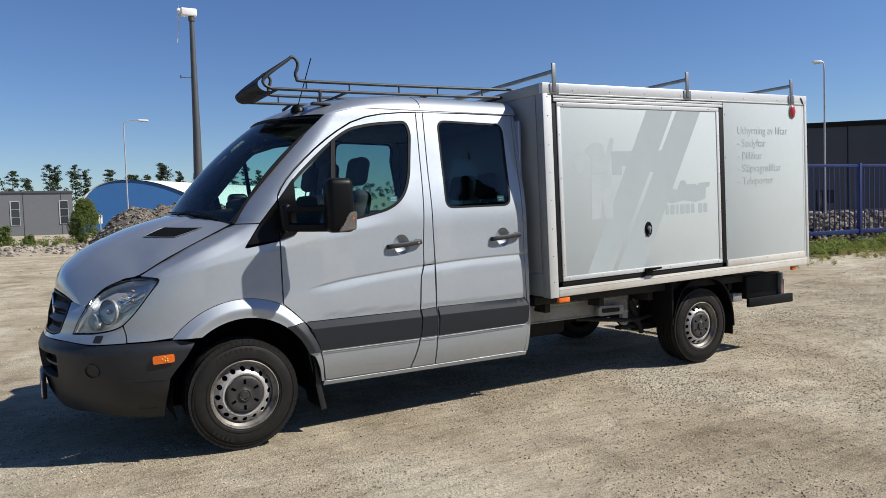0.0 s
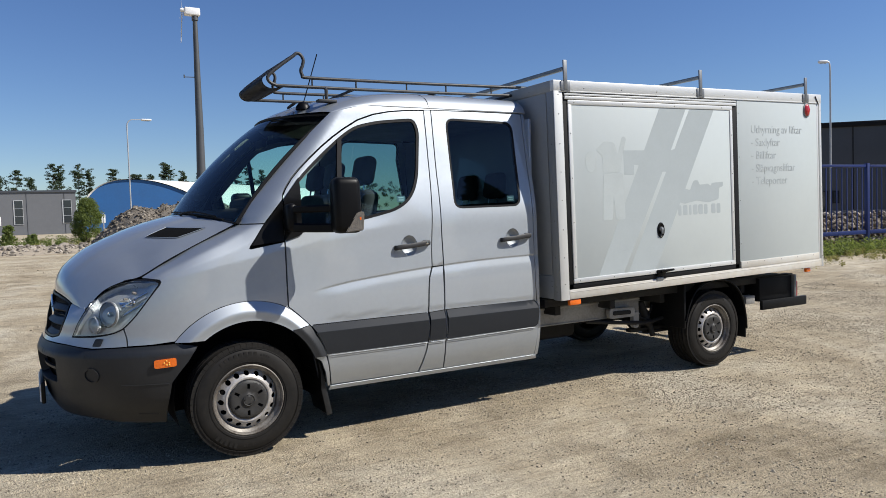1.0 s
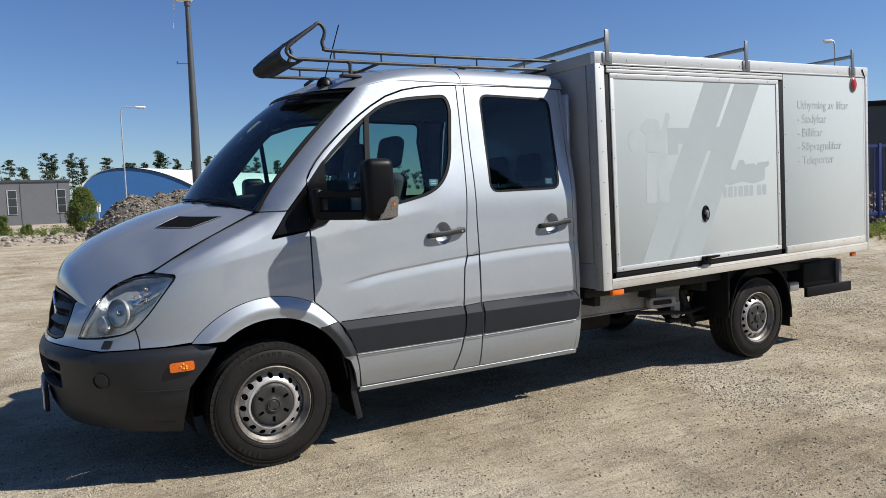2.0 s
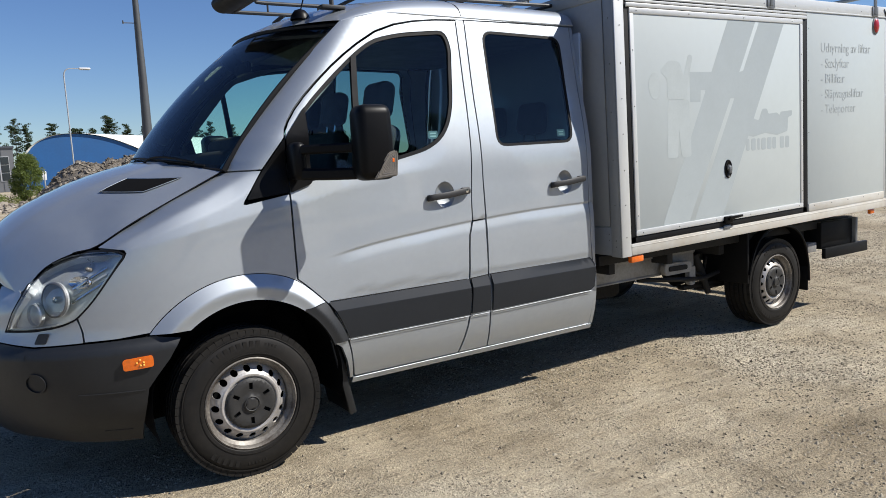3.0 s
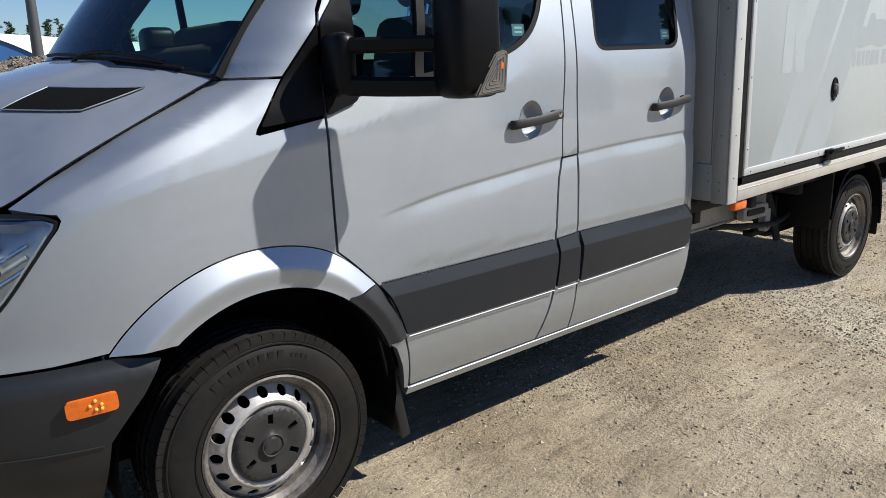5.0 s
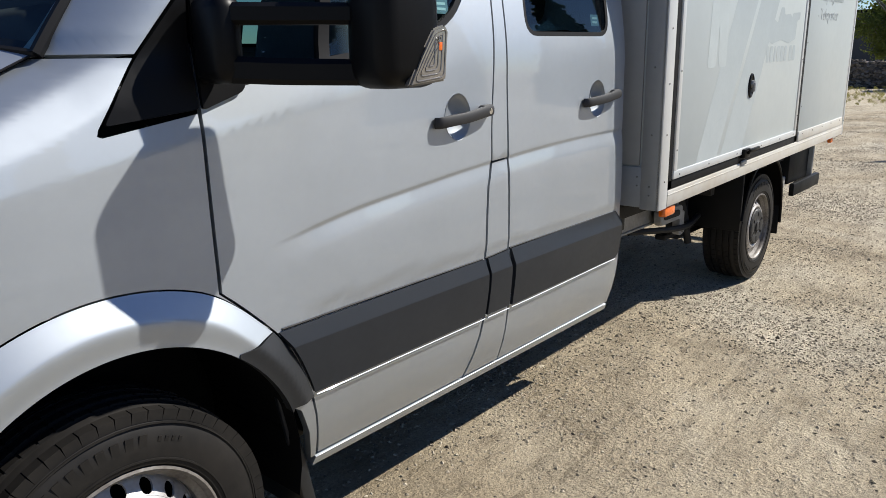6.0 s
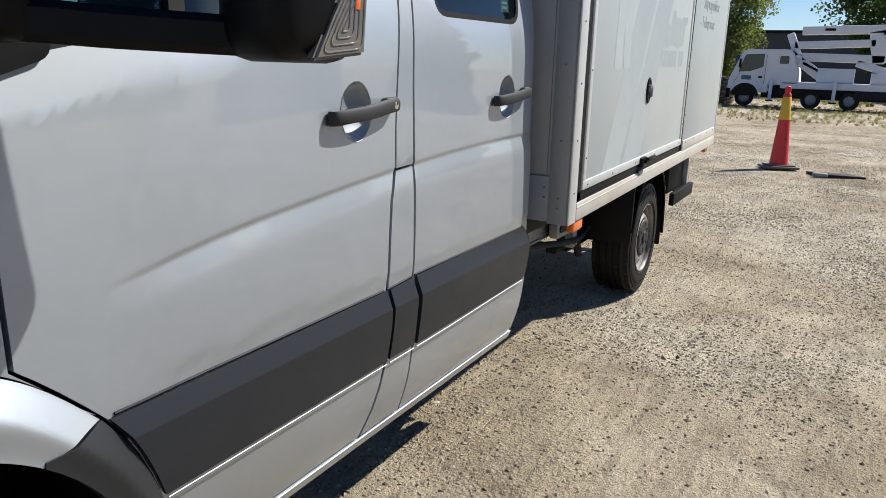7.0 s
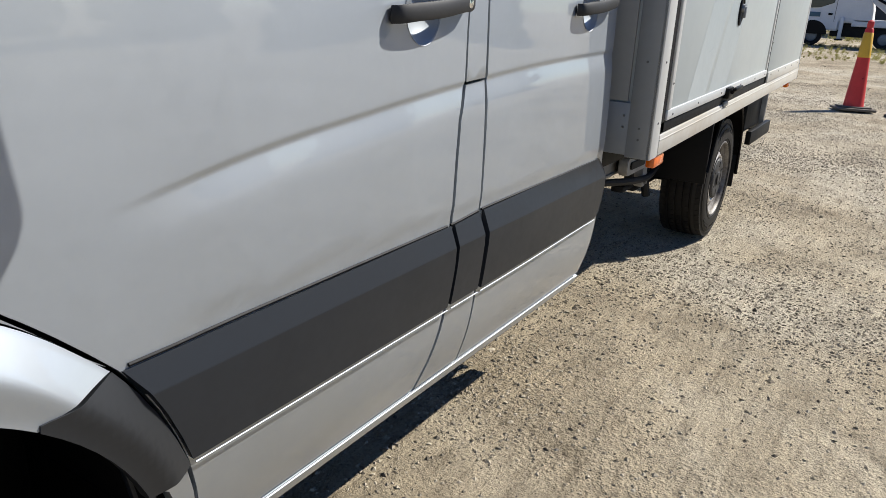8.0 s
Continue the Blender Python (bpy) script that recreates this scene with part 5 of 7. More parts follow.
def writing(text, x, z, size):
    cu = bpy.data.curves.new("writing", "FONT")
    cu.body, cu.size, cu.extrude = text, size, 0.0004
    ob = bpy.data.objects.new("writing", cu)
    scene.collection.objects.link(ob)
    bpy.context.view_layer.update()
    me = bpy.data.meshes.new_from_object(ob.evaluated_get(bpy.context.evaluated_depsgraph_get()))
    bpy.data.objects.remove(ob)
    me.materials.clear()
    me.materials.append(INK)
    o2 = new("writing", me)
    o2.parent = cargo
    o2.matrix_local = Matrix.Translation((x, -.0052, z)) @ pose(0, 0, 0, 90, 0, 0)
    tagged(o2, "faded grey writing", kind="stuff")


for i, line in enumerate(("Uthyrning av liftar", "- Saxlyftar", "- Billiftar", "- Släpvagnsliftar", "- Teleporter")):
    writing(line, 2.30, 1.322 - .120 * i, .104)

# roof bars of the box
for x, z in ((.11, 0), (1.63, 0), (3.12, 0)):
    bpart("roof_bar", box((x - .016, .0, H + .085), (x + .016, WID, H + .115), .004), GALV, "galvanised roof bar")
    bpart("bar_post", box((x - .018, -.020, H - .06), (x + .018, -.006, H + .165), .003), GALV)
    bpart("bar_clamp", box((x - .045, -.016, H - .075), (x + .045, -.008, H + .004), .003), GALV)
    bpart("bar_post", box((x - .018, WID + .0, H - .06), (x + .018, WID + .02, H + .165), .003), GALV)

# ladder rack over the cab
RY = (.42, 1.10)
for i, y in enumerate(RY):
    lower = tube([(.40, y, 2.422), (1.0, y, 2.428), (1.6, y, 2.438), (2.62, y, 2.46)], .012, 8)
    if i == 0:
        rk = part("roof_rack", lower, RACK, truck, "dark tubular roof rack with a wind deflector above the cab")
    else:
        part("lower_rail", lower, RACK, rk)
    part("upper_rail", tube(spline([(.40, y, 2.422), (.355, y, 2.440), (.337, y, 2.470), (.36, y, 2.505), (.44, y, 2.570), (.522, y, 2.632), (.552, y, 2.656), (.580, y, 2.650), (.600, y, 2.615), (.594, y, 2.575), (.580, y, 2.540), (.590, y, 2.505), (.625, y, 2.490), (1.0, y, 2.494), (1.6, y, 2.505), (2.62, y, 2.53)], 5), .012, 8), RACK, rk)
    for x in (.66, 1.0, 1.42, 1.77, 2.2):
        part("rack_upright", tube([(x, y, 2.425 + .016 * (x - .66)), (x, y, 2.492 + .016 * (x - .66))], .006, 6), RACK, rk)
for x in (.45, 1.0, 1.7, 2.4):
    part("rack_cross", tube([(x, RY[0], 2.424 + .016 * (x - .36)), (x, RY[1], 2.424 + .016 * (x - .36))], .011, 8), RACK, rk)
for y in (.33, 1.19):
    part("rack_foot", add_box(add_tube(bmesh.new(), [(.73, y, 2.31), (.73, y, 2.39), (.76, y + (.09 if y < 1 else -.09), 2.42)], .013, 8), (.66, y - .03, 2.305), (.80, y + .03, 2.325), .005), RACK, rk)
DEF = spline([(.552, 2.668), (.44, 2.582), (.335, 2.498), (.305, 2.462), (.318, 2.425), (.36, 2.405), (.42, 2.410)], 4)


def deflector(a, b):
    f = a * (len(DEF) - 1)
    i = min(int(f), len(DEF) - 2)
    p = DEF[i].lerp(DEF[i + 1], f - i)
    return (p.x, RY[0] + .02 + (RY[1] - RY[0] - .04) * b, p.y)


bm = bmesh.new()
V = [[bm.verts.new(deflector(i / 28, j / 10)) for j in range(11)] for i in range(29)]
for i in range(28):
    for j in range(10):
        bm.faces.new((V[i][j], V[i + 1][j], V[i + 1][j + 1], V[i][j + 1]))
bmesh.ops.solidify(bm, geom=bm.faces[:], thickness=.006)
part("wind_deflector", bm, RACK, rk, "black curled wind deflector plate")


# ---- ground ----
def lines(lo, hi, step, far):
    out = []
    x = lo
    while x < hi:
        out.append(x)
        x += step
    out.append(hi)
    s, a, b = step, lo, hi
    while b < far:
        s *= 1.35
        a, b = a - s, b + s
        out = [a] + out + [b]
    return out


ROAD = mat("gravel_ground", (0.44, 0.37, 0.27), 0.95)
nt = ROAD.node_tree
B = nt.nodes["Principled BSDF"]
B.inputs["Specular IOR Level"].default_value = 0.2
co = nt.nodes.new("ShaderNodeTexCoord")


def tex(scale, detail=8, rough=0.6, dist=0.0):
    n = nt.nodes.new("ShaderNodeTexNoise")
    n.inputs["Scale"].default_value, n.inputs["Detail"].default_value, n.inputs["Roughness"].default_value, n.inputs["Distortion"].default_value = scale, detail, rough, dist
    nt.links.new(co.outputs["Object"], n.inputs["Vector"])
    return n


def ramp(src, stops):
    r = nt.nodes.new("ShaderNodeValToRGB")
    while len(r.color_ramp.elements) < len(stops):
        r.color_ramp.elements.new(0.5)
    for e, (p, c) in zip(r.color_ramp.elements, stops):
        e.position, e.color = p, (*c, 1)
    nt.links.new(src, r.inputs[0])
    return r


def blend(mode, fac, a, b):
    m = nt.nodes.new("ShaderNodeMix")
    m.data_type, m.blend_type = "RGBA", mode
    m.inputs[0].default_value = fac
    nt.links.new(a, m.inputs[6])
    nt.links.new(b, m.inputs[7])
    return m.outputs[2]


big = ramp(tex(.42, 6, .62, .8).outputs[0], ((.32, (.262, .214, .144)), (.5, (.388, .333, .240)), (.68, (.490, .442, .345))))
mid = ramp(tex(2.6, 7, .68, .5).outputs[0], ((.34, (.74, .73, .72)), (.48, (.98, .98, .98)), (.70, (1.14, 1.13, 1.11))))
fine = ramp(tex(95, 4, .75).outputs[0], ((.30, (.52, .51, .50)), (.42, (.96, .96, .96)), (.72, (1.16, 1.15, 1.13))))
grain = ramp(tex(420, 2, .7).outputs[0], ((.30, (.82, .81, .80)), (.5, (1, 1, 1)), (.72, (1.14, 1.13, 1.12))))


def pebbles(scale, warp=.5):
    """Small stones pressed into the sand: their height and their own tone."""
    v = nt.nodes.new("ShaderNodeTexVoronoi")
    v.inputs["Scale"].default_value, v.inputs["Randomness"].default_value = scale, 1.0
    nt.links.new(co.outputs["Object"], v.inputs["Vector"])
    hr = nt.nodes.new("ShaderNodeMapRange")
    hr.inputs[1].default_value, hr.inputs[2].default_value, hr.inputs[3].default_value, hr.inputs[4].default_value = .05, warp, 1, 0
    nt.links.new(v.outputs["Distance"], hr.inputs[0])
    return hr.outputs[0], v.outputs["Color"]


coarse_h, coarse_c = pebbles(42)
small_h, small_c = pebbles(110)
# where the loose gravel lies
bare = nt.nodes.new("ShaderNodeMapRange")
bare.inputs[1].default_value, bare.inputs[2].default_value = .40, .60
nt.links.new(tex(.8, 5, .6, .4).outputs[0], bare.inputs[0])
tone = nt.nodes.new("ShaderNodeRGBToBW")
nt.links.new(small_c, tone.inputs[0])
peb = ramp(tone.outputs[0], ((.15, (.84, .84, .85)), (.5, (1, 1, 1)), (.85, (1.12, 1.11, 1.10))))
# old wheel marks: noise drawn out along two headings
def drawn(turn, along, across):
    mp = nt.nodes.new("ShaderNodeMapping")
    mp.inputs["Rotation"].default_value[2] = radians(turn)
    mp.inputs["Scale"].default_value = (along, across, 1)
    nt.links.new(co.outputs["Object"], mp.inputs["Vector"])
    n = tex(1, 6, .62, .3)
    nt.links.new(mp.outputs[0], n.inputs["Vector"])
    return n


mark = drawn(-24, 5, 26)
mark_b = drawn(12, .5, 7)
marks = ramp(mark.outputs[0], ((.34, (.74, .73, .72)), (.46, (1, 1, 1)), (.70, (1.08, 1.08, 1.07))))
wide = ramp(mark_b.outputs[0], ((.33, (.88, .87, .86)), (.5, (1, 1, 1)), (.68, (1.10, 1.09, 1.08))))
col = big.outputs[0]
for r in (mid, fine, grain, marks, wide, peb):
    col = blend("MULTIPLY", 1, col, r.outputs[0])
nt.links.new(col, B.inputs["Base Color"])


def plus(a, ka, b):
    n = nt.nodes.new("ShaderNodeMath")
    n.operation = "MULTIPLY_ADD"
    n.inputs[1].default_value = ka
    nt.links.new(a, n.inputs[0])
    nt.links.new(b, n.inputs[2])
    return n.outputs[0]


def times(a, b):
    n = nt.nodes.new("ShaderNodeMath")
    n.operation = "MULTIPLY"
    nt.links.new(a, n.inputs[0])
    nt.links.new(b, n.inputs[1])
    return n.outputs[0]


hgt = plus(mark.outputs[0], .75, plus(tex(70, 5, .8).outputs[0], .50, tex(11, 6, .65, .5).outputs[0]))
hgt = plus(times(coarse_h, bare.outputs[0]), .34, plus(times(small_h, bare.outputs[0]), .20, plus(small_h, .03, hgt)))
bp = nt.nodes.new("ShaderNodeBump")
bp.inputs["Strength"].default_value, bp.inputs["Distance"].default_value = 1.0, 0.024
nt.links.new(hgt, bp.inputs["Height"])
nt.links.new(bp.outputs[0], B.inputs["Normal"])

xs, ys = lines(-4, 14, .11, 3000), lines(-5, 5, .11, 3000)
verts = [(x, y, ground_z(x, y) if abs(x) < 70 and abs(y) < 70 else 0.0) for x in xs for y in ys]
ny = len(ys)
faces = [(i * ny + j, (i + 1) * ny + j, (i + 1) * ny + j + 1, i * ny + j + 1) for i in range(len(xs) - 1) for j in range(ny - 1)]
me = bpy.data.meshes.new("ground")
me.from_pydata(verts, [], faces)
me.materials.append(ROAD)
for p in me.polygons:
    p.use_smooth = True
tagged(new("ground", me), "sunlit sandy gravel yard with scattered stones", "ground", kind="structure")


# ---- stones ----
def stones(name, label, material, count, place, size, seed, big=True):
    rnd = random.Random(seed)
    ico = bmesh.new()
    bmesh.ops.create_icosphere(ico, subdivisions=1, radius=1)
    base = [v.co.copy() for v in ico.verts]
    bf = [[v.index for v in f.verts] for f in ico.faces]
    ico.free()
    oct_v = [Vector(c) for c in ((1, 0, 0), (-1, 0, 0), (0, 1, 0), (0, -1, 0), (0, 0, 1), (0, 0, -1))]
    oct_f = [[0, 2, 4], [2, 1, 4], [1, 3, 4], [3, 0, 4], [2, 0, 5], [1, 2, 5], [3, 1, 5], [0, 3, 5]]
    bv, bfs = (np.array([tuple(c) for c in base]), np.array(bf)) if big else (np.array([tuple(c) for c in oct_v]), np.array(oct_f))
    P = np.array([place(rnd) for _ in range(count)])
    R = np.array([size(rnd) for _ in range(count)])
    g = np.random.default_rng(seed)
    ang = g.uniform(0, 6.28, count)
    k = len(bv)
    S = np.stack([g.uniform(.7, 1.35, count), g.uniform(.6, 1.1, count), g.uniform(.4, .8, count)], -1)
    C = bv[None] * S[:, None] * g.uniform(.72, 1.22, (count, k, 1)) * R[:, None, None]
    tilt = g.uniform(-.6, .6, (count, 1))
    X = C[..., 0] * np.cos(ang)[:, None] - C[..., 1] * np.sin(ang)[:, None]
    Y = C[..., 0] * np.sin(ang)[:, None] + C[..., 1] * np.cos(ang)[:, None]
    Z = C[..., 2] + X * tilt
    V = np.stack([X, Y, Z], -1) + P[:, None]
    V = V.reshape(-1, 3).tolist()
    F = (bfs[None] + (np.arange(count) * k)[:, None, None]).reshape(-1, 3).tolist()
    m = bpy.data.meshes.new(name)
    m.from_pydata(V, [], F)
    m.materials.append(material)
    return tagged(new(name, m), label, "gravel", kind="stuff")


STONE = mat("stone", (0.40, 0.36, 0.30), 0.95, spec=0.05)
snt = STONE.node_tree
geo, sr = snt.nodes.new("ShaderNodeNewGeometry"), snt.nodes.new("ShaderNodeValToRGB")
sr.color_ramp.elements.new(.5)
for e, (p, c) in zip(sr.color_ramp.elements, ((0, (.11, .095, .075)), (.35, (.27, .232, .175)), (1, (.48, .42, .32)))):
    e.position, e.color = p, (*c, 1)
snt.links.new(geo.outputs["Random Per Island"], sr.inputs[0])
snt.links.new(sr.outputs[0], snt.nodes["Principled BSDF"].inputs["Base Color"])


RUBBLE = STONE.copy()
RUBBLE.name = "rubble_stone"
for e, c in zip(RUBBLE.node_tree.nodes[sr.name].color_ramp.elements, ((.12, .105, .09), (.22, .19, .155), (.38, .34, .29))):
    e.color = (*c, 1)


def on_yard(rnd):
    while True:
        x = -2.5 + 28 * rnd.random() ** 1.5
        out = max(0, x - 6)
        y = rnd.uniform(-3.6 - .28 * out, 2.2 + .28 * out)
        dens = (.20 + .9 * clamp(.32 + 1.9 * noise.noise((x * .75, y * 1.1, 11)) + .6 * noise.noise((x * 2.6, y * 3.2, 4)))) * (.45 + .55 * smooth(1.0, 3.2, x + .4 * y)) * (.12 + .88 * smooth(25, 11, x))
        if rnd.random() < dens:
            return x, y, ground_z(x, y) + .001


stones("gravel", "loose small grey and tan stones", STONE, 215000, on_yard, lambda r: .0026 + .0085 * r.random() ** 2.8 + (.010 * r.random() if r.random() < .015 else 0), 3, False)


def far_yard(rnd):
    a, d = rnd.uniform(0, math.tau), 8 + 30 * rnd.random() ** 1.4
    x, y = 3 + d * math.cos(a), d * math.sin(a)
    return x, y, ground_z(x, y)


stones("coarse_gravel", "scattered larger stones on the yard", STONE, 5000, far_yard, lambda r: .008 + .02 * r.random() ** 3, 4)


def berm_z(x, y):
    d = abs(y - 41) / 1.5
    return (.42 + .30 * noise.noise((x * .55, 2, 0)) + .12 * noise.noise((x * 2.2, y, 1))) * max(0, 1 - d ** 1.6) - .02


def rubble_row(rnd):
    t = rnd.random()
    x = -22 + 28 * t
    y = 41 + rnd.gauss(0, .9)
    return x, y, berm_z(x, y) - .02


stones("rubble", "low row of broken stones at the yard's edge", RUBBLE, 4200, rubble_row, lambda r: .025 + .20 * r.random() ** 5, 5)
def heap_z(x, y):
    """A long heap with a broken crest."""
    top = spline_table(x, (1.2, 1.7, 2.77, 3.66, 4.64, 5.39, 5.84, 6.4, 6.95, 9.5, 12.5), (0, .26, 1.40, 2.20, 2.54, 2.30, 2.56, 2.48, 2.66, 2.5, 0))
    d = abs(y - 40.5) / (.9 + 1.25 * max(.05, top))
    z = max(0, top) * max(0, 1 - d ** 1.35)
    return z + (.16 * noise.noise((x * 1.4, y * 1.4, 5)) + .10 * noise.noise((x * 3.4, y * 3.4, 9))) * min(1, z * 1.5)


EARTH = mat("heap_earth", (0.165, 0.143, 0.116), 0.95, second=(0.095, 0.082, 0.068), scale=1.5, bump=0.05, bump_scale=6)
bm = bmesh.new()
N = 70
G = [[bm.verts.new((-1 + 14 * i / N, 36 + 9 * j / N, heap_z(-1 + 14 * i / N, 36 + 9 * j / N) - .06)) for j in range(N + 1)] for i in range(N + 1)]
for i in range(N):
    for j in range(N):
        bm.faces.new((G[i][j], G[i + 1][j], G[i + 1][j + 1], G[i][j + 1]))
BERM = mat("berm_earth", (0.34, 0.29, 0.225), 0.95, second=(0.22, 0.19, 0.15), scale=1.2, bump=0.04, bump_scale=7)
bb = bmesh.new()
NX, NY = 150, 12
G = [[bb.verts.new((-24 + 30 * i / NX, 39.4 + 3.2 * j / NY, berm_z(-24 + 30 * i / NX, 39.4 + 3.2 * j / NY) - .03)) for j in range(NY + 1)] for i in range(NX + 1)]
for i in range(NX):
    for j in range(NY):
        bb.faces.new((G[i][j], G[i + 1][j], G[i + 1][j + 1], G[i][j + 1]))
tagged(part("berm", bb, BERM), "low bank of pale earth at the yard's edge", "bank")
tagged(part("mound", bm, EARTH), "heap of grey excavated earth and stones", "mound")


HEAPSTONE = RUBBLE.copy()
HEAPSTONE.name = "heap_stone"
for e, c in zip(HEAPSTONE.node_tree.nodes[sr.name].color_ramp.elements, ((.085, .075, .062), (.150, .130, .106), (.29, .255, .21))):
    e.color = (*c, 1)


def on_heap(rnd):
    while True:
        x, y = rnd.uniform(-.5, 12), rnd.uniform(36.5, 44)
        z = heap_z(x, y)
        if z > .1:
            return x, y, z - .05


stones("heap_stones", "broken stones lying on the heap", HEAPSTONE, 9000, on_heap, lambda r: .018 + .13 * r.random() ** 5, 6)


# ---- plants ----
def leafy(name, base, second, scale, through_light):
    """Foliage: matt leaves that let part of the light through."""
    m = mat(name, base, 0.6, second=second, scale=scale, spec=0.25)
    t = m.node_tree
    b, out = t.nodes["Principled BSDF"], t.nodes["Material Output"]
    tl, mx = t.nodes.new("ShaderNodeBsdfTranslucent"), t.nodes.new("ShaderNodeMixShader")
    tl.inputs[0].default_value = (base[0] * 1.5, base[1] * 1.5, base[2], 1)
    mx.inputs[0].default_value = through_light
    t.links.new(b.outputs[0], mx.inputs[1])
    t.links.new(tl.outputs[0], mx.inputs[2])
    t.links.new(mx.outputs[0], out.inputs[0])
    return m


LEAF = leafy("leaves", (0.095, 0.135, 0.04), (0.05, 0.085, 0.022), .8, .48)
NEEDLE = leafy("pine_needles", (0.048, 0.072, 0.034), (0.028, 0.046, 0.020), .6, .2)
BUSHLEAF = leafy("bush_leaves", (0.150, 0.185, 0.060), (0.085, 0.120, 0.034), 1.2, .48)
DRYGRASS = leafy("grass", (0.20, 0.19, 0.08), (0.30, 0.26, 0.13), .6, .5)
BARK = mat("bark", (0.11, 0.085, 0.06), 0.9, vary=.4, scale=4, bump=.01, bump_scale=12)
BIRCH = mat("birch_bark", (0.5, 0.48, 0.44), 0.8, second=(0.12, 0.1, 0.09), scale=3)


def leaf_cloud(clumps, per, leaf, rnd, flat=1.0):
    """Many small crossed leaves round the given clumps (centre, radius)."""
    g = np.random.default_rng(rnd.randrange(1 << 30))
    n = len(clumps) * per
    C = np.repeat(np.array([tuple(c) for c, r in clumps]), per, 0)
    R = np.repeat(np.array([r for c, r in clumps]), per)
    d = g.normal(size=(n, 3))
    d /= np.linalg.norm(d, axis=1)[:, None]
    P = C + d * (R * g.random(n) ** .45)[:, None] * np.array((1, 1, flat))
    u = g.normal(size=(n, 3))
    u /= np.linalg.norm(u, axis=1)[:, None]
    v = np.cross(u, g.normal(size=(n, 3)))
    v /= np.linalg.norm(v, axis=1)[:, None]
    w = np.cross(u, v)
    S = leaf * g.uniform(.6, 1.4, n)
    V = np.stack([P + u * (a * S)[:, None] + v * (b * S)[:, None] + w * (g.uniform(-.2, .2, n) * S)[:, None] for a, b in ((-1, -.5), (0, -.8), (1, 0), (.2, .8), (-.8, .5))], 1)
    return V.reshape(-1, 3).tolist(), np.arange(n * 5).reshape(-1, 5).tolist()


def from_lists(name, V, F, material, parent=None):
    m = bpy.data.meshes.new(name)
    m.from_pydata(V, [], F)
    m.materials.append(material)
    o = new(name, m)
    if parent:
        o.parent = parent
    return o


def tree(x, y, h, spread, label, seed, leaf=.16, material=None, bark=None, per=55, n=46, low=.25):
    rnd = random.Random(seed)
    t = thing("tree", label, "tree", Matrix.Translation((x, y, 0)))
    bm = tube([(0, 0, -.1), (rnd.uniform(-.1, .1), rnd.uniform(-.1, .1), h * .5), (rnd.uniform(-.3, .3), rnd.uniform(-.3, .3), h * .95)], h * .02, 8, r_end=h * .004)
    clumps = []
    for k in range(n):
        f = low + (1 - low) * (k + rnd.random()) / n
        rr = spread * (math.sin(math.pi * min(1, (f - low * .8) / (1.05 - low * .8))) ** .6) * rnd.uniform(.35, 1)
        a = rnd.uniform(0, math.tau)
        c = Vector((rr * math.cos(a), rr * math.sin(a), h * f))
        clumps.append((c, spread * rnd.uniform(.16, .32)))
        add_tube(bm, [(0, 0, h * max(.1, f - .14)), c * .6 + Vector((0, 0, h * f * .38)), c], h * .005, 5, r_end=h * .001)
    part("trunk", bm, bark or BARK, t)
    V, F = leaf_cloud(clumps, per, leaf, rnd)
    from_lists("crown", V, F, material or LEAF, t)
    return t


def pine(x, y, h, seed, label="tall thin pine against the sky", bare=.45, spread=.16, z=0):
    """A pine: bare stem, uneven crown of open tufts."""
    rnd = random.Random(seed)
    t = thing("pine", label, "tree", Matrix.Translation((x, y, z)), group="pines")
    bm = tube([(0, 0, -.2), (rnd.uniform(-.3, .3), 0, h * .5), (0, 0, h * .98)], h * .011, 6, r_end=h * .002)
    clumps = []
    lean = rnd.uniform(-.3, .3)
    for k in range(rnd.randint(26, 38)):
        f = bare + (1 - bare) * rnd.random() ** .8
        w = h * spread * (.25 + .75 * math.sin(math.pi * min(1, .18 + .82 * (1 - f) / (1 - bare)))) * rnd.uniform(.3, 1.15)
        a = rnd.uniform(0, math.tau)
        c = Vector((w * math.cos(a) + lean * h * .03, w * math.sin(a), h * f + rnd.uniform(-.2, .3)))
        add_tube(bm, [(0, 0, h * f - w * .3), c], h * .003, 4)
        for q in (.45, .75, 1.0):
            clumps.append((Vector((c.x * q + rnd.gauss(0, .25), c.y * q + rnd.gauss(0, .25), c.z - w * .3 * (1 - q) + rnd.gauss(0, .12))), rnd.uniform(.40, .75)))
    for k in range(5):
        clumps.append((Vector((rnd.gauss(0, .15), 0, h * (1 - .02 * k))), .2 + .06 * k))
    part("trunk", bm, BARK, t)
    V, F = leaf_cloud(clumps, 30, .11, rnd, .5)
    from_lists("crown", V, F, NEEDLE, t)
    return t


def spruce(x, y, h, seed, label):
    """A dense conifer, clothed to the ground."""
    rnd = random.Random(seed)
    t = thing("spruce", label, "tree", Matrix.Translation((x, y, 0)), group="spruces")
    part("trunk", tube([(0, 0, -.2), (0, 0, h)], h * .012, 6, r_end=h * .002), BARK, t)
    clumps, f = [], .03
    while f < 1:
        w = h * .19 * (1 - f) ** .8 * rnd.uniform(.8, 1.15) + .1
        for _ in range(7):
            a, q = rnd.uniform(0, math.tau), rnd.uniform(.75, 1.1)
            for k in (.3, .6, .9):
                clumps.append((Vector((w * q * k * math.cos(a), w * q * k * math.sin(a), h * f - w * .22 * k)), .22 + w * .12))
        f += rnd.uniform(.016, .028)
    V, F = leaf_cloud(clumps, 36, .17, rnd)
    from_lists("crown", V, F, NEEDLE, t)
    return t

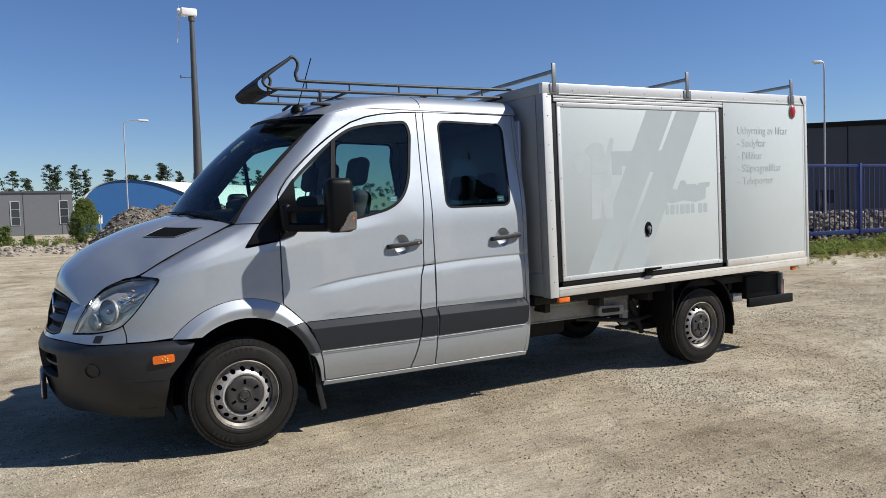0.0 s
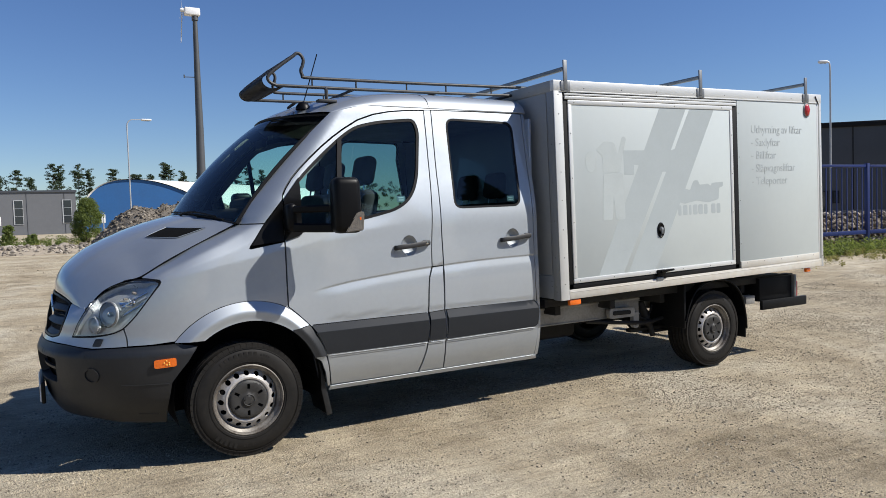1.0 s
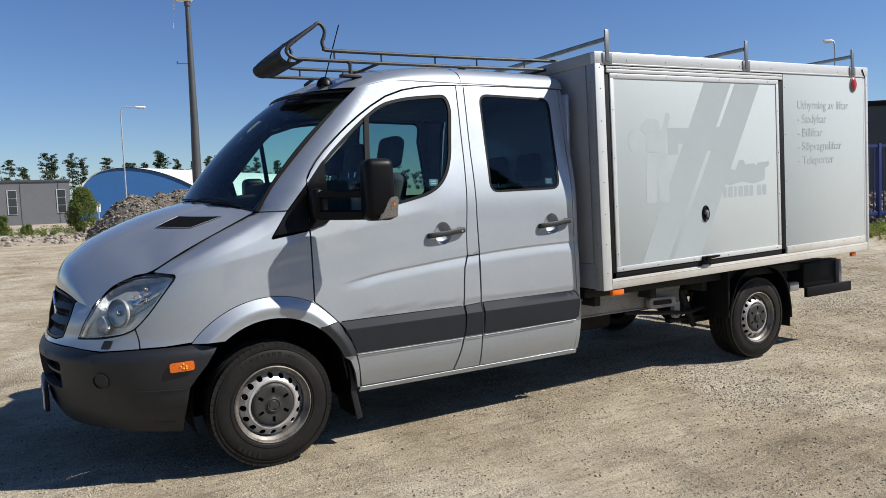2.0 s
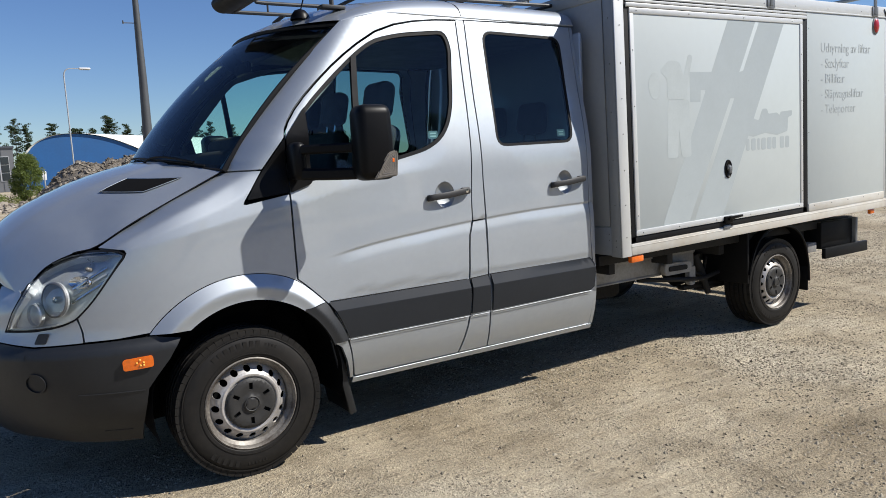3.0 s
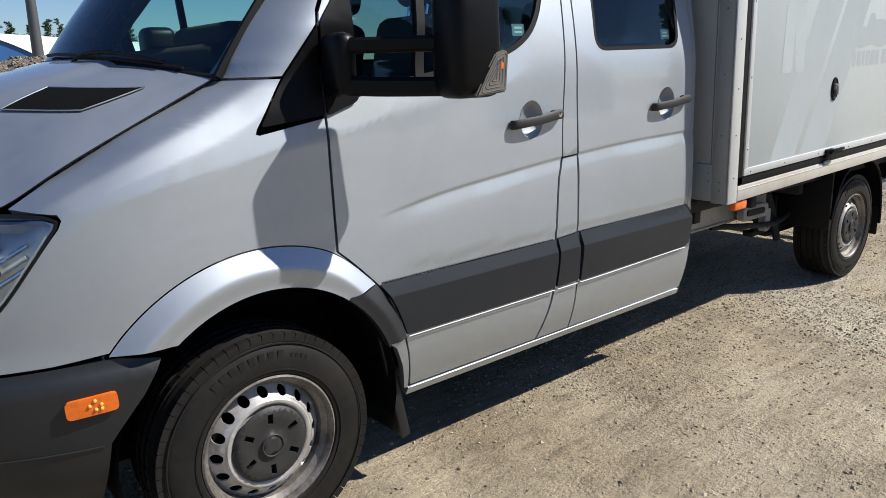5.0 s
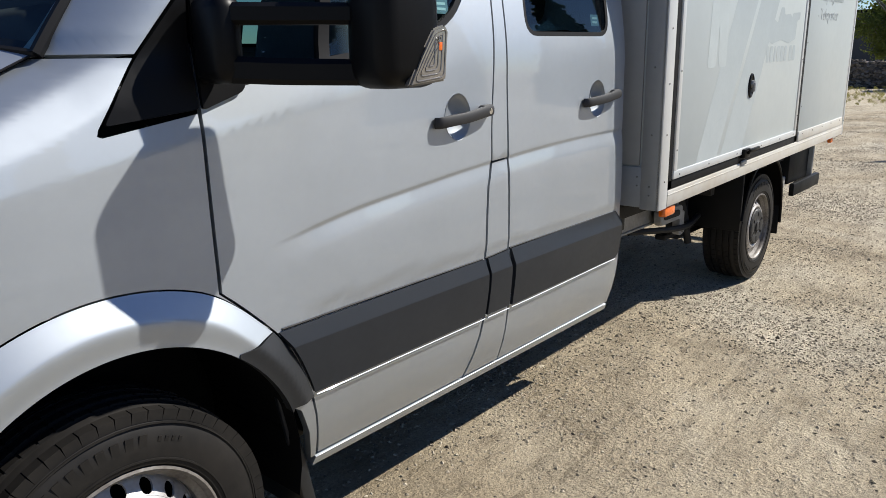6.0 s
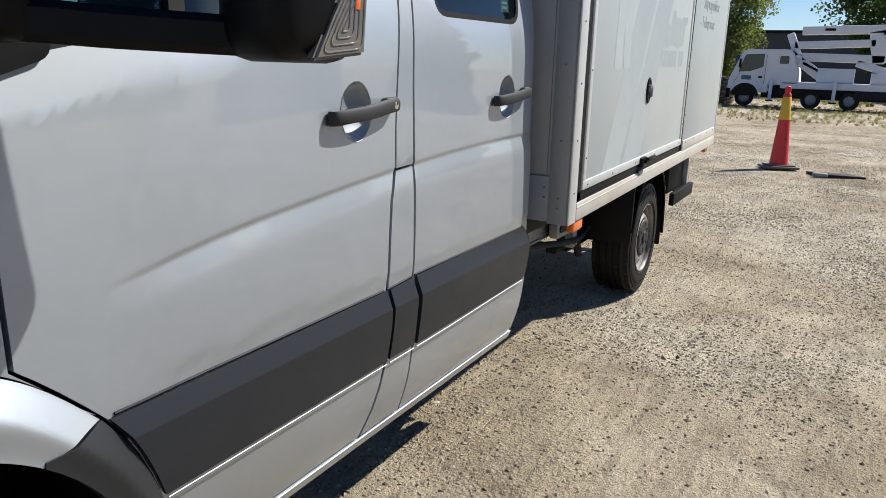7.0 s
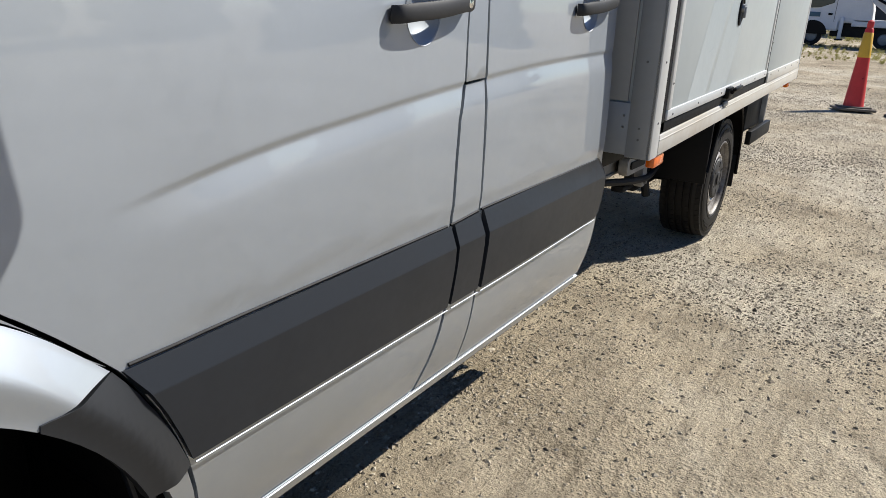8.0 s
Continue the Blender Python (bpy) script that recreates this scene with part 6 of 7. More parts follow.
# ---- far side of the yard ----
GREYCLAD = mat("grey_cladding", (0.13, 0.135, 0.145), 0.55, vary=.12, scale=.5)
DARKCLAD = mat("dark_cladding", (0.055, 0.062, 0.075), 0.5, vary=.12, scale=.5)
WHITEFRAME = mat("white_frame", (0.42, 0.43, 0.44), 0.5)
DARKGLASS = mat("dark_glass", (0.03, 0.035, 0.04), 0.08)
BLUECLOTH = mat("blue_sheet", (0.012, 0.09, 0.26), 0.5, vary=.15, scale=.3)
WHITECLOTH = mat("white_sheet", (0.72, 0.70, 0.64), 0.6, vary=.08, scale=.2)
BLUEPAINT = mat("blue_paint", (0.010, 0.024, 0.125), 0.4, vary=.2, scale=3)
LAMPGREY = mat("lamp_grey", (0.45, 0.46, 0.47), 0.45, 0.5, vary=.15, scale=5)
TURBINE = mat("turbine_pole", (0.075, 0.08, 0.085), 0.5, 0.2, vary=.25, scale=.7)
WHITEPAINT = mat("white_paint", (0.75, 0.75, 0.74), 0.4, vary=.1, scale=2)

# grey hall
gh = thing("grey_building", "low grey clad industrial building with tall narrow windows", "building")
part("wall", box((-32, 145, 0), (6.9, 175, 7.6), 0), GREYCLAD, gh)
part("roof_edge", box((-32.2, 144.8, 7.6), (7.1, 175, 7.95), 0), DARKCLAD, gh)
for k in range(7):
    part("panel_joint", box((5.0 - 6 * k, 144.94, 0), (5.06 - 6 * k, 145.0, 7.6), 0), DARKCLAD, gh)
for x in (-2.3, 5.4, -12, -20):
    w = part("window", box((x - .75, 144.9, 1.9), (x + .75, 145.02, 6.2), 0), WHITEFRAME, gh)
    for k in range(3):
        part("pane", box((x - .55, 144.86, 2.0 + 1.4 * k), (x + .69, 144.92, 3.3 + 1.4 * k), 0), DARKGLASS, w)

# blue barrel hall
bh = thing("arched_hall", "blue arched hall with a white curved roof", "building")


def hall_z(k):
    return 2.6 + 7.7 * max(0, 1 - abs(2 * k ** .64 - 1) ** 2.2)


bm = bmesh.new()
N = 40
x0, x1 = 7.8, 36.0
tops = [bm.verts.new((x0 + (x1 - x0) * k / N, 154, hall_z(k / N))) for k in range(N + 1)]
bots = [bm.verts.new((x0 + (x1 - x0) * k / N, 154, 0)) for k in range(N + 1)]
for k in range(N):
    bm.faces.new((bots[k], bots[k + 1], tops[k + 1], tops[k]))
part("gable", bm, BLUECLOTH, bh)
bm = bmesh.new()
for k in range(N):
    a = [(x0 + (x1 - x0) * kk / N, 153.6, hall_z(kk / N) + .12) for kk in (k, k + 1)]
    b = [(p[0] + 52, p[1] + 50, p[2]) for p in a]
    bm.faces.new([bm.verts.new(p) for p in (a[0], a[1], b[1], b[0])])
part("roof", bm, WHITECLOTH, bh)
bm = box((36.2, 154.2, 0), (38, 200, 2.6), 0)
part("side_wall", bm, BLUECLOTH, bh)


def street_lamp(x, y, h, yaw, reach, label, head=.75):
    t = thing("street_lamp", label, "street lamp", Matrix.Translation((x, y, 0)) @ pose(0, 0, 0, 0, 0, yaw))
    line = [(0, 0, 0), (0, 0, h * .5), (0, 0, h - .5)] + [(reach * .35 * (1 - math.cos(a)), 0, h - .5 + .5 * math.sin(a)) for a in (.4, .8, 1.2, 1.57)] + [(reach, 0, h + .02)]
    part("pole", tube(line, h * .0058, 8, r_end=h * .0034), LAMPGREY, t)
    part("lamp_head", box((reach - .1, -.14 * head / .75, h - .06), (reach - .1 + head, .14 * head / .75, h + .08), .06, None, 3), WHITEPAINT, t)
    part("lens", box((reach + .02, -.11 * head / .75, h - .09), (reach - .2 + head, .11 * head / .75, h - .05), .02), CLEARLENS, t)
    return t


street_lamp(5.75, 54.86, 9.3, -2, 1.1, "tall curved grey street lamp behind the heap")
street_lamp(34.3, 17.7, 8.5, 150, .22, "grey street lamp behind the fence", .48)

# wind turbine
wt = thing("wind_turbine", "small white wind turbine on a dark tapered pole", "wind turbine", Matrix.Translation((16.9, 83.4, 0)))
part("pole", tube([(-.15, 0, -.2), (.02, 0, 12), (.05, 0, 24.9)], .62, 16, r_end=.26), TURBINE, wt)
part("collar", tube([(.05, 0, 24.7), (.05, 0, 25.2)], .36, 12), TURBINE, wt)
part("nacelle", box((-1.15, -.45, 25.2), (.62, .45, 26.1), .16, None, 3), WHITEPAINT, wt)
hub = Vector((-1.35, -.1, 25.75))
part("hub", lathe([(.001, -.28), (.2, -.2), (.26, 0), (.2, .2), (.001, .25)], 14, Matrix.Translation(hub) @ pose(0, 0, 0, 0, 0, 90)), WHITEPAINT, wt)
for dx, dy, dz, ln in ((-.02, .15, 1, 2.4), (-.28, -.75, -.62, 2.2), (.02, .5, -.87, 3.6)):
    d = Vector((dx, dy, dz)).normalized()
    side = d.cross(Vector((1, 0, 0))).normalized()
    bm = bmesh.new()
    for k in range(6):
        f = k / 5
        c = hub + d * (.2 + ln * f)
        w = .26 * (1 - .75 * f)
        bm.verts.new(c - side * w + Vector((-.03, 0, 0)))
        bm.verts.new(c + side * w + Vector((.03, 0, 0)))
    bm.verts.ensure_lookup_table()
    for k in range(5):
        bm.faces.new((bm.verts[2 * k], bm.verts[2 * k + 1], bm.verts[2 * k + 3], bm.verts[2 * k + 2]))
    bmesh.ops.solidify(bm, geom=bm.faces[:], thickness=.05)
    part("blade", bm, WHITEPAINT, wt)
part("side_arm", add_tube(tube([(0, 0, 18.2), (-1.5, -.3, 18.1)], .05, 6), [(-1.5, -.3, 18.0), (-1.5, -.3, 18.35)], .07, 6), TURBINE, wt)

# bush and undergrowth on the left
rnd = random.Random(8)
bs = thing("bush", "bushy green shrub beside the rubble heap", "bush", Matrix.Translation((2.75, 55, 0)))
cl = []
for k in range(150):
    f = rnd.random() ** .8
    w = 1.25 * math.sin(math.pi * min(1, .12 + .80 * f)) ** .7 * rnd.uniform(.45, 1.0) * (1 - .35 * f)
    a = rnd.uniform(0, math.tau)
    cl.append((Vector((w * math.cos(a), w * math.sin(a), .25 + 3.1 * f)), rnd.uniform(.16, .36)))
V, F = leaf_cloud(cl, 90, .042, rnd)
from_lists("foliage", V, F, BUSHLEAF, bs)
part("stems", add_tube(tube([(0, 0, 0), (.2, 0, 2)], .05, 6), [(0, 0, 0), (-.4, .2, 1.8)], .04, 6), BARK, bs)


for x, y, h, w in ((-4.9, 50, 1.75, .85), (-3.3, 50.5, 1.65, .55), (-2.2, 50, 1.35, .6), (-.9, 51, .8, .6)):
    sb = thing("shrub", "small green shrub at the edge of the yard", "shrub", Matrix.Translation((x, y, 0)), group="shrubs by the bank")
    cl = []
    for k in range(46):
        f, a = rnd.random(), rnd.uniform(0, math.tau)
        q = w * (1 - .7 * f) * rnd.uniform(.2, 1)
        cl.append((Vector((q * math.cos(a), q * math.sin(a), .1 + h * f)), rnd.uniform(.10, .24)))
    V, F = leaf_cloud(cl, 70, .045, rnd)
    from_lists("foliage", V, F, BUSHLEAF, sb)
    part("stems", add_tube(tube([(0, 0, 0), (.08, 0, h * .8)], .02, 5), [(0, 0, 0), (-.15, .1, h * .6)], .018, 5), BARK, sb)


def scrub(name, label, area, count, size, seed, material=None):
    r = random.Random(seed)
    cl = []
    for _ in range(count):
        x, y = r.uniform(area[0], area[1]), r.uniform(area[2], area[3])
        s = size * r.uniform(.4, 1.2)
        cl.append((Vector((x, y, s * .55)), s * .7))
    V, F = leaf_cloud(cl, 130, size * .065, r)
    return tagged(from_lists(name, V, F, material or BUSHLEAF), label, "plants", kind="stuff")


scrub("undergrowth", "low green scrub behind the rubble", (-26, 2, 44, 60), 130, .62, 21)
scrub("weeds", "dry grass and weeds", (-26, 12, 43, 75), 220, .35, 22, DRYGRASS)
for k in range(3):
    bl = thing("boulder", "pale broken boulder in the rubble row", "boulder", Matrix.Translation((-2.0 + 2.6 * k, 41 + .4 * k, .25)))
    bm = bmesh.new()
    bmesh.ops.create_icosphere(bm, subdivisions=2, radius=.42)
    for v in bm.verts:
        v.co *= 1 + .35 * noise.noise(v.co * 3 + Vector((k * 7, 0, 0)))
        v.co.z *= .65
    part("rock", bm, RUBBLE, bl)
# marker posts
for x, y in ((-3.0, 60), (4.4, 62)):
    mp = thing("marker_post", "thin white-topped marker post", "post", Matrix.Translation((x, y, 0)))
    part("post", tube([(0, 0, 0), (0, 0, 2.4)], .05, 6), LAMPGREY, mp)
    part("cap", box((-.16, -.03, 1.6), (.16, .03, 2.3), .02), WHITEPAINT, mp)

# pines along the skyline
rnd = random.Random(14)
for x, h in ((-20, 16), (-13, 15), (-7.7, 15.5), (-3, 17), (.5, 15), (6, 18.6), (7.3, 18.2), (12.4, 18.6), (15, 17), (21.3, 17.2), (27, 16), (28.3, 15.8), (31.8, 16), (35.7, 19.3), (36.8, 18.6), (41.2, 17), (46, 16), (50, 17.5), (53, 18), (57, 17), (61, 18.5), (65, 17), (72, 16)):
    pine(x, 228 + rnd.uniform(-1, 1), h, int(100 + x * 7), bare=rnd.uniform(.40, .62), spread=rnd.uniform(.07, .12))
r = random.Random(15)
V, F = leaf_cloud([(Vector((-60 + 190 * k / 420, 232 + r.uniform(-4, 4), 15.2 * r.random() ** .35 * (.84 + .30 * noise.noise((k * .09, 3, 1))))), r.uniform(.6, 1.3)) for k in range(420)], 70, .16, r)
tagged(from_lists("far_wood", V, F, NEEDLE), "dark far wood along the horizon", "wood", kind="stuff")

# ---- right side: dark hall, gabion wall, blue fence ----
HALL = Matrix.Translation((48.3, 27.7, 0)) @ pose(0, 0, 0, 0, 0, -41)
dh = thing("dark_building", "long dark grey warehouse behind the blue fence", "building", HALL)
part("wall", box((-10, 0, 0), (14, 18, 6.75), 0), DARKCLAD, dh)
part("roof_edge", box((-10.2, -.15, 6.75), (14.2, 18, 7.12), .02), SEAL, dh)
part("plinth", box((-10, -.06, 0), (14, .02, .85), 0), GREYCLAD, dh)
for k in range(8):
    part("panel_joint", box((-9.5 + 3 * k, -.03, .9), (-9.44 + 3 * k, .01, 6.75), 0), SEAL, dh)
for lo, hi in (((.42, -.09, .2), (.85, .03, 2.25)), ((1.15, -.06, 1.35), (1.6, .03, 2.25)), ((5.2, -.06, 1.35), (6.4, .03, 2.25))):
    w = part("window", box(lo, hi, 0), SEAL, dh)
    part("pane", box((lo[0] + .06, lo[1] - .01, lo[2] + .06), (hi[0] - .06, lo[1] + .02, hi[2] - .06), 0), DARKGLASS, w)

A, Bp = Vector((13.6, 8.9, 0)), Vector((34.0, 7.4, 0))
fen = thing("metal_fence", "blue painted steel bar fence on posts", "fence")
fd = (Bp - A).normalized()
flen = (Bp - A).length
turn = fd.to_track_quat("X", "Z").to_matrix().to_4x4()
n = 8
for k in range(n + 1):
    p = A + fd * (flen * k / n)
    part("post", box((-.055, -.055, 0), (.055, .055, 2.62), .006, Matrix.Translation(p) @ turn), BLUEPAINT, fen)
    if k < n:
        for z0, z1 in ((2.50, 2.58), (.46, .58)):
            part("rail", box((.056, -.03, z0), (flen / n - .056, .03, z1), .006, Matrix.Translation(p) @ turn), BLUEPAINT, fen)
        for q in range(1, 11):
            part("bar", box((-.013, -.013, .59), (.013, .013, 2.49), 0, Matrix.Translation(p + fd * (flen / n * q / 11)) @ turn), BLUEPAINT, fen)
# stone baskets behind the fence
gw = thing("gabion_wall", "low wall of stones in wire baskets", "wall")
g0, g1 = A + Vector((1, 1.9, 0)), Bp + Vector((-6, 1.9, 0))
part("core", box((0, -.3, 0), ((g1 - g0).length, .3, 1.05), 0, Matrix.Translation(g0) @ turn), EARTH, gw)


def gabion(rnd):
    k = rnd.random()
    p = g0.lerp(g1, k)
    return p.x + rnd.uniform(-.1, .1), p.y - .3 + rnd.uniform(-.08, .08), rnd.uniform(.05, 1.12)


st = stones("gabion_stones", "rough stones filling the baskets", RUBBLE, 1500, gabion, lambda r: .06 + .06 * r.random(), 32)
scrub("fence_grass", "green weeds growing along the fence", (13.8, 33, 6.9, 8.3), 260, .34, 33)
scrub("verge", "dry grass verge", (13, 33, 5.2, 7.4), 200, .16, 34, DRYGRASS)

# ---- beyond the truck: traffic cone, lift truck, trees ----
CONERED = mat("cone_red", (0.62, 0.035, 0.03), 0.5, vary=.2, scale=6)
CONEYELLOW = mat("cone_yellow", (0.72, 0.42, 0.03), 0.45, vary=.15, scale=8)
cone = thing("traffic_cone", "tall red and yellow traffic cone on a flat base", "traffic cone", Matrix.Translation((11.95, -.18, 0)) @ pose(0, 0, 0, 0, 2.2, 20) @ Matrix.Diagonal((.88, .88, .85, 1)))


def ring_z(prof):
    return lathe([(r, z) for r, z in prof], 24, pose(0, 0, 0, 90, 0, 0))


part("base", add_box(box((-.28, -.28, 0), (.28, .28, .045), .02), (-.22, -.22, .045), (.22, .22, .07), .01), EARTH, cone)
part("lower_body", ring_z([(.155, .07), (.15, .09), (.092, .86)]), CONERED, cone, "red plastic cone body")
part("yellow_band", ring_z([(.093, .86), (.096, .862), (.070, 1.25), (.066, 1.255)]), CONEYELLOW, cone, "yellow band")
part("top", ring_z([(.066, 1.255), (.060, 1.31), (.045, 1.33), (.050, 1.38), (.045, 1.43), (.02, 1.45), (.001, 1.452)]), CONERED, cone)
part("slot", box((-.115, -.03, .42), (-.105, .0, .54), .004), SEAL, cone)
mh = thing("flat_stone", "flat grey slab lying in the gravel", "stone", Matrix.Translation((11.6, -.95, .0)))
part("slab", box((-.28, -.32, -.02), (.22, .30, .025), .01, pose(0, 0, 0, 2, 3, 25)), CHASSISDARK, mh)
part("lump", box((-.35, .12, .0), (-.22, .32, .06), .03, pose(0, 0, 0, 0, 0, 10)), CHASSIS, mh)

# lift truck, cab towards +y, seen from its side
lt = thing("lift_truck", "white boom lift truck parked at the far edge", "truck", Matrix.Translation((35.6, 0, 0)))

def lp(name, lo, hi, material, parent=None, bev=.03, label="", m=None):
    return part(name, box(lo, hi, bev, m), material, parent or lt, label)


bm = bmesh.new()
prof = [(3.98, .62), (3.98, 1.10), (3.86, 1.42), (3.52, 2.28), (3.36, 2.42), (1.75, 2.45), (1.50, 2.36), (1.22, 1.60), (1.16, 1.02), (1.30, .95), (2.30, .95), (2.30, .62)]
a = [bm.verts.new((-.85, y, z)) for y, z in prof]
b = [bm.verts.new((1.05, y, z)) for y, z in prof]
bm.faces.new(a[::-1])
bm.faces.new(b)
for k in range(len(prof)):
    bm.faces.new((a[k], a[(k + 1) % len(prof)], b[(k + 1) % len(prof)], b[k]))
bmesh.ops.recalc_face_normals(bm, faces=bm.faces[:])
bmesh.ops.bevel(bm, geom=bm.edges[:], offset=.05, segments=2, affect="EDGES")
cab = part("cab", bm, WHITEPAINT, lt, "white forward-control cab")
def side_plate(loop, depth=-.866):
    bm = bmesh.new()
    a = [bm.verts.new((depth, p[0], p[1])) for p in loop]
    b = [bm.verts.new((-.845, p[0], p[1])) for p in loop]
    bm.faces.new(a)
    bm.faces.new(b[::-1])
    for k in range(len(loop)):
        q = (k + 1) % len(loop)
        bm.faces.new((a[k], b[k], b[q], a[q]))
    bmesh.ops.recalc_face_normals(bm, faces=bm.faces[:])
    return bm


part("side_window", side_plate(rounded([(3.60, 1.46), (3.36, 2.20), (2.60, 2.24), (2.60, 1.70), (3.10, 1.50)], .05, 3)), DARKGLASS, cab)
part("rear_window", side_plate(rounded([(1.62, 1.84), (1.62, 2.16), (1.98, 2.16), (1.98, 1.84)], .06, 3)), DARKGLASS, cab)
for y in (2.50, 3.72):
    part("door_gap", side_plate([(y, .98), (y + .015, .98), (y + .015 - .2 * (y > 3), 2.2 if y < 3 else 1.5), (y - .2 * (y > 3), 2.2 if y < 3 else 1.5)], -.856), SEAL, cab)
part("mirror", box((-1.06, 3.50, 1.62), (-.92, 3.58, 2.02), .03), BLACK, cab)
part("wheel_arch", side_plate([(3.25 + .56 * math.cos(math.pi * k / 14), .46 + .54 * math.sin(math.pi * k / 14)) for k in range(15)], -.870), BLACK, cab)
lp("windscreen", (-.7, 3.62, 1.45), (.9, 3.80, 2.20), DARKGLASS, cab, .03)
lp("front_bumper", (-.88, 3.85, .35), (1.08, 4.02, .75), BLACK, cab)
lp("door_handle", (-.880, 2.60, 1.22), (-.852, 2.76, 1.30), BLACK, cab, .005)
lp("badge_bar", (-.868, 3.05, 1.14), (-.855, 3.45, 1.32), STICKER, cab, .01)
lp("chassis", (-.6, -3.6, .40), (.8, 2.6, .92), CHASSISDARK)
lp("side_skirt", (-.85, -2.6, .82), (-.70, 1.85, 1.02), WHITEPAINT)
lp("tool_box", (-.85, -2.4, .45), (-.3, -1.0, .80), CHASSISDARK)
lp("deck", (-.85, -3.4, 1.0), (1.05, 1.8, 1.10), WHITEPAINT)
for y in (3.25, .60, -.85):
    t = part("tyre", lathe([(.22, -.12), (.36, -.13), (.385, -.10), (.385, .10), (.36, .13), (.22, .12)], 28, Matrix.Translation((-.70, y, .385)) @ pose(0, 0, 0, 0, 0, 90)), RUBBER, lt, "black tyre")
    part("rim", lathe([(.23, .10), (.2, .06), (.06, .08), (.001, .08)], 20, Matrix.Translation((-.70, y, .385)) @ pose(0, 0, 0, 0, 0, 90)), GALV, t)
for y in (2.2, -.25):
    lp("outrigger", (-.98, y - .07, .30), (-.86, y + .07, 1.15), WHITEPAINT, None, .02)
    lp("outrigger_foot", (-1.05, y - .15, .26), (-.78, y + .15, .32), CHASSISDARK, None, .01)


def beam(y0, z0, y1, z1, hgt, x0=-.45, x1=-.05, name="boom", label=""):
    a, b = Vector((0, y0, z0)), Vector((0, y1, z1))
    d = (b - a)
    m = Matrix.Translation(a) @ Matrix.Rotation(math.atan2(d.z, d.y), 4, "X")
    return part(name, box((x0, 0, -hgt / 2), (x1, d.length, hgt / 2), .03, m), WHITEPAINT, lt, label)


beam(-2.6, 3.32, 1.3, 3.22, .34, label="white telescopic boom")
beam(-1.5, 2.75, 1.55, 2.62, .30)
beam(-1.9, 2.10, 1.2, 2.15, .34)
beam(-1.75, 1.95, -1.5, 3.25, .62)
beam(1.35, 2.2, 1.75, 3.1, .30)
beam(.1, 1.15, 1.75, 2.35, .40, label="white slanting boom arm")
lp("turret", (-.6, -.9, 1.1), (.5, .5, 1.7), WHITEPAINT)
lp("name_bar", (-.462, .05, 3.22), (-.452, .45, 3.32), BLACK, None, 0)
beam(-2.2, 1.55, -.9, 1.95, .30)
lp("control_box", (-.7, -2.3, 1.1), (-.2, -1.5, 1.55), WHITEPAINT)
part("hydraulic_ram", tube([(-.5, .3, 1.5), (-.5, 1.1, 1.9)], .05, 8), BLACK, lt)
part("hose", tube(spline([(-.5, -1.7, 3.1), (-.55, -2.6, 3.5), (-.55, -2.9, 2.6), (-.5, -2.3, 1.8)], 6), .04, 6), BLACK, lt)
bk = part("basket", add_tube(tube([(-.9, -3.4, 1.25), (-.9, -2.3, 1.25), (-.9, -2.3, 2.2), (-.9, -3.4, 2.2)], .035, 6, True), [(-.9, -3.4, 1.7), (-.9, -2.3, 1.7)], .03, 6), LAMPGREY, lt, "grey tubular work basket")
for k in range(6):
    part("basket_bar", tube([(-.9, -3.3 + .19 * k, 1.25), (-.9, -3.3 + .19 * k, 2.2)], .018, 5), LAMPGREY, bk)
for k in range(6):
    part("warning_stripe", box((-.95, -3.45 + .2 * k, 1.0), (-.93, -3.35 + .2 * k, 1.22), 0, None), CONERED if k % 2 else WHITEPAINT, bk)
part("tail_lamp", box((-.6, -3.66, .70), (-.2, -3.60, .85), .01), REDLENS, lt)
lp("rear_box", (-.8, -3.7, .55), (.8, -3.3, 1.0), CHASSISDARK)

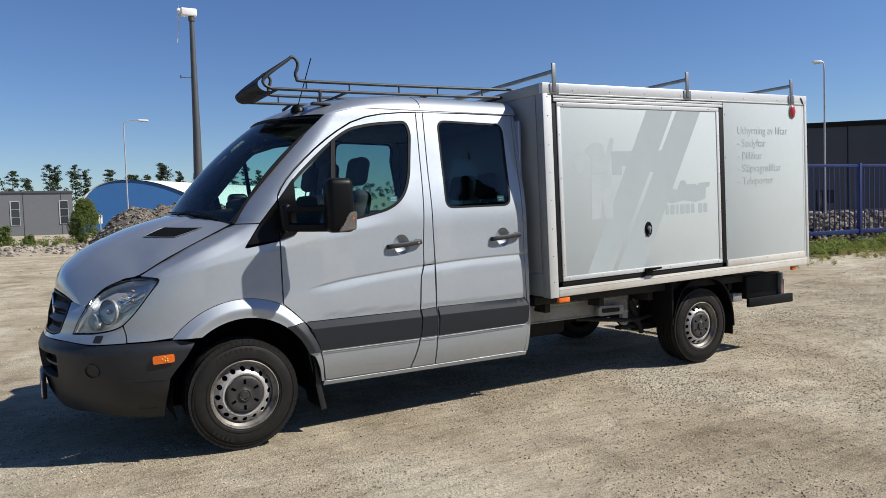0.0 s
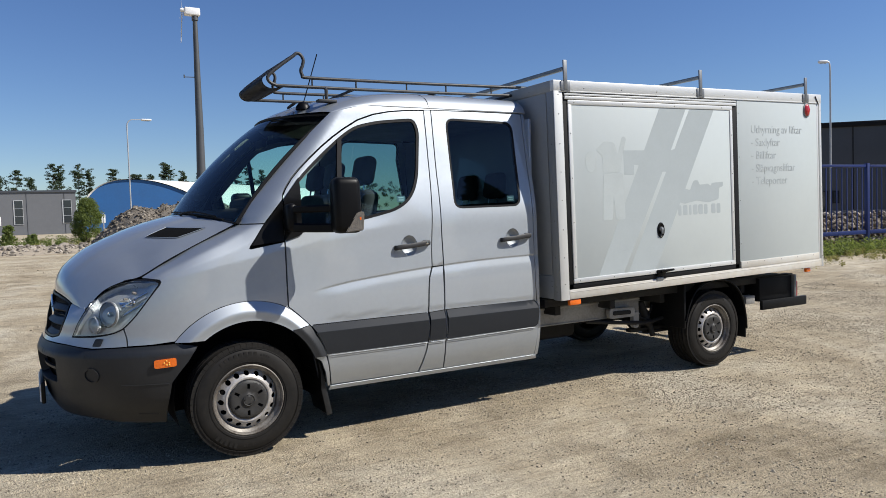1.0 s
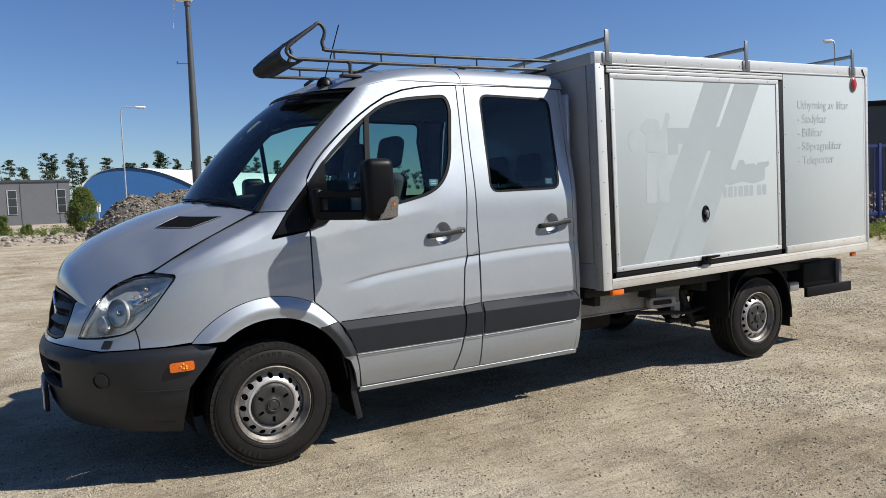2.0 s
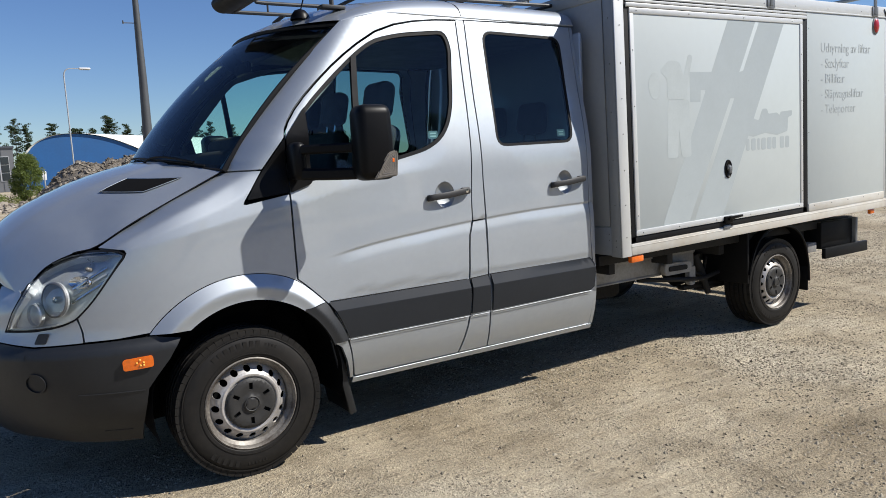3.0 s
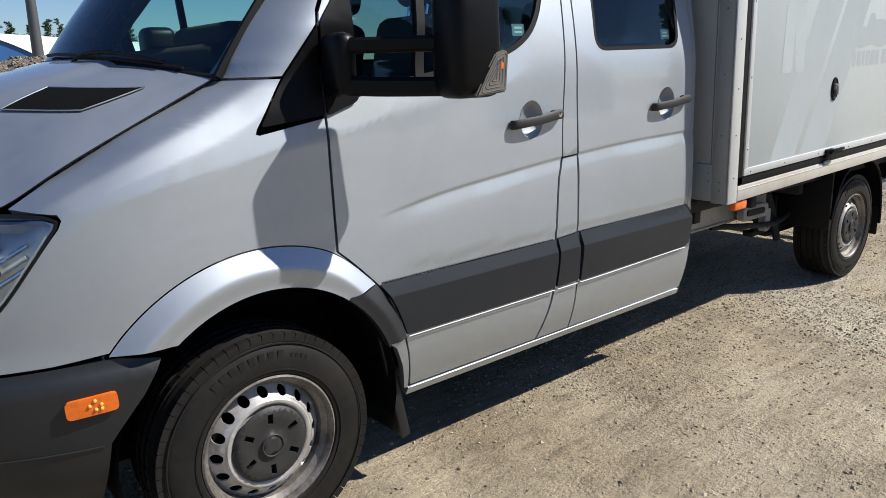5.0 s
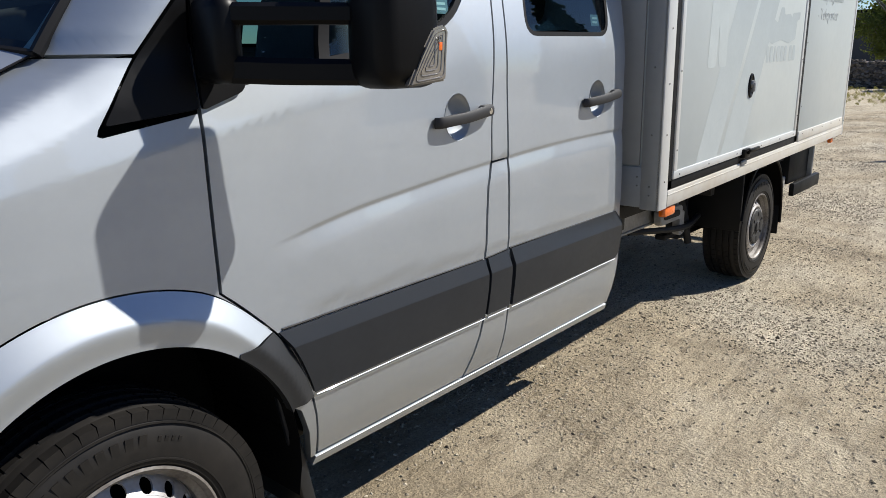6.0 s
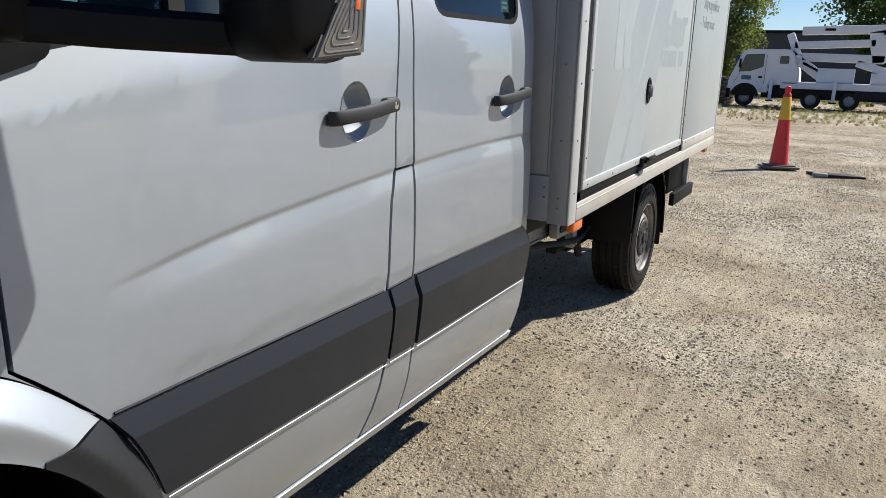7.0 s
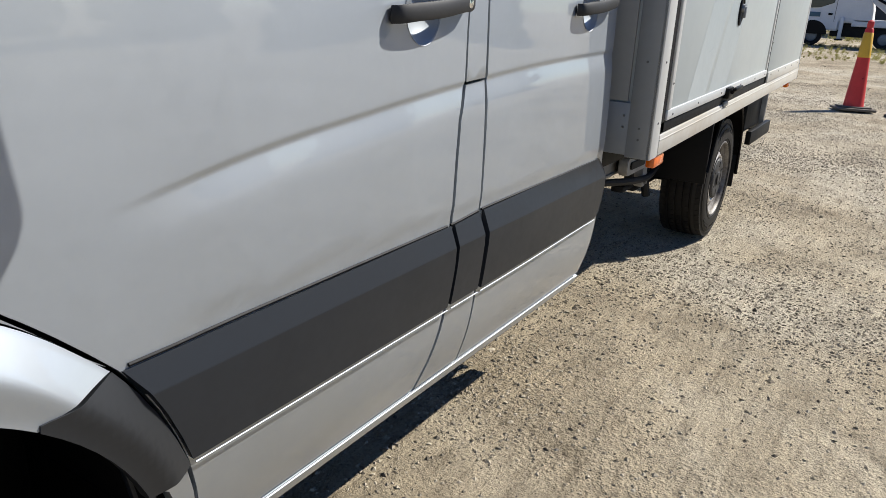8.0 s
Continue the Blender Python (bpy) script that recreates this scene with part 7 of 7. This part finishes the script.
# second white truck further along, mostly hidden
sw2 = thing("white_van", "white van parked beyond the lift truck", "van", Matrix.Translation((40, -4.5, 0)))
part("body", box((-1, -5, .4), (1, 0, 2.3), .15, None, 3), WHITEPAINT, sw2)
part("window", box((-1.02, -1.2, 1.4), (-.98, -.3, 2.0), .02), DARKGLASS, sw2)
for y in (-4, -1):
    part("wheel", lathe([(.05, -.1), (.3, -.12), (.34, -.08), (.34, .08)], 20, Matrix.Translation((-.95, y, .34)) @ pose(0, 0, 0, 0, 0, 90)), RUBBER, sw2)

# trees behind, and those that the windows mirror
tree(54, 7.6, 12, 3.3, "tall leafy birch behind the lift truck", 41, .075, BUSHLEAF, BIRCH, 260, 110, .12)
tree(60, -4.2, 13, 5.5, "broad dark green tree behind the lift truck", 42, .10, LEAF, None, 300, 130, .12)
tree(58, -10, 12, 5, "broad dark green tree behind the lift truck", 43, .12, LEAF, None, 220, 110, .12)
tree(46, 12, 8, 2.6, "leafy birch beside the fence", 44, .085, BUSHLEAF, BIRCH, 180, 80, .1)
fb = thing("far_building", "dark flat-roofed building among the trees", "building")
part("wall", box((72, -14, 0), (90, 14, 4.9), 0), DARKCLAD, fb)
part("roof_edge", box((71.8, -14.2, 4.9), (90, 14.2, 5.15), 0), SEAL, fb)
scrub("far_verge", "dry grass under the trees", (37, 60, -14, 14), 260, .4, 35, DRYGRASS)
scrub("dry_verge", "trampled dry grass before the lift truck", (24, 36.5, -9, 10), 1500, .10, 37, DRYGRASS)
gw2 = thing("stone_wall", "low wall of rough stones beside the yard", "wall")
part("core", box((37.0, 4.0, 0), (37.6, 11.5, 1.15), .1), EARTH, gw2)
stones("wall_stones", "rough stones stacked in the low wall", HEAPSTONE, 1500, lambda r: (36.98 + r.uniform(-.06, .04), r.uniform(4.05, 11.4), r.uniform(.05, 1.2)), lambda r: .06 + .07 * r.random(), 36)
for i, (x, y, h) in enumerate(((16.7, -32.4, 14.0), (21.3, -27.9, 15.6), (28.4, -24.3, 14.2), (34.7, -19.0, 12.6), (11, -36, 13), (24.8, -31, 12), (32, -26, 12), (6, -38, 14), (40, -22, 13))):
    spruce(x, y, h, 300 + i, "dense dark spruce across the road from the yard")
street_lamp(33.6, -24.4, 12, 120, .9, "tall grey street lamp across the road")
